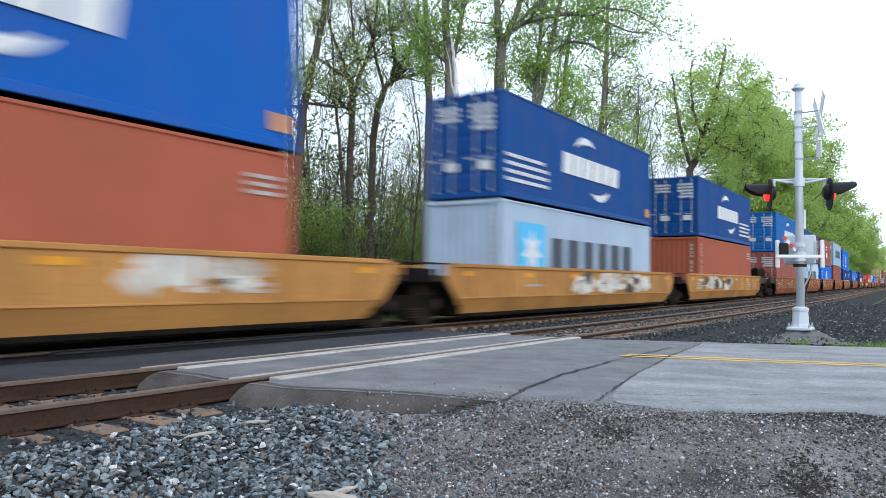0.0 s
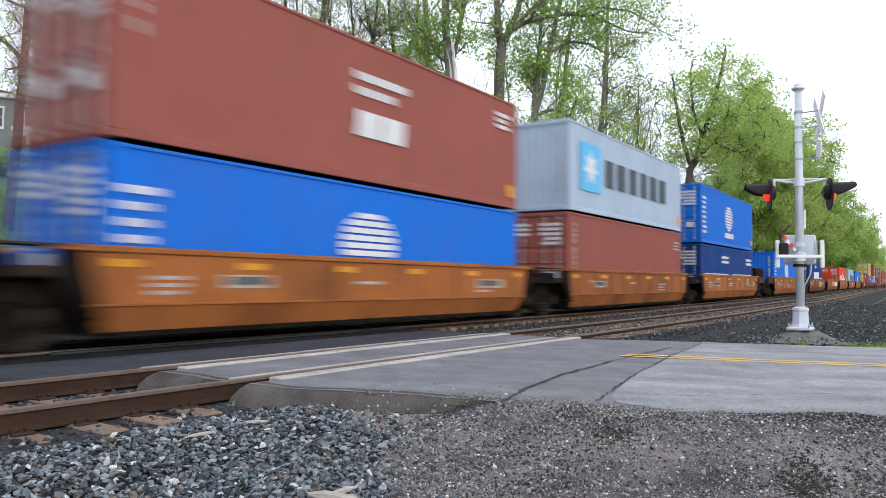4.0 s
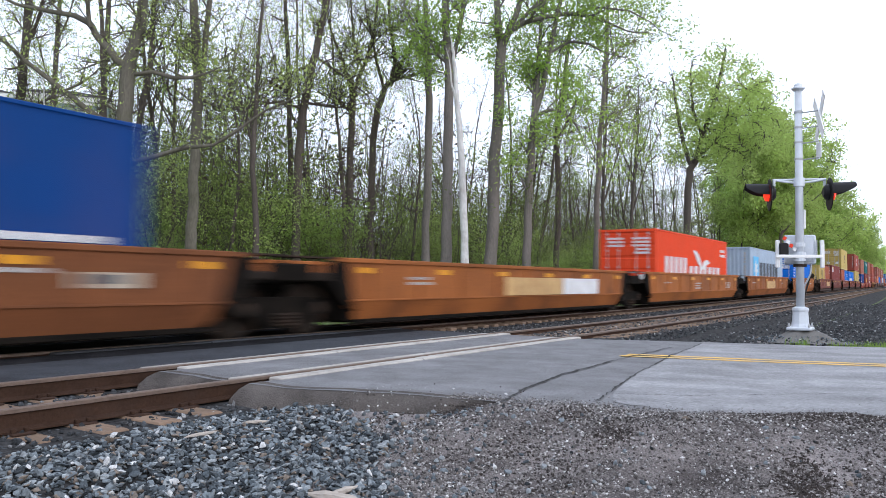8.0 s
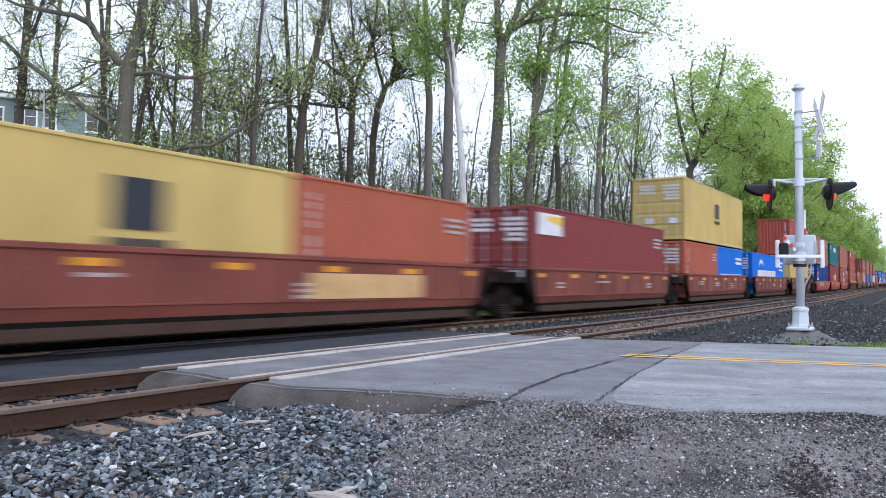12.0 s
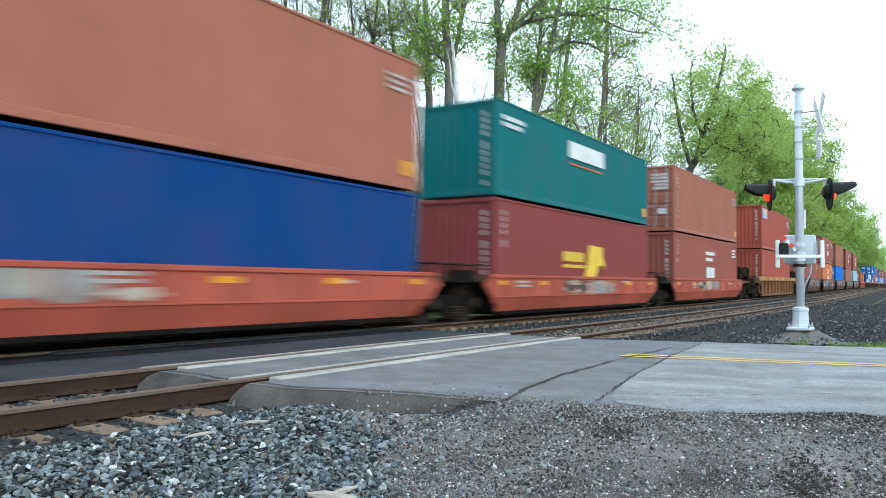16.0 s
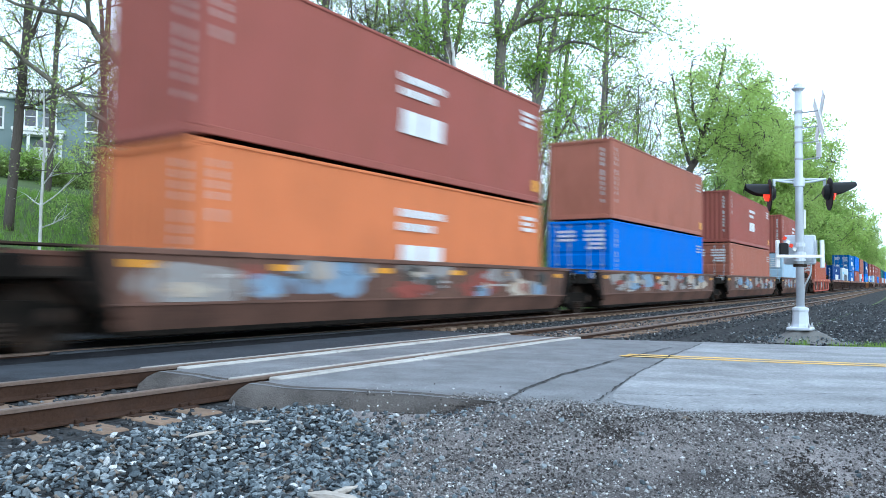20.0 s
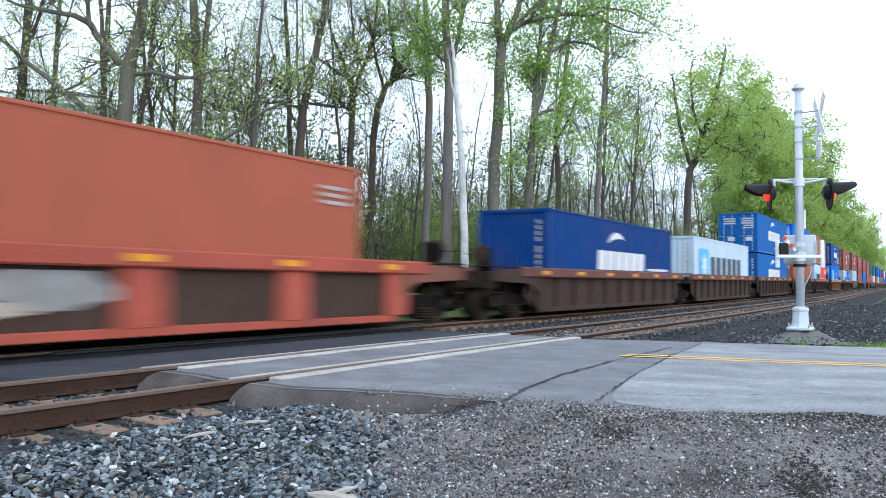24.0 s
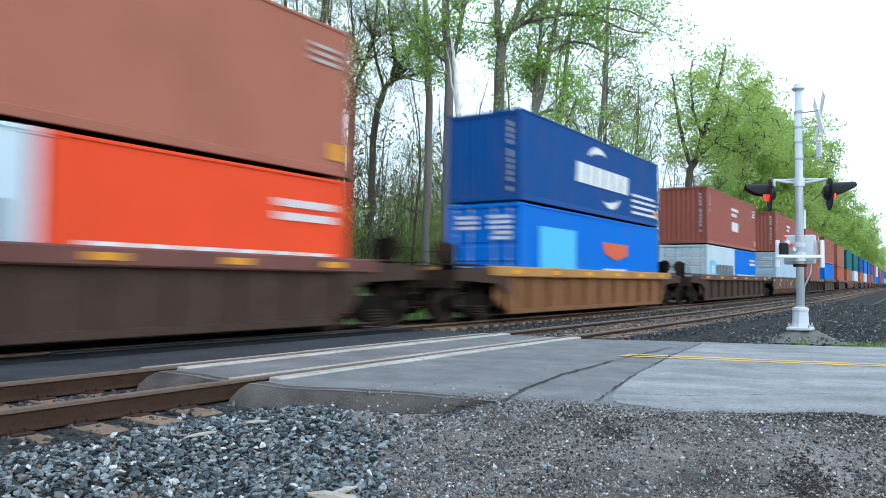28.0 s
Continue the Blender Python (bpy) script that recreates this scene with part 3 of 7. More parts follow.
part("crack", crack([(5.6, -6.5), (6.6, -6.25), (8.0, -6.05), (10.0, -5.95), (12.6, -5.95)], 0.022, 1), M_CRACK, road)
part("crack", crack([(6.4, -7.08), (7.4, -6.9), (8.4, -6.72), (11, -6.35), (13.9, -6.1)], 0.012, 2), M_CRACK, road)
part("crack", crack([(6.95, -7.02), (7.3, -7.6), (7.9, -8.2), (8.6, -8.9)], 0.012, 3), M_CRACK, road)
for dx in (0.0, 0.29):
    ys = [-5.8 - 0.3 * i for i in range(61)]
    m = Mesh()
    m.sheet([[(10.55 + dx - 0.42 * (y + 6.1) + w, y, road_height(y) + 0.010 + 0.006 * noise.noise(((10.55 + dx - 0.42 * (y + 6.1) + w) * 0.8, y * 0.8, 5))) for w in (0, 0.08, 0.16)] for y in ys])
    part("centre_line", m, M_YPAINT, road, "worn yellow centre line")


# ---- rails, ties, flangeway strips ----
def rail_mesh(y, xs, head_only=False):
    prof = [(-0.037, -0.038), (-0.037, -0.006), (-0.03, 0.0), (0.03, 0.0), (0.037, -0.006), (0.037, -0.038)]
    if not head_only:
        prof = [(-0.07, -0.18), (-0.07, -0.168), (-0.012, -0.145), (-0.010, -0.045), (-0.036, -0.037), (-0.037, -0.034)] + \
               [(0.037, -0.034), (0.036, -0.037), (0.010, -0.045), (0.012, -0.145), (0.07, -0.168), (0.07, -0.18)]
        return strip_along(prof, xs, y)
    return strip_along([(-0.0375, -0.036), (-0.0375, -0.007), (-0.028, 0.0), (0.028, 0.0), (0.0375, -0.007), (0.0375, -0.036)], xs, y)


for centre, nm in ((NEAR_Y, "near"), (FAR_Y, "far")):
    track = thing("railway_track", "rusty steel rails with bright running heads on timber ties", "railway track", "two tracks")
    for s in (-1, 1):
        r = part("rail", rail_mesh(centre + s * 0.7525, STATIONS), M_RAIL, track)
        part("rail_head", rail_mesh(centre + s * 0.7525, STATIONS, True), M_RAILTOP, r, "polished running surface")
    # Ties: single pieces near the viewer, joined far off.
    rnd = random.Random(5)
    near_ties = [i * 0.5 - 1.5 for i in range(100)]
    for x in near_ties:
        if 4.9 < x < 13.1:
            continue
        part("tie", lambda: Mesh().bevel_box(-0.115, 0.115, -1.3, 1.3, -0.17, 0.0, 0.015), M_TIE, track, key="tie",
             at=pose(x + rnd.uniform(-.03, .03), centre + bend(x) + rnd.uniform(-.05, .05), rise(x) - 0.187 + bed_lift(x), rnd.uniform(-.6, .6), 0, rnd.uniform(-1.5, 1.5)))
        if x < 9:
            for s in (-0.7525, 0.7525):
                part("tie_plate", lambda: Mesh().bevel_box(-0.09, 0.09, -0.18, 0.18, 0, 0.016, 0.004), M_RAIL, track, key="tie_plate",
                     at=pose(x, centre + s, rise(x) - 0.188))
                part("spike", lambda: Mesh().bevel_box(-0.018, 0.018, -0.02, 0.02, 0, 0.035, 0.006), M_RAIL, track, key="spike",
                     at=pose(x + 0.05, centre + s - 0.10, rise(x) - 0.176))
                part("spike", lambda: Mesh().bevel_box(-0.018, 0.018, -0.02, 0.02, 0, 0.035, 0.006), M_RAIL, track, key="spike",
                     at=pose(x - 0.05, centre + s - 0.10, rise(x) - 0.176))
    m = Mesh()
    for i in range(500):
        x = 48.5 + i * 0.5
        m.box(x - 0.115, x + 0.115, centre + bend(x) - 1.3, centre + bend(x) + 1.3, rise(x) - 0.30, rise(x) - 0.092)
    tagged(part("far_ties", m, M_TIE, track), kind="stuff")
    # Pale strips on both sides of each rail through the crossing; the far track's have train shade painted in.
    for s in (-1, 1):
        y = centre + s * 0.7525
        for side, w, gap, dx in ((-1, 0.17, 0.055, 0.30), (1, 0.15, 0.075, 0.0)):
            y0 = y + side * gap
            y1 = y0 + side * w
            for k in range(3):
                x0 = 5.25 + dx + k * 2.6
                x1 = x0 + 2.58
                part("flangeway_strip", Mesh().bevel_box(x0, x1, min(y0, y1), max(y0, y1), -0.16, -0.012 + 0.004 * k % 0.007, 0.012), M_STRIP if nm == "near" else M_ASPHALT_DARK, track, "pale concrete crossing strip" if nm == "near" else "crossing strip coloured as train shade")


# ---- the train ----
TRAIN = []          # (thing, distance along the train, height)
SPINNERS = []       # wheelsets


def corrugated(length, z0, z1, y, depth=0.036, pitch_len=0.278, flip=1):
    """A pressed-steel panel with trapezoid ribs, along x."""
    n = max(2, int(length / pitch_len))
    p = length / n
    xs, ys = [], []
    for i in range(n):
        a = -length / 2 + i * p
        xs += [a, a + 0.26 * p, a + 0.5 * p, a + 0.76 * p]
        ys += [y, y, y + flip * depth, y + flip * depth]
    xs.append(length / 2)
    ys.append(y)
    m = Mesh()
    m.sheet([[(x, yy, z) for x, yy in zip(xs, ys)] for z in (z0, z1)])
    return m


def end_panel(x, h, flip):
    n, w = 9, 2.2
    p = w / n
    pts = []
    for i in range(n):
        a = -w / 2 + i * p
        pts += [(a, 0), (a + .3 * p, 0), (a + .5 * p, .045), (a + .8 * p, .045)]
    pts.append((w / 2, 0))
    m = Mesh()
    m.sheet([[(x + flip * d, yy, z) for yy, d in pts] for z in (0.16, h - 0.11)])
    return m


def text_bars(m, x0, x1, z_top, rows, y, row_h=0.10, gap=0.07, seed=0, chars=True):
    """Lines of unreadable lettering as bars."""
    rnd = random.Random(seed)
    for r in range(rows):
        z = z_top - r * (row_h + gap)
        x = x0
        end = x1 - (x1 - x0) * rnd.choice((0, 0, .1, .25))
        while x < end - 0.02:
            w = rnd.uniform(0.5, 0.95) * row_h * (1.0 if chars else 6)
            m.box(x, min(x + w, end), y - 0.004, y + 0.004, z - row_h, z)
            x += w + row_h * 0.22
    return m


def vertical_code(x, z_top, n, y, w=0.10, h=0.125):
    m = Mesh()
    for i in range(n):
        g = 0.10 if i in (4, 10) else 0
        z = z_top - i * (h + 0.05) - g
        m.box(x, x + w, y - 0.004, y + 0.004, z - h, z)
        if i % 2 == 0:
            m.box(x + w * 0.3, x + w * 0.7, y - 0.007, y - 0.0045, z - h * 0.65, z - h * 0.45)
    return m


def swoosh(m, cx, cz, r, a0, a1, thick, y, squash=1.0):
    n = 14
    out, inn = [], []
    for i in range(n + 1):
        t = i / n
        a = radians(a0 + (a1 - a0) * t)
        th = thick * math.sin(math.pi * min(0.97, t * 0.93 + 0.05))
        out.append((cx + r * math.cos(a), cz + r * math.sin(a) * squash))
        inn.append((cx + (r - th) * math.cos(a), cz + (r - th) * math.sin(a) * squash))
    return m.prism(out + inn[::-1], y - 0.004, y + 0.004)


def block_word(m, x0, x1, z0, z1, n, y, slant=0.12, gap=.14):
    """A word mark as a row of plain slanted blocks."""
    w = (x1 - x0) / n
    for i in range(n):
        a, b = x0 + i * w + 0.04 * w, x0 + (i + 1) * w - gap * w
        s = slant * (z1 - z0)
        m.prism([(a, z0), (b, z0), (b + s, z1), (a + s, z1)], y - 0.004, y + 0.004)
    return m


def container(paint_key, length=12.192, height=2.896, doors=True, style="plain", label="", far=False):
    """A shipping container, its near long side towards -y, the end that comes into view at -x."""
    mat = box_paint(paint_key)
    body_label = label
    c = thing("shipping_container", body_label, "shipping container", "containers on the train")
    L, H, W = length, height, 2.438
    k = (round(L, 1), round(H, 2))
    part("side_panel", lambda: corrugated(L - 0.30, 0.16, H - 0.06, -W / 2 + 0.012), mat, c, key=("side", k))
    part("side_panel", lambda: corrugated(L - 0.30, 0.16, H - 0.06, W / 2 - 0.012, flip=-1), mat, c, key=("side2", k))

    def roof():
        m = Mesh()
        n = int((L - 0.3) / 0.5)
        p = (L - 0.3) / n
        xs = []
        for i in range(n):
            a = -L / 2 + .15 + i * p
            xs += [(a, 0), (a + .3 * p, 0), (a + .4 * p, .02), (a + .9 * p, .02)]
        xs.append((L / 2 - .15, 0))
        m.sheet([[(x, y, H - 0.035 + d) for x, d in xs] for y in (-W / 2 + .05, W / 2 - .05)])
        return m
    part("roof", roof, mat, c, key=("roof", k))
    if not far:
        part("underframe", lambda: Mesh().box(-L / 2 + .1, L / 2 - .1, -W / 2 + .06, W / 2 - .06, 0.05, 0.12), M_BLACK, c, key=("under", k))
    for sy in (-1, 1):
        ya, yb = sorted((sy * (W / 2 - 0.002), sy * (W / 2 - 0.07)))
        part("top_rail", lambda: Mesh().bevel_box(-L / 2 + .16, L / 2 - .16, ya, yb, H - 0.075, H - 0.012, 0.012), mat, c, key=("trail", k, sy))
        part("bottom_rail", lambda: Mesh().bevel_box(-L / 2 + .16, L / 2 - .16, ya, yb, 0.015, 0.17, 0.012), mat, c, key=("brail", k, sy))
        for sx in (-1, 1):
            xa, xb = sorted((sx * (L / 2 - .012), sx * (L / 2 - .165)))
            yc, yd = sorted((sy * (W / 2 - .002), sy * (W / 2 - .13)))
            part("corner_post", lambda: Mesh().bevel_box(xa, xb, yc, yd, 0.118, H - 0.118, 0.02), mat, c, key=("post", k, sx, sy))
            for top in () if far else (0, 1):
                z0 = H - 0.118 if top else 0.0

                def casting():
                    x0, x1 = sorted((sx * L / 2, sx * (L / 2 - .178)))
                    y0, y1 = sorted((sy * W / 2, sy * (W / 2 - .162)))
                    return Mesh().bevel_box(x0, x1, y0, y1, z0, z0 + .118, 0.012)
                part("corner_casting", casting, mat, c, key=("cast", k, sx, sy, top))
    for sx in (-1, 1):
        xa, xb = sorted((sx * (L / 2 - .01), sx * (L / 2 - .12)))
        part("end_header", lambda: Mesh().bevel_box(xa, xb, -1.06, 1.06, H - 0.12, H - 0.01, 0.012), mat, c, key=("header", k, sx))
        part("end_sill", lambda: Mesh().bevel_box(xa, xb, -1.06, 1.06, 0.01, 0.16, 0.012), mat, c, key=("sill", k, sx))
    part("end_panel", lambda: end_panel(L / 2 - 0.09, H, 1), mat, c, key=("endp", k, 1))
    xf = -L / 2
    if doors:
        for i, (y0, y1) in enumerate(((-1.1, -0.01), (0.01, 1.1))):
            def leaf():
                m = Mesh()
                prof = [(0.165, 0), (0.165, .045)]
                nz = 5
                st = (H - 0.30) / nz
                for j in range(nz):
                    z = 0.17 + j * st
                    prof += [(z + .02, .045), (z + .07, .022), (z + st - .09, .022), (z + st - .04, .045)]
                prof += [(H - .125, .045), (H - .125, 0)]
                m.sheet([[(xf + .035 + .0 + d, yy, z) for z, d in prof] for yy in (y0, y0 + .04, y1 - .04, y1)])
                m.v = [(v[0] - .02 if abs(v[1] - y0) < .001 or abs(v[1] - y1) < .001 else v[0], v[1], v[2]) for v in m.v]
                return m
            d = part("door", leaf, mat, c, key=("door", k, i))
            for yb in () if far else ((y0 + .22, y0 + .72) if i == 0 else (y1 - .72, y1 - .22)):
                def bar():
                    m = Mesh().tube([(xf + .0, yb, .14), (xf + .0, yb, H - .10)], [.017, .017], 6)
                    for z in (.2, .75, 1.3, H - .9, H - .2):
                        m.box(xf - .01, xf + .035, yb - .04, yb + .04, z - .03, z + .03)
                    m.box(xf - .02, xf + .0, yb - .02, yb + .32, 1.05, 1.09)
                    return m
                part("locking_bar", bar, M_GALV, d, "galvanised locking bar", key=("bar", k, round(yb, 2)))

            def papers():
                m = Mesh()
                text_bars(m, 0, 0.75, 0, 3 if i else 5, 0, 0.09, 0.06, seed=i + 3)
                m.v = [(xf + 0.012 + v[1], y0 + .15 + v[0], H - 0.35 + v[2]) for v in m.v]
                n0 = len(m.v)
                m.box(xf + 0.008, xf + 0.016, y0 + .2, y0 + .62, 0.75, 1.0)
                return m
            if not far:
                part("stencil", papers, M_WHITE, d, "white stencilled lines", key=("papers", k, i))
    else:
        part("end_panel", lambda: end_panel(-L / 2 + 0.09, H, -1), mat, c, key=("endp", k, -1))
        if not far:
            part("code_column", lambda: turned_code(L, H), M_STENCIL, c, key=("codeend", k))
    y = -W / 2 - 0.006
    code_mat = M_STENCIL
    if far:
        part("code_column", lambda: vertical_code(-L / 2 + .42, H - .32, 8, y), code_mat, c, key=("vcode", k, "far"))
        return c
    if style in ("swoosh", "swoosh_low", "swoosh_bare"):
        def logo():
            m = Mesh()
            z = H * 0.5
            block_word(m, -2.3, 2.5, z - .34, z + .32, 6, y, .12, .07)
            return m
        part("emblem", logo, M_WHITE, c, "white block emblem", key=("swoosh", k))
        part("crescent", lambda: swoosh(Mesh(), -.45, H * .5 + .22, 1.0, 150, 45, .30, y, .78), M_WHITE, c, "white crescent", key=("cres1", k))
        part("crescent", lambda: swoosh(Mesh(), .75, H * .5 - .22, 1.0, 330, 225, .30, y, .78), M_WHITE, c, "white crescent", key=("cres2", k))
        if style != "swoosh_bare":
            part("lettering", lambda: text_bars(Mesh(), *((-5.9, -3.3) if style == "swoosh_low" else (2.9, 5.8)), H * .42, 4, y, .10, .12, 5), M_WHITE, c, key=("swtext", k, style))
    elif style == "globe":
        def logo():
            m = Mesh()
            z, r, cx = H * 0.53, 0.68, -.25
            n = 9
            for i in range(n):
                a, b = -r + 2 * r * i / n, -r + 2 * r * (i + 0.72) / n
                wa, wb = math.sqrt(max(0.01, r * r - a * a)), math.sqrt(max(0.01, r * r - b * b))
                m.prism([(cx - wa * 1.25, z + a), (cx + wa * 1.25, z + a), (cx + wb * 1.25, z + b), (cx - wb * 1.25, z + b)], y - .004, y + .004)
            block_word(m, -1.2, .8, z - r - .40, z - r - .12, 5, y, 0.2)
            return m
        part("emblem", logo, M_WHITE, c, "white striped globe emblem", key=("globe", k))
        part("code_block", lambda: text_bars(Mesh(), -L / 2 + .25, -L / 2 + .95, H - .6, 8, y, .12, .12, 3), M_WHITE, c, key=("glcode", k))
    elif style in ("star", "star_half"):
        x0, sc = (-5.2, 1.0) if style == "star" else (-2.4, 0.55)
        h0 = H * 0.53
        part("emblem", lambda: Mesh().box(x0, x0 + 1.75 * sc, y - .004, y + .004, h0 - .80 * sc, h0 + .80 * sc), M_SKYMARK, c, "light blue square", key=("starsq", k))

        def star():
            m = Mesh()
            pts = []
            for i in range(14):
                a = math.pi / 2 + i * math.pi / 7
                r = (0.62 if i % 2 == 0 else 0.30) * sc
                pts.append((x0 + .88 * sc + r * math.cos(a), h0 + r * math.sin(a)))
            return m.prism(pts, y - .010, y - .005)
        part("star", star, M_WHITE, c, "white seven-pointed star", key=("star", k))
        part("word_mark", lambda: block_word(Mesh(), x0 + 2.15 * sc, x0 + 9.4 * sc, h0 - .5 * sc, h0 + .45 * sc, 6, y, 0, .3), M_GREYMARK, c, "dark grey block word mark", key=("starword", k))
    elif style == "words":
        part("word_mark", lambda: text_bars(block_word(block_word(Mesh(), -5.0, -1.5, .9, 1.8, 5, y, .1, .36), -1.3, 4.6, .7, 1.45, 7, y, .1, .36), 4.6, 5.6, H - .5, 2, y, .14, .1, 4), M_WHITE, c, "white block word mark", key=("words", k))
        part("emblem", lambda: swoosh(swoosh(Mesh(), -.4, .7, 1.5, 95, 20, .4, y - .006), 1.8, .6, 1.2, 150, 60, .35, y - .006), M_WHITE, c, "white leaping emblem", key=("leap", k))
    elif style == "words_half":
        part("word_mark", lambda: text_bars(block_word(Mesh(), -L / 2 + .5, L / 2 - .5, .5, 1.15, 6, y, .15), L / 2 - 1.9, L / 2 - .4, H - .5, 2, y, .14, .1, 4), M_WHITE, c, "white block word mark", key=("wordsh", k))
    elif style == "stack_words":
        part("lettering", lambda: text_bars(text_bars(Mesh(), -.75, .95, H - .68, 2, y, .17, .13, 6), 4.9, 5.7, H - .4, 3, y, .10, .06, 2), M_WHITE, c, key=("stw", k))
        part("emblem", lambda: block_word(Mesh(), -.75, .9, H - 1.98, H - 1.46, 2, y, 0.1, .06), M_WHITE, c, "white block emblem", key=("stw2", k))
    elif style == "square_mark":
        part("emblem", lambda: Mesh().box(-.5, .35, y - .004, y + .004, 1.35, 2.1), M_DARKMARK, c, "dark square emblem", key=("sqm", k))
        part("lettering", lambda: text_bars(Mesh(), -.6, .5, 1.22, 1, y, .16, .1, 6), M_DARKMARK, c, key=("sqm2", k))
    elif style == "plate":
        part("nameplate", lambda: Mesh().bevel_box(-L / 2 + .28, -L / 2 + 1.95, y - .012, y, H - .84, H - .20, .004), M_PALEMARK if paint_key != "maroon" else M_WHITE, c, "pale nameplate", key=("plate", k))
        part("nameplate_band", lambda: Mesh().prism([(-L / 2 + .9, H - .40), (-L / 2 + 1.9, H - .55), (-L / 2 + 1.9, H - .26), (-L / 2 + .9, H - .28)], y - .02, y - .014), M_YELLOWMARK, c, "yellow band", key=("plate2", k))
        part("code_block", lambda: text_bars(Mesh(), 4.7, 5.7, H - .45, 3, y, .08, .07, 2), M_STENCIL, c, key=("plc", k))
    elif style == "bird":
        part("emblem", lambda: swoosh(Mesh().prism([(-.2, .8), (.7, .8), (1.0, 1.2), (1.35, 1.25), (1.35, 1.85), (.2, 1.9), (.05, 1.3)], y - .004, y + .004), .9, 1.0, .7, 120, 10, .3, y - .006), M_YELLOWMARK, c, "yellow emblem", key=("bird", k))
        part("word_mark", lambda: text_bars(block_word(Mesh(), -1.85, -.25, 1.32, 1.62, 5, y, 0), -1.85, -.2, 1.22, 1, y, .1, .1, 3), M_YELLOWMARK, c, "yellow word mark", key=("birdw", k))
    elif style == "redstar":
        def rs():
            m = Mesh()
            pts = []
            for i in range(10):
                a = math.pi / 2 + i * math.pi / 5
                r = .58 if i % 2 == 0 else .3
                pts.append((-5.1 + r * math.cos(a) * 1.1, H - 1.0 + r * math.sin(a)))
            return m.prism(pts, y - .004, y + .004)
        part("emblem", rs, M_REDMARK, c, "red star emblem", key=("rstar", k))
        part("word_mark", lambda: text_bars(Mesh(), -5.95, -4.2, H - 1.42, 1, y, .17, .1, 3), M_WHITE, c, key=("rsw", k))
    elif style == "scrawl":
        part("word_mark", lambda: swoosh(swoosh(block_word(Mesh(), -4.6, 2.2, .7, 1.5, 8, y, .3), -3.2, 1.3, .9, 150, 30, .25, y), 1.0, 1.2, .9, 330, 210, .25, y), M_WHITE, c, "white block word mark", key=("scrawl", k))
        part("code_block", lambda: text_bars(Mesh(), 3.9, 5.5, H - .4, 3, y, .14, .12, 3), M_WHITE, c, key=("scr2", k))
    elif style == "patches":
        part("emblem", lambda: Mesh().box(-4.9, -2.3, y - .004, y + .004, .5, 2.3), M_SKYMARK, c, "pale blue patch", key=("pat1", k))
        part("emblem_bar", lambda: Mesh().prism([(0.0, H - .85), (2.4, H - .85), (2.4, H - 1.25), (1.3, H - 1.45), (0.2, H - 1.25)], y - .004, y + .004), M_REDMARK, c, "orange bar", key=("pat2", k))
        part("word_mark", lambda: block_word(Mesh(), .1, 2.3, .75, 1.15, 4, y, 0), M_WHITE, c, key=("pat3", k))
    elif style == "banner":
        part("nameplate", lambda: Mesh().bevel_box(-1.45, 1.45, y - .010, y, H - .95, H - .42, .003), M_WHITE, c, "pale nameplate", key=("ban", k))
        part("nameplate_band", lambda: Mesh().box(-1.4, 1.3, y - .006, y + .001, H - 1.16, H - 1.11), M_REDMARK, c, "thin red line", key=("ban2", k))
        part("code_block", lambda: text_bars(Mesh(), -L / 2 + .4, -L / 2 + 1.6, H - .4, 2, y, .12, .07, 2), M_WHITE, c, key=("banc", k))
    if style in ("plain", "stack_words", "square_mark", "redstar", "bird"):
        part("code_column", lambda: vertical_code(-L / 2 + .42, H - .32, 11 if style == "plain" else 6, y), code_mat, c, key=("vcode", k, style == "plain"))
        if style == "plain":
            part("code_block", lambda: text_bars(Mesh(), L / 2 - 1.1, L / 2 - .3, H - .45, 3, y, .07, .07, 2), code_mat, c, key=("pcode", k))
    part("caution_label", lambda: Mesh().box(L / 2 - .55, L / 2 - .22, y - .003, y + .003, .30, .62), M_YELLOW, c, "yellow caution label", key=("caution", k))
    return c


def turned_code(L, H):
    m = vertical_code(.0, H - .35, 11, 0)
    m.v = [(-L / 2 + 0.038 + v[1], -0.92 + v[0], v[2]) for v in m.v]
    return m


def wheelset(parent, x, z):
    r = 0.4826

    def mesh():
        m = Mesh().turn([(-0.92, .07), (.92, .07)], 'y', sides=10)
        for s in (-1, 1):
            prof = [(s * .60, .12), (s * .62, .30), (s * .66, r - .09), (s * .665, r + .028), (s * .69, r + .028), (s * .70, r), (s * .80, r - .008), (s * .80, r - .08), (s * .77, .30), (s * .79, .13), (s * .85, .10)]
            m.turn(prof, 'y', sides=24)
        return m
    ob = part("wheelset", mesh, M_GRATE, parent, "dark steel wheels on an axle", key="wheelset", smooth=False, at=pose(x, 0, z))
    return ob


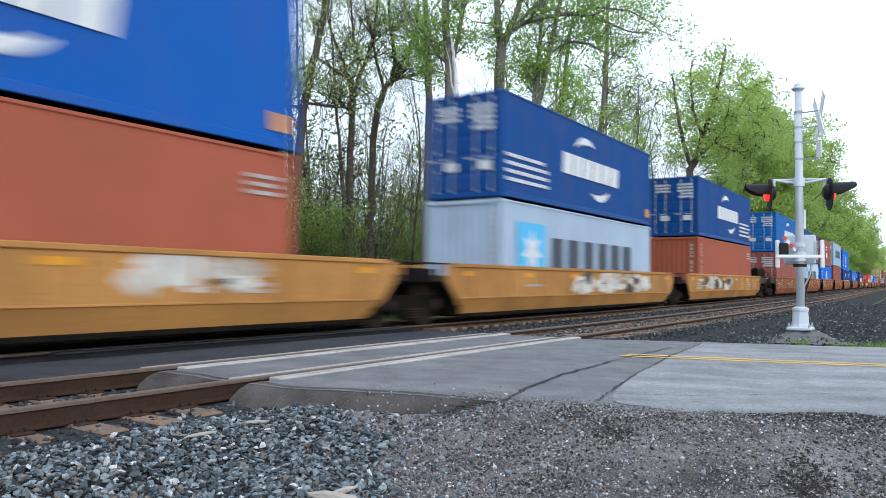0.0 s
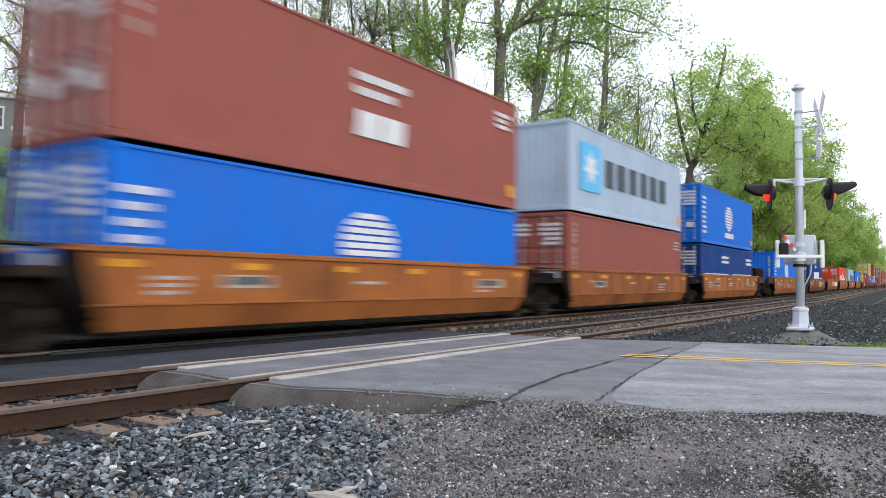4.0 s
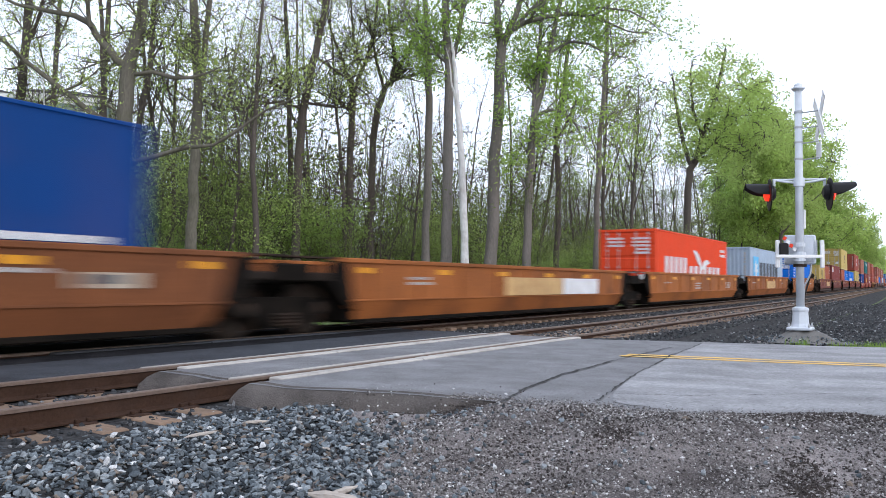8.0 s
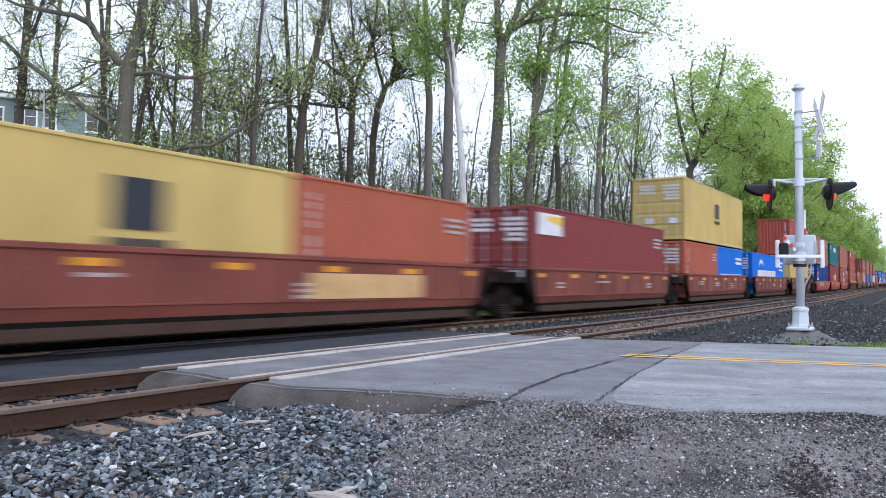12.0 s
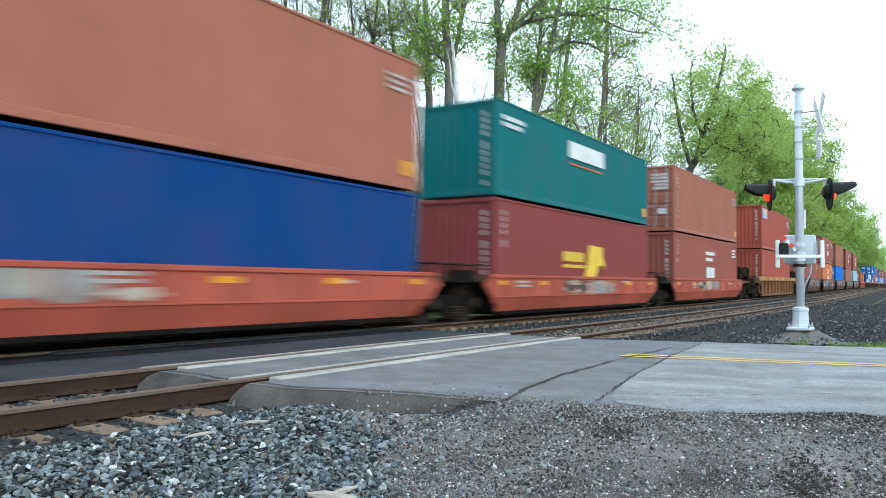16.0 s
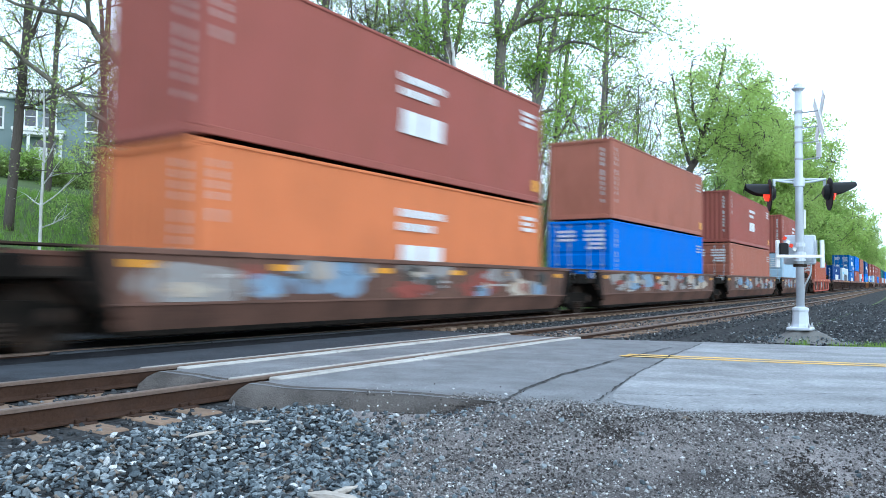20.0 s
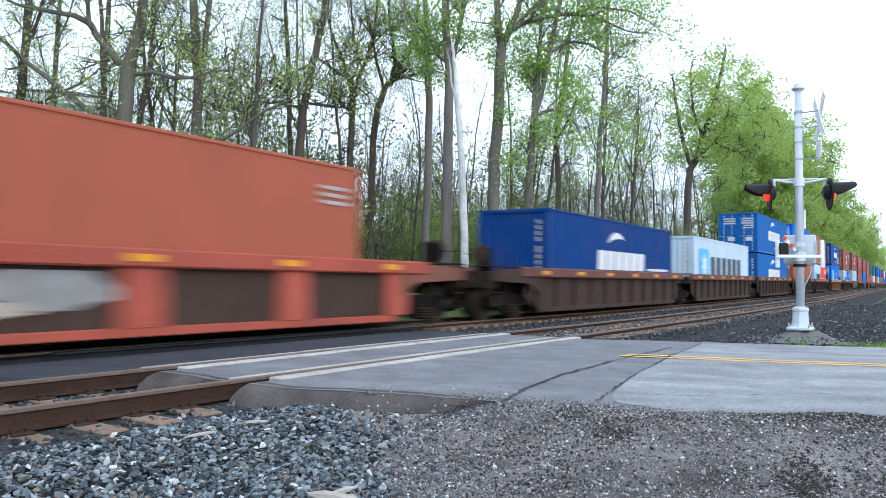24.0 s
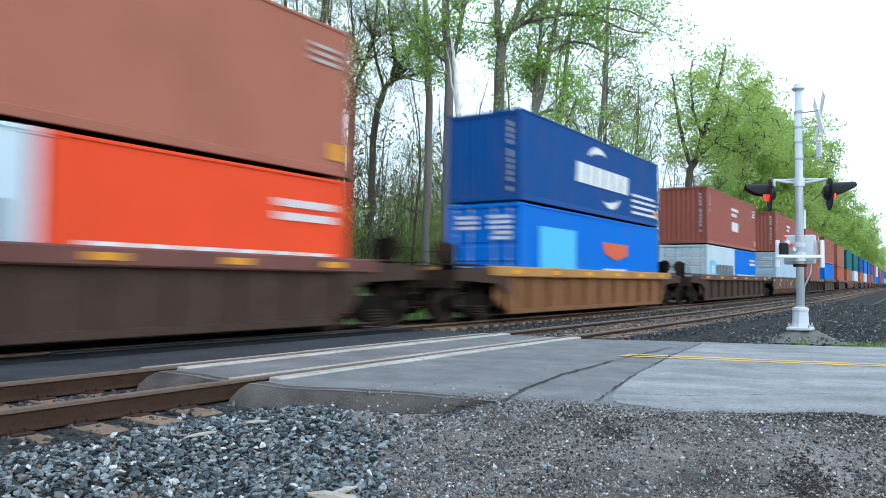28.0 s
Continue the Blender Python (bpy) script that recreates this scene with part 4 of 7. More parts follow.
def truck(parent, x, far=False):
    """A two-axle truck: side frames, springs, bolster and wheels. x along the car."""
    t = part("truck", lambda: Mesh().bevel_box(-.24, .24, -.95, .95, .38, .66, .03).bevel_box(-.5, .5, -.3, .3, .5, .8, .03), M_BLACK, parent, "black cast steel two-axle truck", key="bolster", at=pose(x, 0, 0))
    for s in (-1, 1):
        y0, y1 = sorted((s * .93, s * 1.09))
        part("side_frame", lambda: Mesh().prism([(-1.16, .38), (-1.16, .62), (-.75, .70), (.75, .70), (1.16, .62), (1.16, .38), (.72, .38), (.5, .22), (.32, .16), (-.32, .16), (-.5, .22), (-.72, .38)], y0, y1), M_BLACK, t, key=("sframe", s))

        if far:
            continue

        def springs():
            m = Mesh()
            for dx in (0,):
                pr = []
                for i in range(9):
                    pr.append((.18 + i * .03, .19 if i % 2 else .16))
                m.turn(pr, 'z', (dx, s * 1.12, 0), 8)
            return m
        part("spring", springs, M_GRATE, t, key=("spring", s))
        for dx in (-.89, .89):
            part("bearing_cap", lambda: Mesh().turn([(0, .12), (.06, .12), (.09, .06)] if s > 0 else [(-.09, .06), (-.06, .12), (0, .12)], 'y', (dx, s * 1.08, .4826), 12), M_GRATE, t, key=("bearing", s, dx))
    for dx in (-.89, .89):
        ws = wheelset(t, dx, .4826)
        if not far:
            SPINNERS.append((ws, dx, .4826))
    return t


# Where the larger tags sit along some of the cars.
TAGS = {2: (-1.2, .8, 2.8, 4.6), 3: (-4.6, -3.0, -1.6), 25: (-5, -2.5, 0, 2.5, 5), 26: (-5.2, -3, -.5, 2, 4.6), 27: (-4.5, -2, 1, 3.5, 5.5), 28: (-5, -3.2, -.6, 1.8, 4.4)}


def well_car(half_left, half_right, couple_left, couple_right, kind="smooth", colour="ochre", labels=0, graffiti=0, seed=0, far=False):
    """One well of a double-stack car. It reaches from -half_left to half_right between the joints to its neighbours."""
    mat = car_paint(colour)
    words = {"tan": "tan", "ochre": "orange-brown", "copper": "coppery brown", "umber": "grimy dark brown", "oxide": "red-brown", "vermilion": "faded orange-red", "soot": "sooty dark brown", "plum": "dusty red-brown", "mustard": "mustard yellow"}[colour]
    desc = words + (" well car with smooth sides" if kind == "smooth" else " well car with ribbed sides")
    if graffiti:
        desc += " and faded spray paint"
    c = thing("well_car", desc, "rail car", "cars of the train")
    rnd = random.Random(seed)
    xl = -half_left + (3.2 if couple_left else 1.55)
    xr = half_right - (3.2 if couple_right else 1.55)
    W = 1.37
    zb, zt = 0.20, 1.42 if kind == "smooth" else 1.44
    raised = kind == "smooth" and colour == "oxide"
    zb = 0.38 if raised else zb
    rib = {"mustard": M_RIB_TAN}.get(colour, M_RIB)
    for s in (-1, 1):
        y0, y1 = sorted((s * W, s * (W - .05)))
        if kind == "smooth":
            ztt = 1.18 if colour == "vermilion" else zt
            lean = .09 if raised else .17
            top = (.95, .2) if colour in ("vermilion", "soot") else (1.02, .55)
            part("side_sill", Mesh().prism([(xl - .15, .62), (xr + .15, .62), (xr + .55, top[0]), (xr + top[1], ztt), (xl - top[1], ztt), (xl - .55, top[0])], y0, y1), mat, c)
            low = Mesh().prism([(xl + .35, zb), (xr - .35, zb), (xr + .15, .618), (xl - .15, .618)], y0, y1)
            low.v = [(vx, vy - s * lean * (vz < .6), vz) for vx, vy, vz in low.v]
            part("lower_sill", low, mat, c)
            if s < 0 and not far:
                part("sill_seam", lambda: Mesh().bevel_box(-(xr - xl) / 2, (xr - xl) / 2, -.012, .012, -.018, .018, .005), mat, c, at=pose((xl + xr) / 2, s * (W + .008), .63))
            for sx, xe in ((-1, xl), (1, xr)):
                if not far and colour not in ("tan", "vermilion"):
                    part("end_gusset", Mesh().prism([(xe - sx * .12, .42), (xe + sx * .16, .60), (xe + sx * .57, 1.0), (xe + sx * .57, ztt - .04), (xe + sx * .12, ztt - .04)][::sx], y0 - .012, y1 + .012), M_BLACK, c, "sooty black end gusset")
            part("top_chord", Mesh().bevel_box(xl - .3, xr + .3, s * (W - .02) - .06, s * (W - .02) + .06, ztt - .06, ztt + .035, .015), mat, c)
            part("bottom_chord", Mesh().bevel_box(xl + .3, xr - .3, s * (W - lean) - .06, s * (W - lean) + .05, zb - .04, zb + .05, .015), M_BLACK, c)
            if raised:
                part("lower_frame", Mesh().bevel_box(xl + .35, xr - .35, s * (W - .07) - .04, s * (W - .07) + .04, .17, .375, .02), M_RIB, c, "sooty lower frame")
            n = 9
            if colour in ("plum", "oxide") and s < 0:
                part("sill_ledge", Mesh().bevel_box(xl + .3, xr - .3, -W + lean * .55, -W + lean * .55 + .06, .38, .42, .012), M_GRATE, c, "grimy ledge")
            for i in range(n if s < 0 else 0):
                x = xl + .6 + (xr - xl - 1.2) * i / (n - 1)
                part("side_stake", lambda: Mesh().bevel_box(-.045, .045, -.018, .018, .66, ztt - .05, .008), mat, c, key=("stake", round(ztt, 2)), at=pose(x, s * (W + .012), 0))
        else:
            part("top_chord", Mesh().bevel_box(xl - .9, xr + .9, y0 - .05, y1 + .05, 1.16, 1.44, .03), mat, c)
            part("side_sill", Mesh().prism([(xl + .2, zb), (xr - .2, zb), (xr + .45, .6), (xr + .5, 1.17), (xl - .5, 1.17), (xl - .45, .6)], s * (W - .14) - .02, s * (W - .14) + .02), rib, c, "dusty ribbed side")
            part("bottom_chord", Mesh().bevel_box(xl + .2, xr - .2, s * (W - .09) - .06, s * (W - .09) + .06, zb - .04, zb + .10, .015), mat if colour == "vermilion" else rib, c)
            n = 6 if colour == "vermilion" else 11
            wide = .38 if colour == "vermilion" else .10
            for i in range(0 if far else n):
                x = xl + .15 + (xr - xl - .3) * i / (n - 1)
                part("side_post", lambda: Mesh().prism([(-wide, zb + .1), (wide, zb + .1), (wide - .04, 1.165), (-wide + .04, 1.165)], -.055, .055), rib if colour != "vermilion" else mat, c, key=("post", s, colour), at=pose(x, s * (W - .075), 0))
    part("well_floor", Mesh().box(xl + .2, xr - .2, -1.2, 1.2, .22, .335), M_BLACK, c)
    for i in range(0 if far else 4):
        x = xl + .5 + (xr - xl - 1.0) * i / 3
        part("cross_bearer", lambda: Mesh().bevel_box(-.12, .12, -1.3, 1.3, .16, .25, .02), M_BLACK, c, key="bearer", at=pose(x, 0, 0))
    # End platforms, bulkheads and running boards.
    for sgn, xe, half, coup in ((-1, xl, half_left, couple_left), (1, xr, half_right, couple_right)):
        end = sgn * half
        a, b = sorted((xe + sgn * .1, end - sgn * (.55 if coup else .12)))
        part("end_platform", Mesh().bevel_box(a, b, -.62, .62, .92, 1.08, .03), M_BLACK, c)
        part("end_wall", lambda: Mesh().bevel_box(-.05, .05, -1.31, 1.31, .22, 1.08, .015), M_BLACK, c, "black end wall of the well", key="endwall", at=pose(xe - sgn * .08, 0, 0))
        a2, b2 = sorted((xe + sgn * .15, xe + sgn * (.95 if not coup else 1.7)))
        part("end_bulkhead", Mesh().bevel_box(a2, b2, -1.28, 1.28, 1.0, 1.16, .03), M_GRATE, c)
        if coup and not far:
            # the body runs on over the truck, tapering up to the end sill
            tip = end - sgn * .75
            for s in (-1, 1):
                ya, yb = sorted((s * W, s * (W - .05)))
                hi = 1.18 if colour == "vermilion" and kind == "smooth" else 1.42
                part("end_sill_plate", Mesh().prism([(xe - sgn * .1, .70), (xe + sgn * .55, .98), (tip, 1.06), (tip, hi - .08), (xe - sgn * .1, hi)][::sgn], ya, yb), M_RIB_RED if colour == "vermilion" else M_RIB, c, "grimy end sill over the truck")
            part("end_deck", Mesh().bevel_box(min(xe, tip), max(xe, tip), -W + .06, W - .06, 1.02, 1.15, .02), M_BLACK, c)
            part("end_beam", Mesh().bevel_box(tip - .09, tip + .09, -W + .02, W - .02, .86, 1.30, .02), M_GRATE, c)
        if far:
            if coup or sgn > 0:
                truck(c, end - sgn * (2.05 if coup else 0), far)
            continue
        a3, b3 = sorted((xe + sgn * .3, end - sgn * (.5 if coup else .05)))
        for s in (-1, 1):
            ya, yb = sorted((s * .75, s * 1.3))
            part("running_board", Mesh().box(a3, b3, ya, yb, 1.425, 1.455), M_GRATE, c)
            for xx in (a3 + .1, b3 - .1):
                part("board_bracket", lambda: Mesh().box(-.025, .025, -.03, .03, 1.06, 1.425), M_GRATE, c, key="bracket", at=pose(xx, s * 1.0, 0))
        if coup:
            part("handrail", Mesh().tube([(end - sgn * .75, -1.25, .6), (end - sgn * .75, -1.25, 1.75), (end - sgn * .75, -.5, 1.75), (end - sgn * .75, -.5, 1.1)], [.018] * 4, 6), M_GRATE, c)
            part("coupler", Mesh().bevel_box(min(end - sgn * .9, end + sgn * .06), max(end - sgn * .9, end + sgn * .06), -.13, .13, .72, .98, .04).bevel_box(end - .16, end + .16, -.2, .2, .7, 1.0, .05), M_BLACK, c)
            bw = part("brake_stand", Mesh().bevel_box(end - sgn * 1.25 - .12, end - sgn * 1.25 + .12, -.95, -.55, 1.08, 1.95, .03), M_BLACK, c)
            part("brake_wheel", Mesh().turn([(-.02, .26), (0, .28), (.02, .26)], 'x', (end - sgn * 1.05, -.75, 1.75), 14), M_GRATE, bw)
            part("ladder", ladder(end - sgn * .95, W), M_GRATE, c)
            part("air_hose", Mesh().tube([(end - sgn * .5, .3, .85), (end - sgn * .2, .32, .5), (end, .3, .45)], [.025] * 3, 6), M_RUBBER, c)
            truck(c, end - sgn * 2.05)
        else:
            part("articulated_joint", Mesh().turn([(.62, .34), (.75, .34), (.95, .26), (1.1, .2)], 'z', (end, 0, 0), 14), M_BLACK, c) if sgn > 0 else None
            if sgn > 0:
                truck(c, end)
                # Short bulkhead boards over the joint truck.
                part("joint_guard", Mesh().bevel_box(end - .55, end + .55, -1.32, -1.22, .98, 1.30, .03), M_BLACK, c)
    # Reflectors along the side.
    if far:
        return c
    n = 6
    for i in range(n):
        x = xl + .45 + (xr - xl - .9) * i / (n - 1)
        part("reflector", lambda: Mesh().box(-.23, .23, -.006, .006, -.055, .055), M_YELLOW, c, "yellow reflector strip", key="reflector",
             at=pose(x, -W - (.062 if kind != "smooth" else .008), 1.30 if kind != "smooth" else (1.22 if colour != "vermilion" else 1.0)))
    if labels:
        for i in range(labels):
            x = xl + 2.0 + (xr - xl - 4.5) * i / max(1, labels - 1) + rnd.uniform(-.3, .3)
            w = rnd.choice((1.0, 1.3, 1.8))
            pl = part("number_board", Mesh().bevel_box(x, x + w, -W - .012, -W + .002, .86, 1.08, .004), M_BOARD, c, "grimy cream painted board")
            part("stencil", text_bars(Mesh(), x + .1, x + w - .1, 1.05, 1, -W - .016, .13, .1, seed + i), M_GREYMARK, pl)
    bars = Mesh()
    for i in range(3):
        x = xl + .8 + (xr - xl - 2.4) * (i + rnd.uniform(0, .5)) / 2.6
        text_bars(bars, x, x + rnd.uniform(.5, 1.1), rnd.uniform(.95, 1.12) if kind == "smooth" else .95, rnd.choice((1, 2, 3)), (-W - .006) if kind == "smooth" else (-W - .012), .06, .05, seed * 7 + i)
    if kind == "smooth":
        part("stencil", bars, M_STENCIL, c, "small white stencil lines")
    if graffiti:
        tins = {"soot": (M_GRAFFITI_COLD, M_SPRAY_BLUE, M_GRAFFITI_COLD, M_SPRAY_RED, M_GRAFFITI, M_SPRAY_DARK), "tan": (M_SPRAY_WHITE, M_SPRAY_WHITE, M_GRAFFITI, M_SPRAY_WHITE, M_SPRAY_DARK),
                "vermilion": (M_GRAFFITI, M_GRAFFITI_COLD, M_SPRAY_DARK, M_GRAFFITI)}.get(colour, (M_GRAFFITI,))
        low_z, high_z = (.66, ztt - .05) if kind == "smooth" else (.36, 1.10)
        face = -W if kind == "smooth" else -W + .10
        centres = TAGS.get(seed) or [rnd.uniform(xl + 2.2, xr - 2.2) for _ in range(graffiti + 1)]
        for i in range(len(centres) * 6 + 2):
            # tags in groups: a broad ground, then smaller strokes over it
            x = centres[i % len(centres)] + rnd.gauss(0, .7)
            x = min(max(x, xl + 1.3), xr - 1.3)
            z = rnd.uniform(low_z + .1, high_z - .1)
            w = rnd.uniform(.7, 1.3) if i < len(centres) else rnd.uniform(.15, .6)
            hgt = rnd.uniform(.25, .42) if i < len(centres) else rnd.uniform(.06, .26)
            pts = []
            for j in range(16):
                a = 2 * math.pi * j / 16
                rr = rnd.uniform(.62, 1.15)
                pts.append((x + w * rr * math.cos(a), min(high_z, max(low_z, z + hgt * rr * math.sin(a)))))
            part("spray_paint", Mesh().prism(pts, face - .006 - .0012 * i, face - .004), tins[i % len(tins)], c, "faded pale spray paint")
    return c


def ladder(x, W):
    m = Mesh()
    for dx in (-.2, .2):
        m.tube([(x + dx, -W, .35), (x + dx, -W, 1.45)], [.016, .016], 6)
    for z in (.45, .75, 1.05, 1.35):
        m.tube([(x - .2, -W, z), (x + .2, -W, z)], [.014, .014], 6)
    return m


H9, H8 = 2.896, 2.591
# Each well: centre along the train, car paint, car kind, labels, graffiti, lower load, upper load.
# A load is (paint, style, doors, height, words); two of them in a lower place are half-length boxes.
WELLS = [
    (3.6, "tan", "smooth", 1, 1, [("rust", "plain", 1, H9)], ("blue", "swoosh_low", 1, H9)),
    (23.45, "tan", "smooth", 0, 2, [("grey", "star", 0, H9)], ("navy", "swoosh_low", 1, H9)),
    (42.85, "tan", "smooth", 1, 2, [("rust", "plain", 0, H9)], ("navy", "swoosh", 1, H9)),
    (64.6, "copper", "smooth", 3, 0, [("brown", "plain", 1, H9)], ("steel", "swoosh_bare", 1, H9)),
    (80.5, "ochre", "smooth", 2, 0, [("pale", "star", 1, H8)], ("navy", "swoosh", 1, H9)),
    (96.1, "ochre", "smooth", 2, 0, [("bright", "globe", 1, H8)], ("brown", "stack_words", 1, H9)),
    (111.75, "copper", "smooth", 1, 0, [("brown", "plain", 1, H9)], ("grey", "star", 0, H9)),
    (127.35, "ochre", "smooth", 2, 0, [("deepblue", "words_half", 1, H8), ("deepblue", "words_half", 1, H8)], ("bright", "globe", 1, H9)),
    (147.5, "ochre", "smooth", 1, 0, [("bright", "globe", 0, H9)], None),
    (168.6, "umber", "smooth", 2, 0, [("deepblue", "swoosh", 1, H9)], None),
    (186.6, "copper", "smooth", 0, 0, [], None),
    (204.4, "ochre", "smooth", 0, 0, [("scarlet", "words", 1, H9)], None),
    (222.95, "copper", "smooth", 0, 0, [("grey", "star", 0, H9)], None),
    (241.0, "ochre", "smooth", 1, 0, [("bright", "globe", 1, H9)], None),
    (261.7, "oxide", "smooth", 0, 0, [("sand", "square_mark", 0, H8), ("rust", "plain", 0, H8)], None),
    (277.3, "oxide", "smooth", 0, 0, [("maroon", "plate", 1, H9)], None),
    (292.5, "oxide", "smooth", 0, 0, [("rust", "plain", 1, H8), ("bright", "words_half", 0, H8)], ("sand", "square_mark", 1, H9)),
    (307.6, "oxide", "smooth", 0, 0, [("bright", "scrawl", 1, H8)], None),
    (323.3, "oxide", "smooth", 0, 0, [("sand", "square_mark", 0, H9)], ("red", "stack_words", 0, H9)),
    (343.4, "vermilion", "smooth", 0, 1, [("deepblue", "redstar", 1, H8)], ("salmon", "plain", 1, H9)),
    (359.1, "vermilion", "smooth", 0, 1, [("maroon", "bird", 0, H9)], ("teal", "banner", 0, H8)),
    (374.9, "vermilion", "smooth", 0, 1, [("brown", "stack_words", 0, H9)], ("salmon", "plain", 1, H9)),
    (394.8, "mustard", "ribbed", 0, 0, [("red", "plain", 0, H9)], ("red", "plate", 0, H9)),
    (415.5, "soot", "smooth", 0, 2, [("brown", "plate", 0, H9)], None),
    (433.6, "soot", "smooth", 0, 2, [("orange", "stack_words", 0, H9)], ("brown", "stack_words", 0, H9)),
    (451.4, "soot", "smooth", 0, 2, [("bright", "plain", 1, H9)], ("salmon", "plain", 0, H9)),
    (469.4, "soot", "smooth", 0, 2, [("salmon", "plain", 1, H9)], ("brown", "stack_words", 0, H9)),
    (487.2, "soot", "smooth", 0, 2, [("lightblue", "plain", 1, H9)], ("brown", "stack_words", 0, H9)),
    (509.4, "vermilion", "ribbed", 0, 1, [("rust", "plain", 1, H9)], None),
    (530.3, "plum", "ribbed", 0, 0, [("deepblue", "swoosh", 0, H9)], None),
    (546.1, "plum", "ribbed", 0, 0, [("pale", "star", 0, H9)], None),
    (561.4, "plum", "ribbed", 0, 0, [("steel", "swoosh", 0, H8)], ("steel", "swoosh", 1, H8)),
    (577.05, "plum", "ribbed", 0, 0, [("rust", "plate", 1, H9)], ("bright", "plain", 1, H8)),
    (593.1, "plum", "ribbed", 0, 0, [("pale", "star_half", 1, H8), ("scarlet", "words_half", 0, H8)], ("salmon", "plain", 0, H9)),
    (612.5, "mustard", "ribbed", 0, 0, [("bright", "patches", 1, H9)], ("navy", "swoosh", 0, H8)),
    (632.5, "soot", "ribbed", 0, 0, [("pale", "star_half", 1, H8), ("bright", "words_half", 0, H8)], ("brown", "stack_words", 0, H9)),
]
COUPLED_AFTER = {2: 53.8, 7: 137.3, 8: 157.8, 13: 251.7, 18: 332.7, 21: 384.4, 22: 404.9, 27: 498.2, 28: 520.0, 33: 602.2, 34: 622.0}
# The tail of the train, which stays far off.
tail_colours = [("brown", "lightblue"), ("brown", "brown"), ("brown", "bright"), ("salmon", "rust"), ("teal", "salmon"), ("teal", "pale"), ("navy", "rust"), ("bright", "pale"),
                ("blue", "brown"), ("purple", "salmon"), ("brown", "bright"), ("pale", "bright"), ("purple", "navy"), ("salmon", "rust"), ("blue", "bright"), ("brown", "red"),
                ("navy", "pale"), ("red", "brown"), ("teal", "blue"), ("salmon", "brown"), ("blue", "navy"), ("brown", "rust"), ("grey", "blue"), ("red", "salmon")]
for i, (up, low) in enumerate(tail_colours):
    WELLS.append((652.3 + i * 17.8, ("soot", "plum", "oxide", "copper")[(i // 3) % 4], "ribbed" if i % 4 else "smooth", 0, 0, [(low, "plain", 1, H9)], (up, "stack_words" if i < 3 else "plain", i % 2, H9)))
    if i % 3 == 2:
        COUPLED_AFTER[len(WELLS) - 1] = WELLS[-1][0] + 8.9
COUPLED_AFTER[len(WELLS) - 1] = WELLS[-1][0] + 9

COLOUR_WORDS = {"navy": "navy blue", "blue": "royal blue", "bright": "bright blue", "steel": "steel blue", "rust": "rust-orange", "brown": "red-brown", "maroon": "dark maroon",
                "salmon": "faded salmon-red", "red": "brick-red", "scarlet": "scarlet", "orange": "orange", "grey": "grey", "pale": "pale grey", "sand": "sand-yellow", "teal": "teal green",
                "deepblue": "deep blue", "lightblue": "pale blue", "purple": "dull purple"}
STYLE_WORDS = {"plain": "with white codes", "swoosh": "with white crescents", "swoosh_low": "with white crescents", "swoosh_bare": "with white crescents", "globe": "with a white globe", "star": "with a light blue star",
               "star_half": "with a light blue star", "words": "with white block marks", "words_half": "with white block marks", "stack_words": "with small white marks",
               "square_mark": "with a dark square emblem", "plate": "with a blue nameplate", "bird": "with a yellow emblem", "redstar": "with a red star emblem",
               "scrawl": "with large white marks", "patches": "with blue and orange patches", "banner": "with a pale nameplate"}


def load(spec, s, z, length=12.192, upper=False, far=False):
    key, style, doors, h = spec
    words = COLOUR_WORDS[key] + (" half-length" if length < 7 else "") + " container " + STYLE_WORDS[style] + (" stacked on another" if upper else "")
    c = container(key, length, h, bool(doors), style, words, far)
    TRAIN.append((c, s, z))


# Repainted panels on some of the wells.
PANELS = {10: ((-1.3, 2.2, M_CREAM), (2.3, 5.0, M_WHITE)), 12: ((-1.45, 1.75, M_CREAM),), 14: ((.25, 3.8, M_CREAM),), 9: ((1.0, 3.4, M_CREAM),)}


def build_train():
    for i, (s, colour, kind, labels, graffiti, lower, upper) in enumerate(WELLS):
        if i == 0:
            left, cl = 9.6, False
        else:
            cl = (i - 1) in COUPLED_AFTER
            left = s - (COUPLED_AFTER[i - 1] if cl else (s + WELLS[i - 1][0]) / 2)
        cr = i in COUPLED_AFTER
        right = (COUPLED_AFTER[i] if cr else (s + WELLS[i + 1][0]) / 2) - s
        far = i > 37
        TRAIN.append((well_car(left, right, cl, cr, kind, colour, labels, graffiti, i + 1, far), s, 0.0))
        for x0, x1, mat in PANELS.get(i, ()):
            part("painted_panel", Mesh().bevel_box(x0, x1, -1.406, -1.372, .66, 1.14, .004), mat, TRAIN[-1][0], "faded painted panel")
        z = 0.36
        if len(lower) == 2:
            load(lower[0], s - 3.05, z, 6.058)
            load(lower[1], s + 3.05, z, 6.058)
        elif lower:
            load(lower[0], s, z, far=far)
        if upper:
            load(upper, s, z + lower[0][3] + 0.055, upper=True, far=far)


build_train()


# ---- loose stone ----
ICO = []
_g = (1 + 5 ** 0.5) / 2
for _a, _b in ((1, _g), (-1, _g), (1, -_g), (-1, -_g)):
    ICO += [(0, _a, _b), (_a, _b, 0), (_b, 0, _a)]
_hull = bmesh.new()
for _p in ICO:
    _hull.verts.new(_p)
bmesh.ops.convex_hull(_hull, input=_hull.verts)
_hull.verts.index_update()
ICO = np.array([v.co[:] for v in _hull.verts]) / 1.902
ICO_F = [tuple(v.index for v in f.verts) for f in _hull.faces]
_hull.free()
OCTA = np.array([(1, 0, 0), (-1, 0, 0), (0, 1, 0), (0, -1, 0), (0, 0, 1), (0, 0, -1)], float)
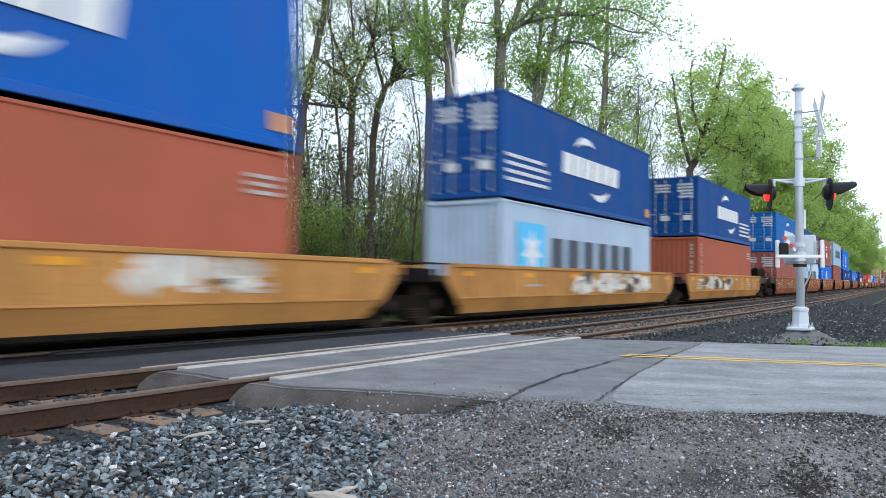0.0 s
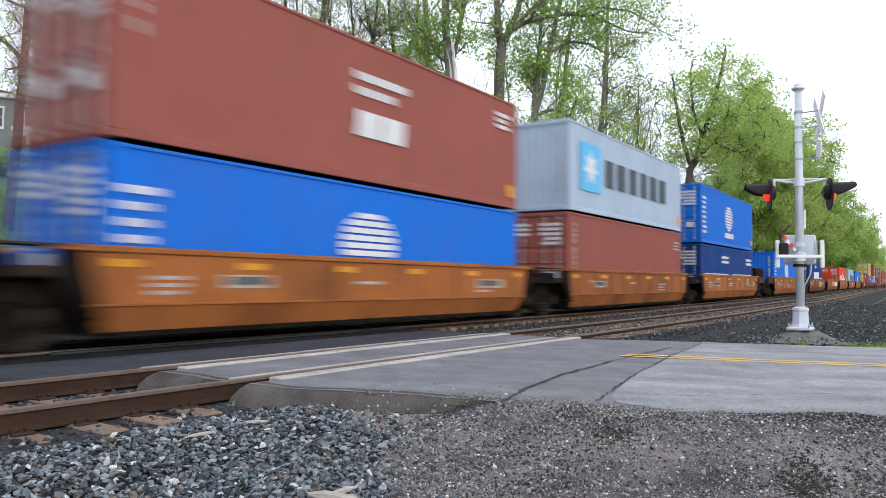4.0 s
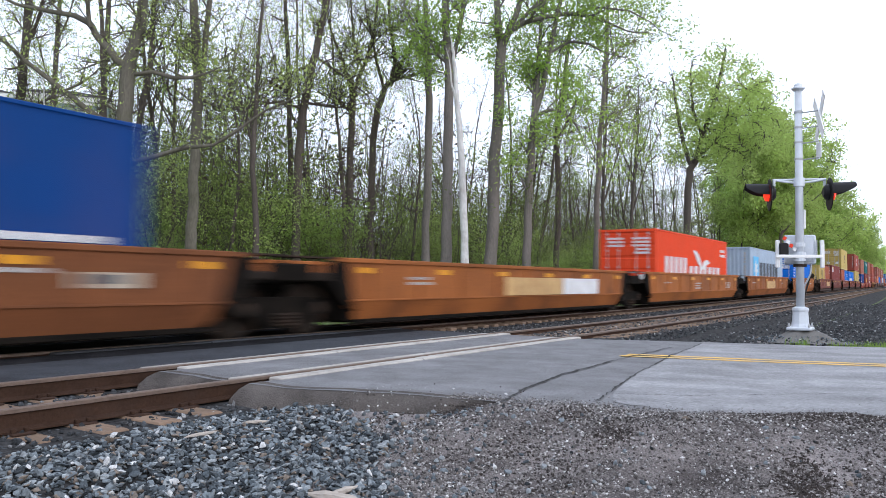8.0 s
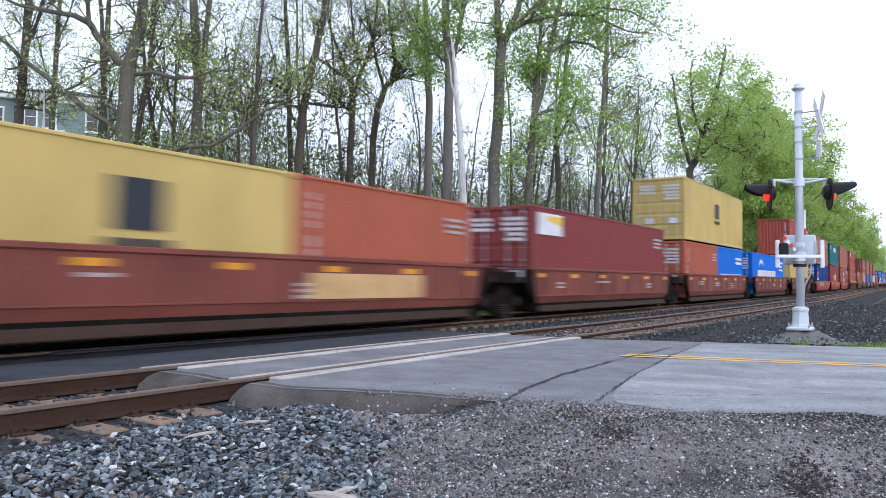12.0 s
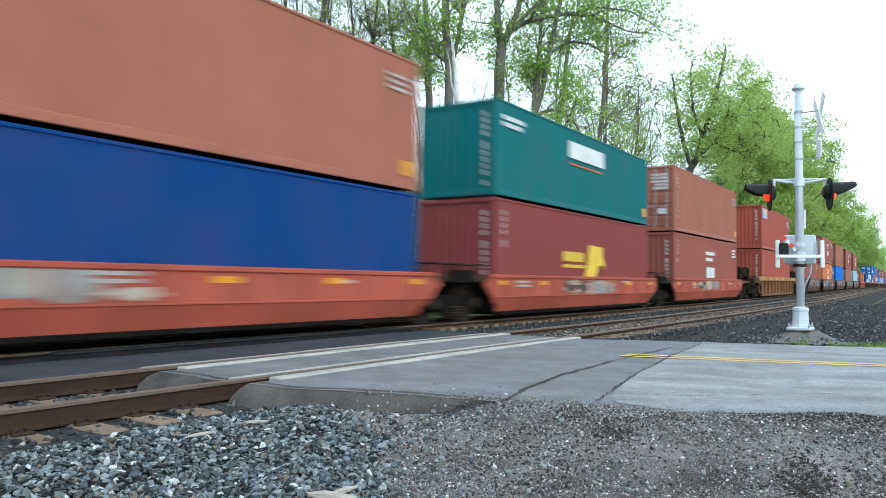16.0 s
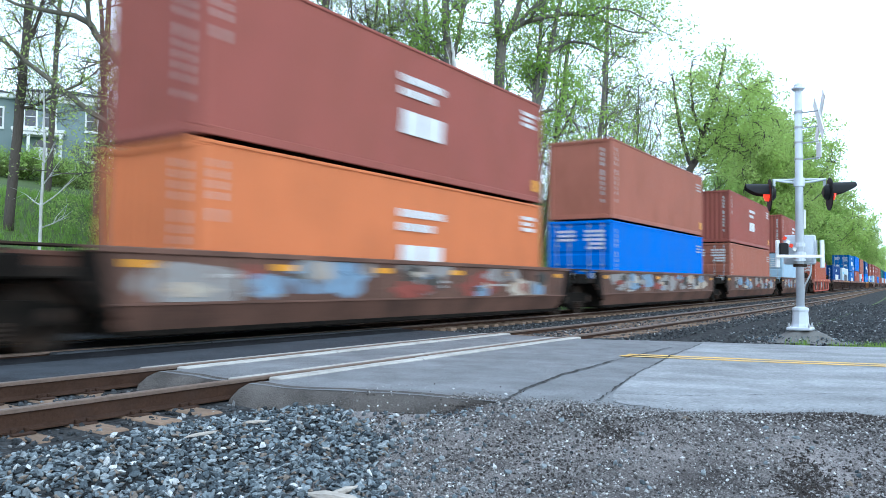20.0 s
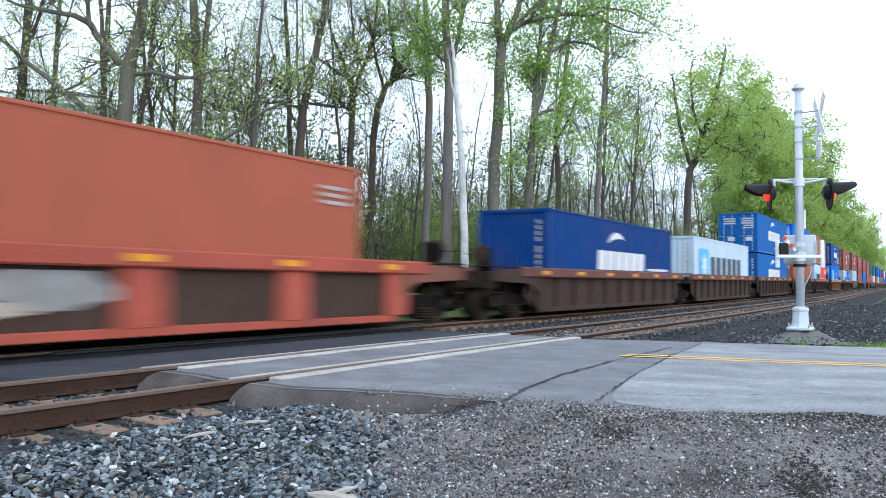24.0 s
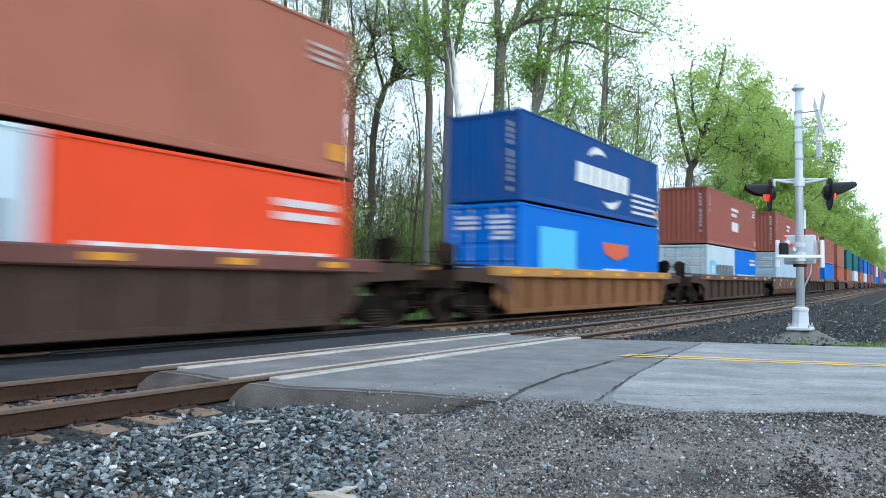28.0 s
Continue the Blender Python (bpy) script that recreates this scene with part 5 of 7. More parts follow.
OCTA_F = [(0, 2, 4), (2, 1, 4), (1, 3, 4), (3, 0, 4), (2, 0, 5), (1, 2, 5), (3, 1, 5), (0, 3, 5)]


def bed_height(x, y):
    prof = [(NEAR_Y + bend(x) + a, b) for a, b in bed]
    return rise(x) + float(np.interp(y, [p[0] for p in prof], [p[1] for p in prof])) + (bed_lift(x) if -2.0 < y - NEAR_Y - bend(x) < 6.0 else 0)


def surface(x, y):
    if -5.9 < x < 17.7 and -15.7 < y < -4.7:
        return max(shoulder_height(x, y), bed_height(x, y) if y > -6.6 else -9)
    if -6.6 < y - bend(x) < 5.4:
        return max(bed_height(x, y), ground_height(x, y))
    return ground_height(x, y)


def stones(name, places, mat, label, base=ICO, faces=ICO_F, seed=1, flat=0.62):
    """Many loose stones in one object. places: (x, y, z, radius)."""
    rng = np.random.default_rng(seed)
    n, k = len(places), len(base)
    P = np.array(places)
    V = np.repeat(base[None], n, 0) * rng.uniform(0.62, 1.3, (n, k, 1))
    V *= np.stack([rng.uniform(0.75, 1.35, n), rng.uniform(0.65, 1.0, n), rng.uniform(flat - .15, flat + .25, n)], 1)[:, None, :]
    q = rng.normal(size=(n, 4)) * np.array([1.0, .28, .28, 1.0])
    q /= np.linalg.norm(q, axis=1, keepdims=True)
    w, x, y, z = q.T
    R = np.stack([np.stack([1 - 2 * (y * y + z * z), 2 * (x * y - z * w), 2 * (x * z + y * w)], 1),
                  np.stack([2 * (x * y + z * w), 1 - 2 * (x * x + z * z), 2 * (y * z - x * w)], 1),
                  np.stack([2 * (x * z - y * w), 2 * (y * z + x * w), 1 - 2 * (x * x + y * y)], 1)], 1)
    V = np.einsum('nij,nkj->nki', R, V) * P[:, 3][:, None, None] + P[:, None, :3]
    F = (np.array(faces)[None] + (np.arange(n) * k)[:, None, None]).reshape(-1, 3)
    me = bpy.data.meshes.new(name)
    me.from_pydata(V.reshape(-1, 3).tolist(), [], F.tolist())
    me.materials.append(mat)
    return tagged(new(name, me), label, "gravel", kind="stuff")


def gravel_edge(y):
    """The ragged limit, in x, of the loose ballast by the near track."""
    return float(np.interp(y, [-9, -8, -7, -6.4, -5.6, -5.0, -4.4], [0.6, 2.0, 3.35, 4.2, 5.05, 5.25, 5.1]))


rnd = random.Random(11)
near_stones, sparse = [], []
while len(near_stones) < 17000:
    x, y = rnd.uniform(0.2, 5.8), rnd.uniform(-9, -4.12 if rnd.random() < .12 else -4.36)
    e = gravel_edge(y) + 0.25 * noise.noise((x * 2, y * 2, 0))
    if x > e or x * 0.9 + y < -7.4:
        continue
    r = rnd.choice((0.013, 0.017, 0.021, 0.025, 0.029, 0.034))
    near_stones.append((x, y, surface(x, y) + r * 0.2 + (rnd.uniform(0, 0.035) if y < -4.5 else -.02), r))
stones("ballast_stones", near_stones, M_STONE, "loose grey and white crushed ballast stones", seed=2, flat=.36)
while len(sparse) < 760:
    x, y = rnd.uniform(2.0, 7.2), rnd.uniform(-9.6, -5.0)
    e = gravel_edge(y)
    if x < e or rnd.random() > math.exp(-(x - e) * 1.1) + 0.06 or x > road_left(y) - 0.1:
        continue
    r = rnd.choice((0.012, 0.015, 0.018, 0.024, 0.03))
    sparse.append((x, y, surface(x, y) + r * 0.25, r))
stones("scattered_stones", sparse, M_STONE, "scattered pale stones on dark dirt", seed=3)
grit = []
while len(grit) < 72000:
    x, y = rnd.uniform(1.5, 8.6), rnd.uniform(-10.4, -5.0)
    if x < gravel_edge(y) - 0.3 or x > road_left(y) + rnd.uniform(-0.1, 0.25) + rnd.random() ** 4 * .9:
        continue
    if noise.noise((x * 1.3, y * 1.3, 8)) < rnd.uniform(-.9, .35):
        continue
    if y > -6.5 and x > road_left(y) - .45 and rnd.random() < .88:
        continue
    r = rnd.choice((0.003, 0.004, 0.005, 0.006, 0.008, 0.010, 0.015))
    z = surface(x, y) if x < road_left(y) - 0.10 else max(surface(x, y), road_height(y) - 0.01)
    if y > -6.35:
        a, z0 = road_left(y), road_height(y)
        z = max(z, float(np.interp(x, [a - .6, a - .55, a - .36, a - .16, a], [-9, z0 - .24, z0 - .13, z0 - .05, z0])))
    grit.append((x, y, z + r * 0.3, r))
for i in range(9000):
    y = rnd.uniform(-9.6, -5.9)
    x = road_left(y) + rnd.gauss(.03, .16)
    r = rnd.choice((0.003, 0.004, 0.005, 0.007, 0.009))
    grit.append((x, y, max(surface(x, y), road_height(y) + .002 if x > road_left(y) else -9) + r * .3, r))
stones("road_grit", grit, M_GRIT, "fine grit and pebbles over the dirt shoulder", OCTA, OCTA_F, 4)
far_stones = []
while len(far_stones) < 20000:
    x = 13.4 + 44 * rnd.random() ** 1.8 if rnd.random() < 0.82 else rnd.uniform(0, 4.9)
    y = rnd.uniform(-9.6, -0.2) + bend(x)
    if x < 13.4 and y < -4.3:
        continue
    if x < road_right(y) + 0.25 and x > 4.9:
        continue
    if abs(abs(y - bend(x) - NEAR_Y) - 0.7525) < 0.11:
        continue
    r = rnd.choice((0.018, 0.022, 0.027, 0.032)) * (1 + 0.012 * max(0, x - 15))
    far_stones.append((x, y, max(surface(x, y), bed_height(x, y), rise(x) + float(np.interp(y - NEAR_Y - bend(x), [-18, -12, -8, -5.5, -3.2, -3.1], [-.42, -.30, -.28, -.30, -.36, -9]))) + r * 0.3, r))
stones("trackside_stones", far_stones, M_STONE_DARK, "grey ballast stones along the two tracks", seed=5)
# Ragged dirt clods at the broken edge of the road.
clods = []
for cx, cy, n, sp in ((5.75, -6.2, 420, .13), (5.5, -6.1, 160, .14), (5.65, -8.87, 420, .20), (5.45, -8.95, 200, .12), (5.46, -7.6, 260, .16), (5.76, -7.15, 220, .18), (7.05, -9.2, 260, .22), (7.2, -8.9, 260, .16),
                      (6.7, -8.4, 160, .2), (4.9, -7.0, 120, .25), (4.6, -7.45, 140, .3), (6.2, -7.8, 140, .25), (5.7, -9.3, 200, .25), (4.9, -5.3, 40, .13), (4.75, -4.7, 40, .13), (5.2, -5.6, 60, .12), (5.05, -4.5, 120, .10), (5.2, -3.3, 120, .12), (5.15, -2.7, 120, .12), (5.6, -5.7, 160, .14), (6.9, -8.75, 320, .16), (7.15, -9.1, 320, .18), (6.75, -8.5, 160, .16)):
    for i in range(n * 3):
        x, y = cx + rnd.gauss(0, sp), cy + rnd.gauss(0, sp * .5)
        r = rnd.uniform(.004, .008) if rnd.random() < .8 else rnd.uniform(.008, .018)
        clods.append((x, y, max(surface(x, y), road_height(y) - .05 if x > road_left(y) - .1 else -9) + r * .4, r))
stones("soil_clods", clods, M_SOIL, "dark crumbled soil along the broken asphalt edge", OCTA, OCTA_F, 6, .4)

# Splintered wood left in the ballast.
for (x, y, rz, ln, w, tilt) in ((3.36, -6.72, -62, .36, .035, 6), (3.52, -6.62, -20, .2, .022, -8), (3.75, -5.0, 8, .34, .016, 3), (3.2, -6.95, 40, .14, .02, 12), (4.35, -4.95, -30, .2, .016, 0), (4.15, -5.9, 75, .12, .012, 5)):
    m = Mesh()
    r2 = random.Random(int(x * 100))
    pts = [(-ln / 2 + ln * i / 7, r2.uniform(-.008, .008), r2.uniform(-.004, .004)) for i in range(8)]
    m.tube(pts, [w * f * r2.uniform(.85, 1.1) for f in (.25, .7, 1, 1, .95, .9, .6, .15)], 7)
    ob = tagged(new("wood_splinter", m.data("wood_splinter", M_WOOD)), "bleached splinter of timber lying on ballast", "wood scrap", "timber scraps")
    ob.matrix_basis = pose(x, y, surface(x, y) + .055, 0, tilt, rz)


# ---- crossing signal ----
def crossing_signal():
    bx, by, bz = 17.2, -7.22, 0.10
    s = thing("crossing_signal", "silver crossing signal mast with red lamps and gate gear", "crossing signal", at=pose(bx, by, bz, 0, 0, 0))
    mast = part("mast", Mesh().turn([(0.30, .085), (3.3, .078), (5.05, .072)], 'z', sides=20), M_SILVER, s, smooth=True)
    part("finial_cap", Mesh().turn([(5.02, .08), (5.06, .13), (5.09, .13), (5.11, .08), (5.16, .075), (5.19, .03)], 'z', sides=18), M_SILVER, mast)
    part("base_casting", Mesh().bevel_box(-.24, .24, -.24, .24, -.02, .05, .02).turn([(.04, .19), (.12, .165), (.36, .15), (.40, .165), (.44, .16), (.47, .10)], 'z', sides=8), M_SILVER, s, "cast base with bolted flange")
    for a in range(4):
        part("anchor_bolt", lambda: Mesh().turn([(.04, .028), (.09, .028), (.095, .018), (.13, .016)], 'z', sides=6), M_GALV, s, key="anchor", at=pose(.19 * (1 if a % 2 else -1), .19 * (1 if a > 1 else -1), 0))
    # directions: r to the right along the road towards the viewer's side, matching the traffic that each lamp faces
    r = Vector((0.42, -0.91, 0)).normalized()
    ang = math.degrees(math.atan2(r.y, r.x))
    arm = part("cross_arm", Mesh().tube([(-.52, 0, 3.14), (-.3, 0, 3.10), (0, 0, 3.06), (.3, 0, 3.10), (.52, 0, 3.14)], [.024] * 5, 8).tube([(-.52, 0, 3.14), (.52, 0, 3.14)], [.02, .02], 8).turn([(2.99, .11), (3.17, .11)], 'z', sides=16), M_SILVER, s, at=pose(0, 0, 0, 0, 0, ang - 4))
    for sg in (-1, 1):
        head = part("signal_head", Mesh().turn([(-.09, .10), (-.05, .15), (.0, .17), (.03, .16)] if sg > 0 else [(-.03, .16), (.0, .17), (.05, .15), (.09, .10)], 'x', (sg * .55, 0, 2.86), 20), M_SIGBLACK, s, "black lamp housing", at=pose(0, 0, 0, 0, 0, ang - 6))
        part("backboard", Mesh().turn([(-.012, .32), (-.006, .345), (.006, .345), (.012, .32)], 'x', (sg * .58, 0, 2.82), 32), M_SIGBLACK, head, "round black backboard")
        part("lamp_lens", Mesh().turn([(-.01, .175), (.05, .165), (.08, .10), (.09, .02)] if sg > 0 else [(-.09, .02), (-.08, .10), (-.05, .165), (.01, .175)], 'x', (sg * .61, 0, 2.86), 20), M_LAMP_ON, head, "lit red lens")
        hood = Mesh()
        rows_in, rows_out = [], []
        for i in range(9):
            d = .60 + .46 * i / 8
            spread = 104 - 44 * (i / 8) ** 2.5
            ro, ri = [], []
            for j in range(13):
                a = radians(90 - spread + 2 * spread * j / 12)
                rr = .20 + .012 * i / 8
                ro.append((sg * d, rr * math.cos(a), 2.86 + rr * math.sin(a)))
                ri.append((sg * d, (rr - .008) * math.cos(a), 2.86 + (rr - .008) * math.sin(a)))
            rows_out.append(ro)
            rows_in.append(ri)
        hood.sheet(rows_out).sheet(rows_in)
        part("hood", hood, M_SIGBLACK, head, "long black visor", smooth=True)
        part("hanger", Mesh().tube([(sg * .5, 0, 3.14), (sg * .5, 0, 3.0)], [.03, .03], 8), M_SILVER, s, at=pose(0, 0, 0, 0, 0, ang))
    # Crossbuck and track-count plate on brackets.
    cb = part("crossbuck", Mesh().bevel_box(-.012, .012, -.61, .61, -.115, .115, .004), M_SIGWHITE, s, "white crossbuck board", at=pose(.40 * r.x, .40 * r.y, 4.45, 0, 0, ang - 7) @ pose(0, 0, 0, 45, 0, 0))
    cb2 = part("crossbuck", Mesh().bevel_box(.013, .035, -.61, .61, -.115, .115, .004), M_SIGWHITE, s, "white crossbuck board", at=pose(.40 * r.x, .40 * r.y, 4.45, 0, 0, ang - 7) @ pose(0, 0, 0, -45, 0, 0))
    part("track_count_plate", Mesh().bevel_box(-.01, .01, -.22, .22, 3.58, 3.92, .004), M_SIGWHITE, s, "white plate", at=pose(.40 * r.x, .40 * r.y, 0, 0, 0, ang - 7))
    for z in (3.6, 3.95, 4.27, 4.6):
        b = part("sign_bracket", Mesh().tube([(.05, 0, z - .05), (.40, 0, z)], [.014, .014], 6).turn([(z - .03 - .02, .088), (z - .03 + .02, .088)], 'z', sides=14), M_GALV, s, at=pose(0, 0, 0, 0, 0, ang))
    # Gate gear.
    box = part("gate_machine", Mesh().bevel_box(.12, .52, -.31, .31, 1.36, 1.98, .03), M_SILVER, s, "white gate machine case", at=pose(0, 0, 0, 0, 0, 8))
    part("case_door", Mesh().bevel_box(.10, .118, -.26, .26, 1.42, 1.92, .01), M_SILVER, box)
    part("case_hinge", Mesh().tube([(.10, -.32, 1.5), (.10, -.32, 1.86)], [.014, .014], 6), M_GALV, box)
    for sg in (-1, 1):
        part("counterweight_arm", Mesh().bevel_box(-.038, .038, -.038, .038, 1.28, 1.86, .012), M_SIGWHITE, s, "white counterweight arm", at=pose(.44 * sg * r.x, .44 * sg * r.y, 0, 0, 0, ang))
    part("cross_bar", Mesh().bevel_box(-.46, .46, -.03, .03, 1.48, 1.55, .012), M_SIGWHITE, s, "white cross bar", at=pose(-.1, 0, 0, 0, 0, ang))
    part("mast_clamp", Mesh().turn([(1.42, .12), (1.60, .12)], 'z', sides=12), M_SILVER, s)
    part("mast_clamp", Mesh().turn([(1.72, .11), (1.80, .11)], 'z', sides=12), M_SILVER, s)
    part("mast_clamp", Mesh().turn([(1.30, .13), (1.36, .13)], 'z', sides=12), M_GRATE, s)
    # The raised-forward gate arm seen end on: short striped lengths.
    for i in range(5):
        part("gate_arm_band", Mesh().bevel_box(-.035, .035, -.012, .012, 0, .075, .004), M_REDENAMEL if i % 2 == 0 else M_SIGWHITE, s, "red band" if i % 2 == 0 else "white band",
             at=pose(-.30 * r.x - .10 + .05 * i, -.30 * r.y - .055 * i, 1.86 - .075 * i, 0, 30, ang))
    part("arm_bracket", Mesh().bevel_box(-.40, -.22, -.05, .05, 1.50, 1.80, .02), M_SIGBLACK, s, at=pose(-.05, 0, 0, 0, 0, ang))
    for k in range(2):
        part("cable", Mesh().tube([(.16 + .05 * k, -.12, 1.9), (.22 + .04 * k, -.20, 1.5), (.15 + .04 * k, -.18, 1.15), (.10, -.07, .9 - .2 * k), (.07, -.05, .45)], [.018] * 5, 6), M_RUBBER if k else M_GALV, s, "flexible cable")
    part("junction_plate", Mesh().bevel_box(-.02, .02, -.03, .03, 2.1, 2.5, .006), M_SIGWHITE, s, "narrow white plate", at=pose(.10 * r.x, .10 * r.y, 0, 0, 0, ang))


crossing_signal()
m = Mesh()
rows = []
for i in range(13):
    a = i / 12
    row = []
    for j in range(25):
        t = 2 * math.pi * j / 24
        rr = (1 - a) * (0.85 + .12 * math.sin(3 * t) + .08 * math.sin(7 * t + 1))
        x, y = 17.25 + rr * math.cos(t) * .85, -7.25 + rr * math.sin(t)
        row.append((x, y, -0.16 + .24 * smooth_step(0, .8, a) ** 1.6 + .035 * noise.noise((x * 4, y * 4, 1)) * (1 - a)))
    rows.append(row)
m.sheet(rows)
structure("signal_mound", m, M_CONCRETE, "rough concrete and gravel mound under the signal", "concrete footing", smooth=True)


around = []
for i in range(420):
    a, d = rnd.uniform(0, 6.28), rnd.uniform(.28, 1.15)
    x, y = 17.25 + d * math.cos(a) * .85, -7.25 + d * math.sin(a)
    around.append((x, y, -.13 + .17 * max(0, 1 - d) ** 1.3, rnd.choice((.012, .018, .025, .032))))
stones("footing_stones", around, M_STONE, "loose grey stones round the signal footing", seed=8)


# ---- house on the hill ----
def house():
    h = thing("house", "grey-green two-storey house with white trim on the hill", "house", at=pose(41.0, 63.6, 13.0, 0, 0, -33))
    # local x runs along the front to the right as seen, y back
    part("wall", Mesh().box(-4.0, 4.2, 0, 8, -2.5, 5.9), M_SIDING, h, "grey-green clapboard front wing")
    part("wall", Mesh().box(-12, -3.95, 1.6, 9, -2.5, 5.9), M_SIDING, h, "grey-green clapboard side wing")
    part("cornice", Mesh().bevel_box(-4.5, 4.7, -.5, 8.5, 5.85, 6.35, .08).bevel_box(-4.25, 4.45, -.25, 8.3, 5.55, 5.86, .04), M_TRIM, h, "white cornice")
    part("cornice", Mesh().bevel_box(-12.4, -4.5, 1.1, 9.5, 5.85, 6.35, .08), M_TRIM, h, "white cornice")
    part("roof", Mesh().prism([(-4.6, 6.35), (4.8, 6.35), (1.5, 6.75), (-1.3, 6.75)], -.55, 8.5), M_ROOF, h)
    part("roof", Mesh().prism([(-12.5, 6.35), (-4.4, 6.35), (-6.5, 6.7), (-10.5, 6.7)], 1.0, 9.4), M_ROOF, h)
    for x, z, w in ((-2.9, 3.0, .95), (-1.2, 3.0, .95), (2.6, 3.0, .95), (2.6, -.1, .95), (-10.6, 3.0, .95), (-8.2, 3.0, .95), (-6.0, 3.0, .95)):
        y = 0 if x > -4 else 1.6
        win = part("window", Mesh().bevel_box(x - w / 2 - .16, x + w / 2 + .16, y - .09, y + .02, z - .16, z + 2.05, .02), M_TRIM, h, "white framed sash window")
        part("pane", Mesh().box(x - w / 2, x + w / 2, y - .10, y - .075, z, z + .92), M_PANE, win)
        part("pane", Mesh().box(x - w / 2, x + w / 2, y - .10, y - .075, z + .98, z + 1.88), M_PANE, win)
        part("window_sill", Mesh().bevel_box(x - w / 2 - .22, x + w / 2 + .22, y - .18, y, z - .26, z - .15, .02), M_TRIM, win)
    porch = part("porch", Mesh().bevel_box(-4.4, .3, -1.5, -.0, 2.25, 2.6, .05).bevel_box(-4.2, .1, -1.4, 0, 1.95, 2.24, .03), M_TRIM, h, "white flat-roofed porch")
    for x in (-4.15, -2.9, -.1):
        part("column", Mesh().bevel_box(x - .14, x + .14, -1.4, -1.12, -2.0, 1.96, .03), M_TRIM, porch)
    arch = Mesh()
    pts = [(-2.75 + 1.2 - 1.05 * math.cos(math.pi * i / 10), 1.0 + .75 * math.sin(math.pi * i / 10)) for i in range(11)]
    part("fanlight", arch.prism(pts, -.12, -.03), M_PANE, h, "dark arched fanlight")
    part("door", Mesh().bevel_box(-2.55, -.55, -.10, .0, -2.0, .95, .02), M_TRIM, h, "white panelled double door")
    part("chimney", Mesh().bevel_box(3.0, 3.9, 3, 3.9, 6.3, 8.4, .04), M_ROOF, h)


house()


# ---- trees ----
RIGHT = Vector((0.5534, -0.8329, 0.0))      # across the view; stems below are given as (across, height, radius)
TOWARD = Vector((0.8329, 0.5534, 0.0))


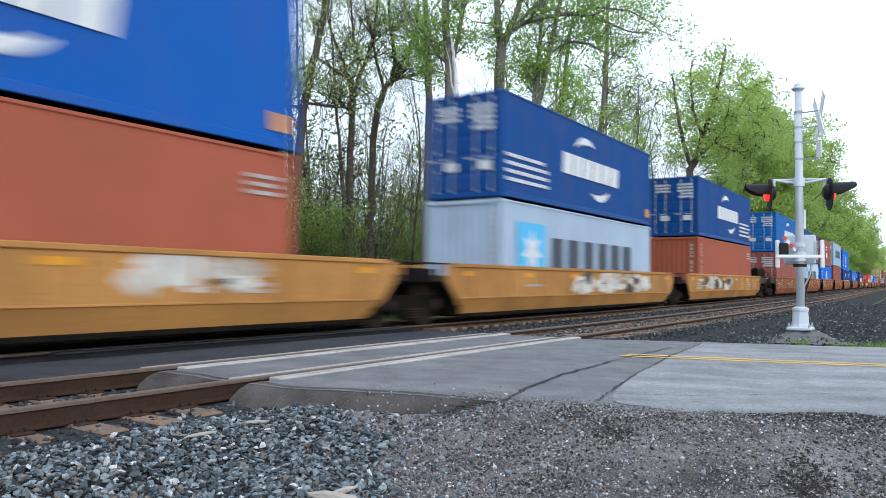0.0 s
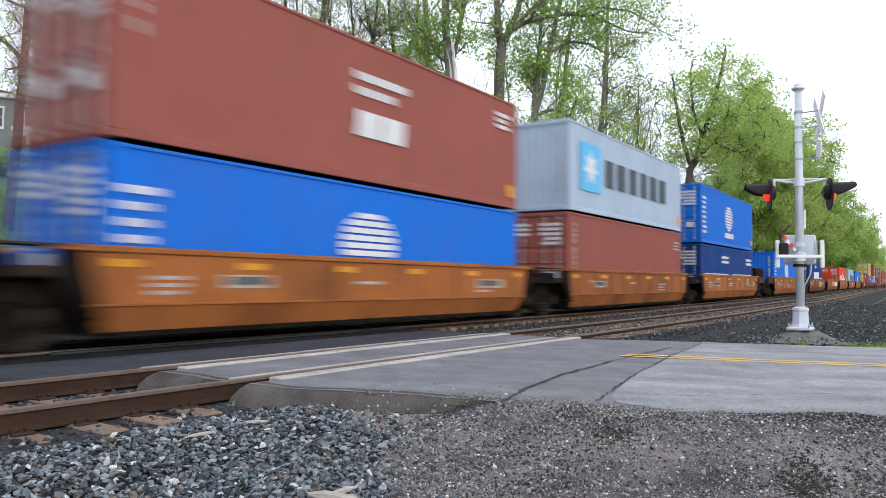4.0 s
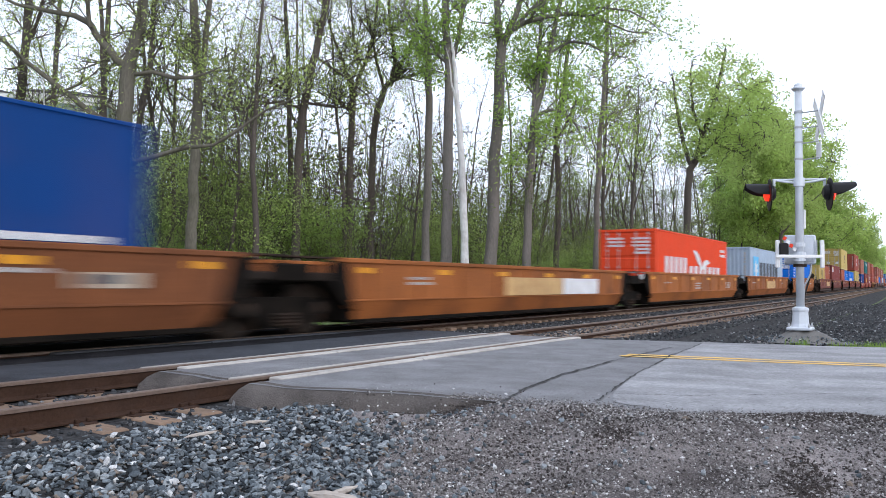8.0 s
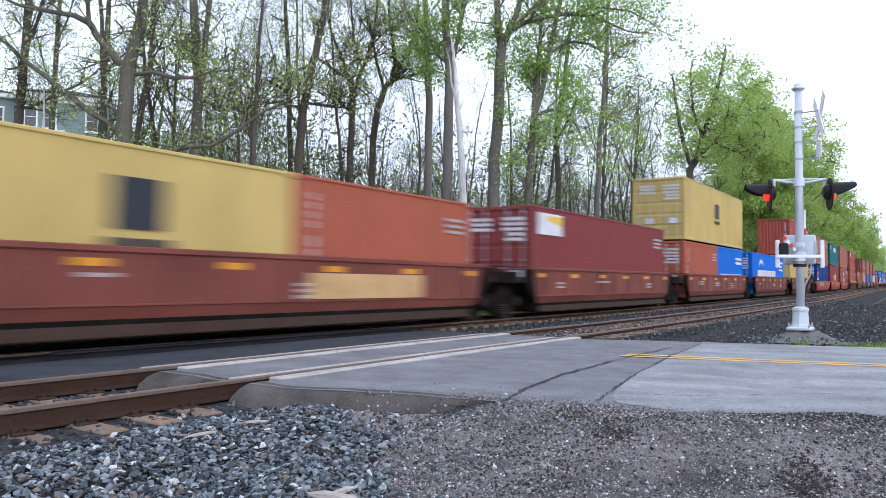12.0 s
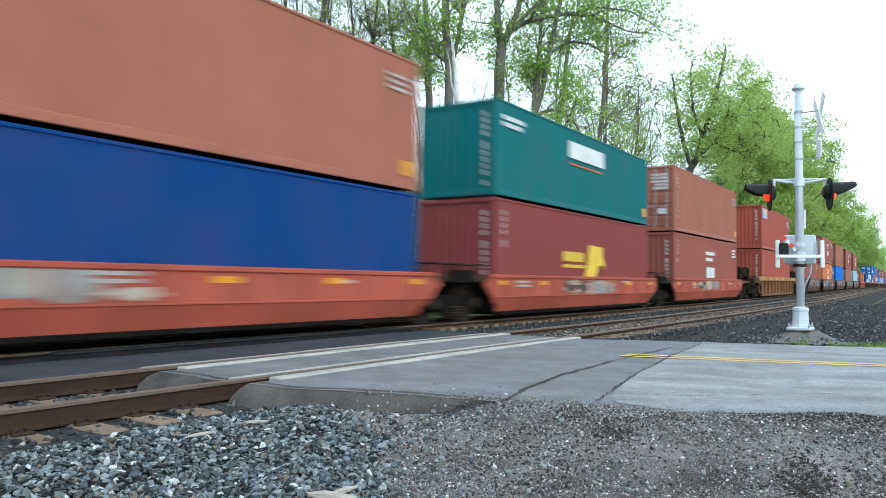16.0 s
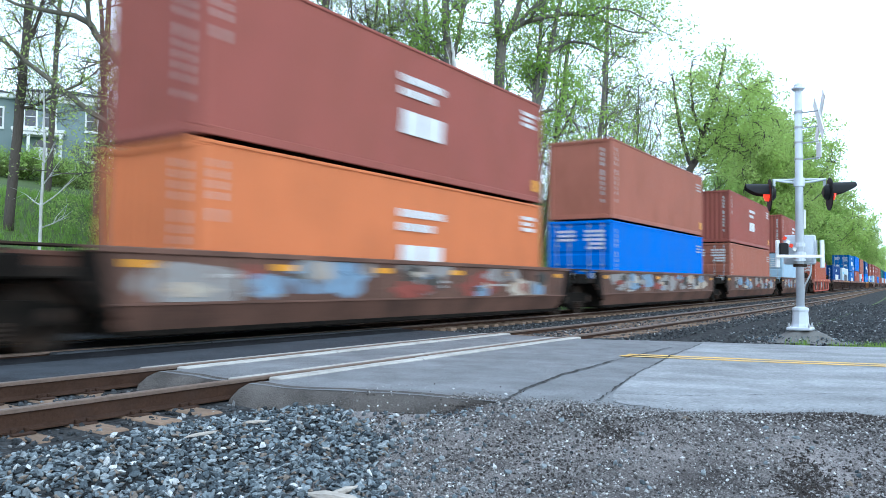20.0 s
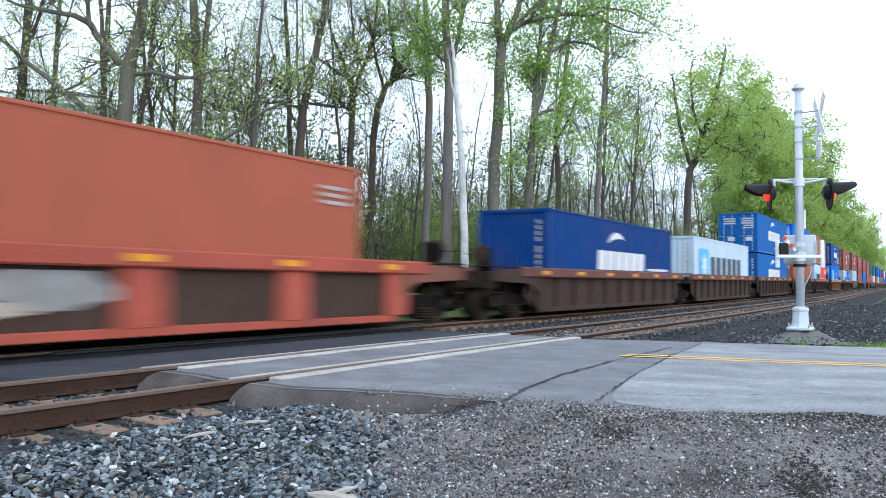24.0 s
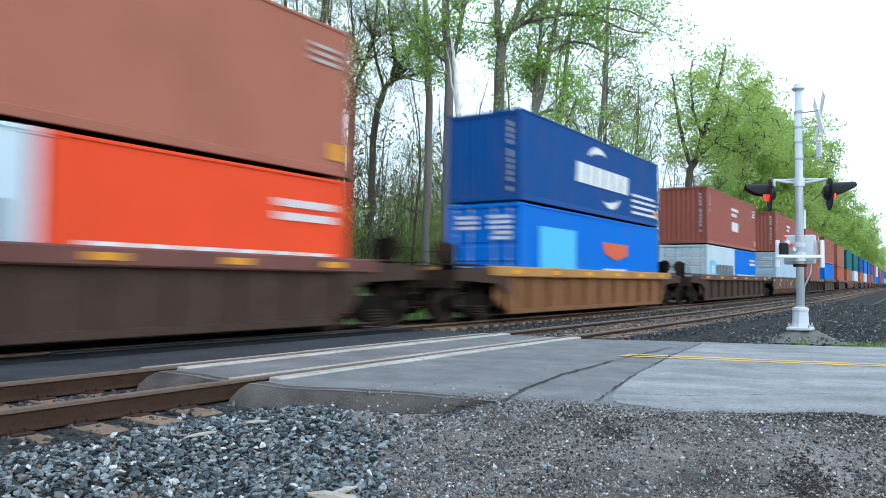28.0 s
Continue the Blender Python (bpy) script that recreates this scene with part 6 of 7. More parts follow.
class Growth:
    """Wood and leaves of one plant."""

    def __init__(self, seed, leaf=0.10, leaf_count=7, spread=0.35, twig=1.0):
        self.rnd = random.Random(seed)
        self.wood, self.leaf_v, self.leaf_f = Mesh(), [], []
        self.leaf, self.leaf_count, self.spread, self.twig = leaf, leaf_count, spread, twig

    def leaves(self, p, n=None, spread=None):
        r = self.rnd
        for _ in range(self.leaf_count if n is None else n):
            s = spread or self.spread
            c = p + Vector((r.gauss(0, s), r.gauss(0, s), r.gauss(0, s * .7)))
            u = Vector((r.gauss(0, 1), r.gauss(0, 1), r.gauss(0, 1))).normalized()
            w = u.orthogonal().normalized()
            w = (w * math.cos(r.random() * 6.28) + u.cross(w) * math.sin(r.random() * 6.28))
            L = self.leaf * r.uniform(.6, 1.35)
            k = len(self.leaf_v)
            self.leaf_v += [tuple(c - u * L), tuple(c + w * L * .42), tuple(c + u * L), tuple(c - w * L * .42)]
            self.leaf_f.append((k, k + 1, k + 2, k + 3))

    def branch(self, p, d, length, radius, depth, droop=0.0, leafy=1.0):
        r = self.rnd
        n = max(3, min(6, int(length / .5)))
        pts, rad = [p], [radius]
        step = length / n
        for i in range(n):
            d = (d + Vector((r.gauss(0, .16), r.gauss(0, .16), r.gauss(0, .13) + (.05 - droop)))).normalized()
            p = p + d * step
            pts.append(p)
            rad.append(max(.004, radius * (1 - .8 * (i + 1) / n)))
        self.wood.tube(pts, rad, 6 if radius > .06 else 4 if radius > .025 else 3, cap=False)
        if depth > 0:
            k = r.choice((3, 4, 5)) if depth > 1 else r.choice((2, 3, 4))
            for j in range(int(k * self.twig + .5)):
                i = r.randint(1, n)
                side = Vector((r.gauss(0, 1), r.gauss(0, 1), r.gauss(.25, .7))).normalized()
                nd = (d * .7 + side * .8).normalized()
                self.branch(pts[i], nd, length * r.uniform(.4, .68), rad[i] * .7 + .003, depth - 1, droop, leafy)
        if depth <= 1 and leafy > 0:
            for q in pts[1:]:
                if r.random() < leafy:
                    self.leaves(q)

    def stem(self, pts, branches=6, depth=2, reach=1.6, leafy=.5, low=0.3):
        """A given stem (a list of (point, radius)) with side branches."""
        r = self.rnd
        # refine the line with a little waver
        P, R = [], []
        for i in range(len(pts) - 1):
            for k in range(3):
                t = k / 3
                q = pts[i][0].lerp(pts[i + 1][0], t)
                if k:
                    q = q + Vector((r.gauss(0, .25), r.gauss(0, .25), 0)) * pts[i][1] * .6
                P.append(q)
                R.append(pts[i][1] + (pts[i + 1][1] - pts[i][1]) * t)
        P.append(pts[-1][0])
        R.append(pts[-1][1])
        self.wood.tube(P, R, 10 if R[0] > .12 else 7, cap=False)
        for j in range(branches):
            t = low + (1 - low) * r.random()
            i = min(len(P) - 2, int(t * (len(P) - 1)))
            d = (P[i + 1] - P[i]).normalized()
            side = Vector((r.gauss(0, 1), r.gauss(0, 1), r.gauss(.3, .5))).normalized()
            self.branch(P[i], (d * .5 + side).normalized(), reach * r.uniform(.5, 1.2), min(R[i] * .55, .05), depth, 0, leafy)
        self.branch(P[-1], (P[-1] - P[-2]).normalized(), reach, R[-1], depth, 0, leafy)

    def finish(self, name, label, category, bark, leaf_mat, group="", at=None):
        t = thing(name, label, category, group, at=at)
        part("trunk", self.wood, bark, t, smooth=True)
        if self.leaf_f:
            m = Mesh()
            m.v, m.f = self.leaf_v, self.leaf_f
            part("crown", m, leaf_mat, t, "sparse young leaves")
        return t


# Trees that stand out, stem by stem.
TREES = [
    ("forked_tree", 14.2, 12.4, M_BARK_MOSSY, [[(0.0, 1.97, 0.272), (0.04, 3.05, 0.254), (0.1, 4.5, 0.235), (0.15, 6.31, 0.235), (0.23, 7.76, 0.235)], [(0.23, 7.76, 0.199), (0.38, 8.66, 0.181), (0.58, 9.93, 0.163), (0.68, 11.38, 0.145), (0.73, 13.01, 0.109), (0.93, 14.64, 0.054)], [(0.17, 7.79, 0.145), (-0.3, 8.3, 0.127), (-0.85, 8.87, 0.109), (-1.22, 9.41, 0.109), (-1.77, 9.69, 0.091), (-2.68, 9.86, 0.072), (-3.77, 10.1, 0.054), (-4.86, 10.6, 0.036)], [(0.35, 7.61, 0.072), (1.01, 7.73, 0.072), (1.7, 7.56, 0.072), (2.24, 7.6, 0.054), (2.73, 7.79, 0.036), (3.14, 8.01, 0.018)], [(0.13, 4.68, 0.091), (0.82, 4.83, 0.091), (1.54, 5.02, 0.072), (2.26, 5.21, 0.072), (3.17, 5.29, 0.054), (3.89, 5.72, 0.054), (4.79, 6.36, 0.036), (5.69, 6.73, 0.027)], [(0.05, 5.62, 0.091), (-0.37, 6.03, 0.091), (-1.01, 6.44, 0.091), (-1.74, 7.01, 0.091), (-2.47, 7.58, 0.072), (-3.02, 7.99, 0.072), (-3.75, 8.69, 0.054), (-4.48, 9.33, 0.036)], [(-1.04, 9.16, 0.072), (-1.12, 9.91, 0.072), (-1.24, 11.0, 0.054), (-1.47, 12.26, 0.036)], [(0.01, 4.32, 0.054), (-0.63, 4.46, 0.036), (-1.26, 4.34, 0.027)], [(0.55, 9.57, 0.072), (0.97, 11.02, 0.054), (1.64, 12.3, 0.036)]]),
    ("slim_tree", 15.3, 21.4, M_BARK_DARK, [[(0.0, 2.61, 0.204), (0.11, 5.1, 0.192), (0.26, 8.04, 0.181), (0.41, 10.31, 0.158), (0.48, 12.12, 0.147), (0.5, 14.38, 0.113), (0.62, 16.64, 0.045)], [(0.44, 10.31, 0.068), (0.63, 11.44, 0.068), (0.75, 13.03, 0.045)], [(0.21, 7.82, 0.068), (0.76, 7.94, 0.045), (1.32, 8.28, 0.034)]]),
    ("slim_tree", 24.7, 36.0, M_BARK_DARK, [[(0.0, 5.58, 0.174), (0.11, 8.36, 0.174), (0.2, 12.87, 0.156), (0.3, 15.99, 0.139), (0.38, 18.77, 0.104), (0.36, 22.93, 0.052)], [(0.2, 12.87, 0.069), (-0.33, 13.9, 0.052), (-0.88, 15.98, 0.035)], [(0.27, 15.64, 0.069), (0.85, 17.04, 0.052), (1.34, 19.12, 0.035)]]),
    ("slim_tree", 17.4, 12.8, M_BARK_MOSSY, [[(0.0, 2.32, 0.204), (0.03, 3.14, 0.194), (0.09, 5.37, 0.183), (0.13, 7.41, 0.173), (-0.0, 9.85, 0.163), (-0.18, 11.48, 0.143), (-0.29, 13.51, 0.102), (-0.39, 15.55, 0.041)], [(0.09, 6.8, 0.082), (0.3, 8.63, 0.102), (0.44, 10.26, 0.102), (0.59, 11.89, 0.082), (0.72, 14.34, 0.041)], [(0.1, 7.61, 0.061), (0.9, 7.22, 0.041), (1.2, 8.03, 0.031)], [(-0.14, 11.07, 0.061), (-0.67, 11.68, 0.041), (-1.09, 12.89, 0.031)]]),
    ("slim_tree", 19.8, 20.0, M_BARK_DARK, [[(0.0, 2.83, 0.149), (0.08, 5.07, 0.149), (0.15, 7.31, 0.125), (0.66, 10.55, 0.125), (0.73, 13.29, 0.1), (0.75, 16.03, 0.075)], [(0.66, 10.55, 0.05), (1.22, 11.56, 0.037), (1.84, 12.56, 0.025)]]),
    ("slim_tree", 20.7, 24.2, M_BARK_DARK, [[(0.0, 2.98, 0.163), (0.07, 6.24, 0.163), (0.15, 8.96, 0.136), (0.23, 11.4, 0.136), (0.31, 14.39, 0.109), (0.33, 17.37, 0.054)], [(0.15, 8.96, 0.054), (0.66, 9.78, 0.041), (0.95, 10.59, 0.027)]]),
    ("slim_tree", 24.6, 14.7, M_BARK_DARK, [[(0.0, 2.97, 0.205), (0.06, 6.82, 0.205), (0.27, 9.13, 0.18), (0.58, 10.93, 0.18), (0.92, 12.47, 0.154), (1.26, 14.01, 0.128), (1.59, 16.83, 0.077)], [(0.58, 10.93, 0.077), (-0.26, 10.53, 0.064), (-1.15, 9.93, 0.051), (-2.17, 8.84, 0.038), (-2.93, 7.94, 0.026)], [(0.75, 11.57, 0.077), (1.01, 13.75, 0.077), (0.83, 15.8, 0.051)], [(0.14, 8.87, 0.077), (-0.63, 9.07, 0.051), (-1.78, 8.85, 0.038)], [(0.39, 9.13, 0.064), (1.68, 8.99, 0.051), (2.19, 9.1, 0.026)], [(0.68, 11.31, 0.077), (1.92, 10.43, 0.051), (2.75, 9.72, 0.038)]]),
    ("slim_tree", 27.2, 17.9, M_BARK_DARK, [[(0.0, 3.2, 0.143), (0.11, 6.64, 0.143), (-0.02, 10.08, 0.129), (-0.23, 13.51, 0.115), (-0.37, 15.8, 0.086), (-0.51, 18.67, 0.057)], [(-0.02, 10.08, 0.057), (-0.67, 11.79, 0.043), (-1.03, 13.22, 0.029)]]),
    ("slim_tree", 27.4, 14.0, M_BARK_DARK, [[(0.0, 3.12, 0.163), (0.01, 7.46, 0.163), (0.09, 9.63, 0.163), (0.14, 10.18, 0.163)], [(0.14, 10.18, 0.109), (0.51, 11.27, 0.095), (0.77, 12.08, 0.082), (1.08, 13.44, 0.068), (1.22, 15.62, 0.054)], [(0.09, 10.04, 0.109), (-0.25, 10.99, 0.082), (-0.59, 12.07, 0.082), (-1.01, 13.15, 0.054), (-1.43, 14.5, 0.041)], [(0.04, 9.09, 0.082), (-0.56, 9.84, 0.054), (-1.38, 10.21, 0.041)], [(0.51, 11.32, 0.054), (0.08, 12.89, 0.054), (-0.07, 14.52, 0.041)]]),
    ("slim_tree", 31.1, 15.7, M_BARK_DARK, [[(0.0, 3.37, 0.181), (0.09, 8.49, 0.181), (0.32, 10.31, 0.181), (0.73, 11.52, 0.151), (1.08, 11.82, 0.151)], [(1.08, 11.82, 0.121), (1.25, 13.03, 0.091), (0.93, 14.84, 0.075), (0.84, 17.25, 0.06)], [(0.97, 11.52, 0.106), (1.85, 13.34, 0.091), (2.3, 14.25, 0.075), (2.43, 15.45, 0.06)], [(0.67, 11.21, 0.091), (0.2, 13.02, 0.075), (-0.13, 14.82, 0.06)], [(1.09, 11.76, 0.06), (1.72, 12.01, 0.06), (2.47, 11.78, 0.03)]]),
    ("slim_tree", 30.3, 11.5, M_BARK, [[(0.0, 2.94, 0.195), (0.08, 5.73, 0.195), (0.1, 9.36, 0.181), (0.04, 11.87, 0.168), (-0.12, 13.82, 0.14), (-0.26, 16.05, 0.112), (-0.51, 19.11, 0.056)], [(0.04, 11.87, 0.084), (-0.58, 12.97, 0.07), (-1.02, 14.36, 0.056)]]),
    ("tall_tree", 28.4, 9.0, M_BARK, [[(0.0, 2.54, 0.244), (-0.01, 5.35, 0.231), (0.02, 8.17, 0.218), (0.02, 10.48, 0.205), (-0.11, 12.27, 0.18), (-0.18, 13.81, 0.167), (-0.31, 16.37, 0.128), (-0.49, 19.45, 0.051)], [(0.02, 10.48, 0.103), (0.31, 11.77, 0.103), (0.6, 13.31, 0.103), (0.83, 15.36, 0.077), (1.01, 17.93, 0.038)], [(-0.04, 10.99, 0.077), (-0.61, 11.63, 0.064), (-1.0, 12.26, 0.051)]]),
    ("dead_tree", 28.0, 7.8, M_BARK_PALE, [[(0.0, 2.5, 0.174), (-0.07, 4.24, 0.162), (-0.14, 5.98, 0.149), (-0.26, 7.72, 0.137), (-0.43, 9.46, 0.112), (-0.57, 10.95, 0.075), (-0.65, 11.7, 0.037)], [(-0.34, 8.84, 0.062), (-0.63, 9.71, 0.045), (-0.74, 10.7, 0.025)]]),
    ("tall_tree", 31.2, 8.3, M_BARK, [[(0.0, 2.38, 0.299), (0.08, 5.09, 0.285), (0.21, 7.81, 0.272), (0.35, 10.52, 0.258), (0.43, 12.42, 0.245)], [(0.43, 12.42, 0.177), (0.26, 13.78, 0.163), (0.13, 15.41, 0.136), (-0.12, 17.85, 0.109), (-0.25, 20.56, 0.054)], [(0.49, 12.48, 0.163), (0.86, 13.24, 0.136), (1.56, 13.63, 0.122), (2.51, 13.86, 0.109), (3.59, 14.03, 0.095), (4.82, 13.83, 0.082), (5.91, 13.35, 0.054)], [(0.54, 12.64, 0.136), (1.15, 14.06, 0.136), (1.54, 15.69, 0.109), (1.78, 18.41, 0.054)], [(0.75, 13.11, 0.095), (2.36, 14.89, 0.082), (4.25, 15.72, 0.068), (6.15, 16.02, 0.041)], [(3.59, 14.03, 0.068), (5.08, 14.51, 0.054), (6.71, 14.39, 0.041), (7.81, 13.86, 0.027)]]),
    ("tall_tree", 32.2, 6.9, M_BARK, [[(0.0, 2.4, 0.204), (0.11, 5.11, 0.19), (0.19, 7.55, 0.19), (0.36, 9.19, 0.177)], [(0.36, 9.19, 0.149), (0.73, 10.55, 0.136), (1.03, 12.18, 0.122), (1.37, 13.81, 0.109), (1.76, 15.44, 0.082), (2.05, 18.43, 0.041)], [(0.39, 9.19, 0.109), (0.53, 11.36, 0.109), (0.64, 13.53, 0.095), (0.83, 15.7, 0.068)], [(0.47, 9.11, 0.095), (1.01, 9.36, 0.082), (1.69, 9.2, 0.068), (2.24, 8.61, 0.054), (2.44, 8.12, 0.027)], [(1.03, 12.18, 0.068), (2.06, 12.84, 0.068), (3.01, 12.8, 0.054), (3.97, 12.35, 0.033)]]),
    ("slim_tree", 39.7, 6.4, M_BARK, [[(0.0, 2.99, 0.158), (0.06, 6.16, 0.158), (0.16, 8.69, 0.143), (0.44, 11.86, 0.127), (0.6, 15.03, 0.111), (0.69, 18.2, 0.079)], [(0.15, 9.32, 0.079), (0.71, 10.44, 0.063), (1.66, 10.13, 0.038)], [(0.52, 13.44, 0.063), (1.3, 14.4, 0.048), (2.09, 14.73, 0.032)]]),
    ("slim_tree", 40.3, 9.1, M_BARK_DARK, [[(0.0, 3.06, 0.166), (0.13, 6.71, 0.166), (-0.07, 9.36, 0.149), (0.39, 12.68, 0.133), (0.69, 15.67, 0.1)], [(-0.04, 9.36, 0.083), (0.58, 10.53, 0.066), (1.07, 11.7, 0.043)]]),
    ("leafy_tree", 75.9, 11.5, M_BARK_DARK, [[(0.0, 4.09, 0.368), (0.16, 10.31, 0.34), (0.36, 12.58, 0.34), (0.92, 13.43, 0.311)], [(0.92, 13.43, 0.226), (1.62, 15.98, 0.226), (2.56, 18.82, 0.198), (3.26, 21.66, 0.17), (3.63, 23.64, 0.113)], [(0.58, 12.86, 0.226), (-0.24, 15.4, 0.198), (-0.66, 18.22, 0.17), (-0.98, 21.04, 0.113)], [(1.14, 13.83, 0.198), (2.76, 15.43, 0.17), (4.72, 17.43, 0.141), (6.11, 19.99, 0.113)], [(1.62, 15.98, 0.141), (0.74, 18.8, 0.141), (0.59, 22.19, 0.113)], [(2.76, 15.43, 0.141), (5.32, 14.33, 0.113), (7.3, 14.91, 0.085)]]),]
TREE_LOOK = {
    # branches a stem, depth, reach, leafiness, leaf size, leaves a tuft
    "forked_tree": (5, 3, 1.4, .16, .06, 4, "large grey forked tree with long bare limbs"),
    "slim_tree": (12, 3, 1.7, .09, .065, 5, "slim dark tree with bare branching twigs"),
    "tall_tree": (8, 3, 2.0, .26, .095, 5, "tall grey tree with fresh green leaves"),
    "dead_tree": (2, 1, .7, 0, .05, 0, "bleached bare dead tree trunk"),
    "leafy_tree": (7, 2, 1.8, 0, .15, 8, "broad leafy green tree beside the railway"),
}


def leafy_crown(g, centre, radii, clumps, leaves, size=.16, spread=.48):
    """Clumps of leaves on twigs, filling an uneven crown with gaps; each twig grows from the nearest limb."""
    r = g.rnd
    limbs = [Vector(v) for v in g.wood.v[::5]]
    limbs = [v for v in limbs if v.z > centre.z - radii[2] * 1.15] or limbs
    g.leaf = size
    made = 0
    while made < clumps:
        d = Vector((r.gauss(0, 1), r.gauss(0, 1), r.gauss(0, 1))).normalized()
        k = r.random() ** .42 * (1 + .30 * noise.noise(d * 1.7 + centre))
        q = centre + RIGHT * d.x * k * radii[0] + TOWARD * d.y * k * radii[1] + Vector((0, 0, d.z * k * radii[2]))
        if noise.noise(q * .42) < -.22:
            continue
        made += 1
        near = min(limbs, key=lambda v: (v - q).length_squared)
        mid = near.lerp(q, .55) + Vector((r.gauss(0, .25), r.gauss(0, .25), .2))
        g.wood.tube([near, mid, q], [.05, .035, .012], 4, cap=False)
        if made % 3 == 0:
            limbs.append(mid)
        g.leaves(q, int(leaves * r.uniform(.6, 1.3)), spread * r.uniform(.7, 1.25))


for i, (name, x, y, bark, stems) in enumerate(TREES):
    nb, depth, reach, leafy, leaf, count, label = TREE_LOOK[name]
    g = Growth(40 + i, leaf, count, .32 if name != "leafy_tree" else .95)
    base = Vector((x, y, 0))
    gz = ground_height(x, y)
    for j, st in enumerate(stems):
        depth_off = 0.0
        pts = []
        side = g.rnd.uniform(-.5, .5) if j else 0
        for k, (a, h, r) in enumerate(st):
            depth_off = side * (k / max(1, len(st) - 1)) * 1.6
            pts.append((base + RIGHT * a + TOWARD * depth_off + Vector((0, 0, h)), r))
        if j == 0:
            first = pts[0]
            pts.insert(0, (Vector((first[0].x, first[0].y, gz - .3)), first[1] * 1.35))
        g.stem(pts, nb if j or name == "leafy_tree" else max(2, nb // 2), depth, reach * (.75 if j == 0 else 1), leafy, .45 if j == 0 else .15)
    if name == "leafy_tree":
        leafy_crown(g, base + RIGHT * 3.8 + Vector((0, 0, 17.9)), (6.4, 5.2, 6.9), 430, 50)
    g.finish(name, label, "tree", bark, {"leafy_tree": M_LEAF_BRIGHT, "tall_tree": M_LEAF}.get(name, M_LEAF_PALE), "trees beside the railway")


# Fuller trees farther along the line and a few in fresh leaf on the near slope.
def full_tree(seed, x, y, crown, radii, clumps, leaves, size, spread, mat, trunk=.26, label="broad leafy green tree beside the railway"):
    g = Growth(seed, size, 0, spread)
    gz = ground_height(x, y)
    foot, top = Vector((x, y, gz - .3)), Vector(crown)
    fork = foot.lerp(top, .45)
    g.stem([(foot, trunk * 1.3), (foot.lerp(fork, .5) + Vector((.1, -.1, 0)), trunk), (fork, trunk * .85), (top, trunk * .45), (top + Vector((.3, 0, radii[2] * .7)), trunk * .12)], 5, 2, 1.6, 0, .35)
    for k in range(7):
        a = 2 * math.pi * k / 7 + g.rnd.uniform(-.3, .3)
        e = top + RIGHT * (radii[0] * .75 * math.cos(a)) + TOWARD * (radii[1] * .75 * math.sin(a)) + Vector((0, 0, radii[2] * g.rnd.uniform(-.5, .5)))
        g.stem([(fork.lerp(top, .1 * k), trunk * .45), (fork.lerp(e, .55) + Vector((0, 0, .6)), trunk * .32), (e, trunk * .1)], 3, 1, 1.2, 0, .3)
    leafy_crown(g, top, radii, clumps, leaves, size, spread)
    g.finish("leafy_tree", label, "tree", M_BARK_DARK, mat, "trees beside the railway")


full_tree(321, 106.5, 9.0, (109.5, 6.6, 17.5), (6.2, 5.5, 7.2), 260, 50, .21, .6, M_LEAF_BRIGHT)
full_tree(322, 136.0, 9.5, (139.0, 7.4, 14.5), (7.0, 6.0, 6.4), 220, 46, .25, .7, M_LEAF_BRIGHT)
full_tree(323, 172.0, 11.0, (175.0, 9.0, 13.0), (8.5, 7.0, 7.0), 200, 44, .32, .9, M_LEAF_BRIGHT)
full_tree(327, 58.7, 11.5, (58.9, 10.6, 14.2), (2.7, 2.5, 5.6), 110, 28, .105, .38, M_LEAF, .15, "slender tree in fresh green leaf beside the railway")
full_tree(328, 48.2, 9.6, (48.0, 9.0, 14.0), (2.2, 2.2, 4.4), 56, 24, .095, .34, M_LEAF, .13, "slender tree in fresh green leaf beside the railway")
full_tree(325, 22.4, 20.8, (22.2, 20.4, 11.6), (2.8, 2.4, 3.1), 70, 34, .055, .30, M_LEAF, .10, "slim tree in fresh yellow-green leaf on the slope")
full_tree(326, 27.5, 21.0, (27.3, 20.8, 12.0), (2.2, 2.2, 3.4), 50, 32, .055, .32, M_LEAF, .09, "slim tree in fresh yellow-green leaf on the slope")


# Woodland behind: a few grown patterns, repeated with turns and sizes of their own.
def wild_tree(seed, height, bark, leaf_mat, leafy, leaf=.055, count=4, reach=.15, label="slender woodland tree with thin bare twigs and buds"):
    g = Growth(seed, leaf, count, .34 if reach < .2 else .6)
    r = g.rnd
    p, d = Vector((0, 0, -.3)), Vector((r.gauss(0, .05), r.gauss(0, .05), 1)).normalized()
    pts = []
    n = 7
    for i in range(n + 1):
        pts.append((p.copy(), (.05 + height * .0045) * (1 - .85 * i / n)))
        d = (d + Vector((r.gauss(0, .07), r.gauss(0, .07), .1))).normalized()
        p = p + d * height / n
    g.stem(pts, 14 if reach < .2 else 14, 3, height * reach, leafy, .3)
    return g.finish("woodland_tree", label, "tree", bark, leaf_mat, "woodland trees")


def shrub(seed, height, leaf_mat, label, leaf=.05, count=13, stems=7):
    g = Growth(seed, leaf, count, .26)
    r = g.rnd
    for i in range(stems):
        d = Vector((r.gauss(0, .45), r.gauss(0, .45), 1)).normalized()
        g.branch(Vector((r.gauss(0, .25), r.gauss(0, .25), -.2)), d, height * r.uniform(.6, 1.05), .022, 2, 0, .9)
    return g.finish("shrub", label, "shrub", M_BARK_DARK, leaf_mat, "undergrowth shrubs")


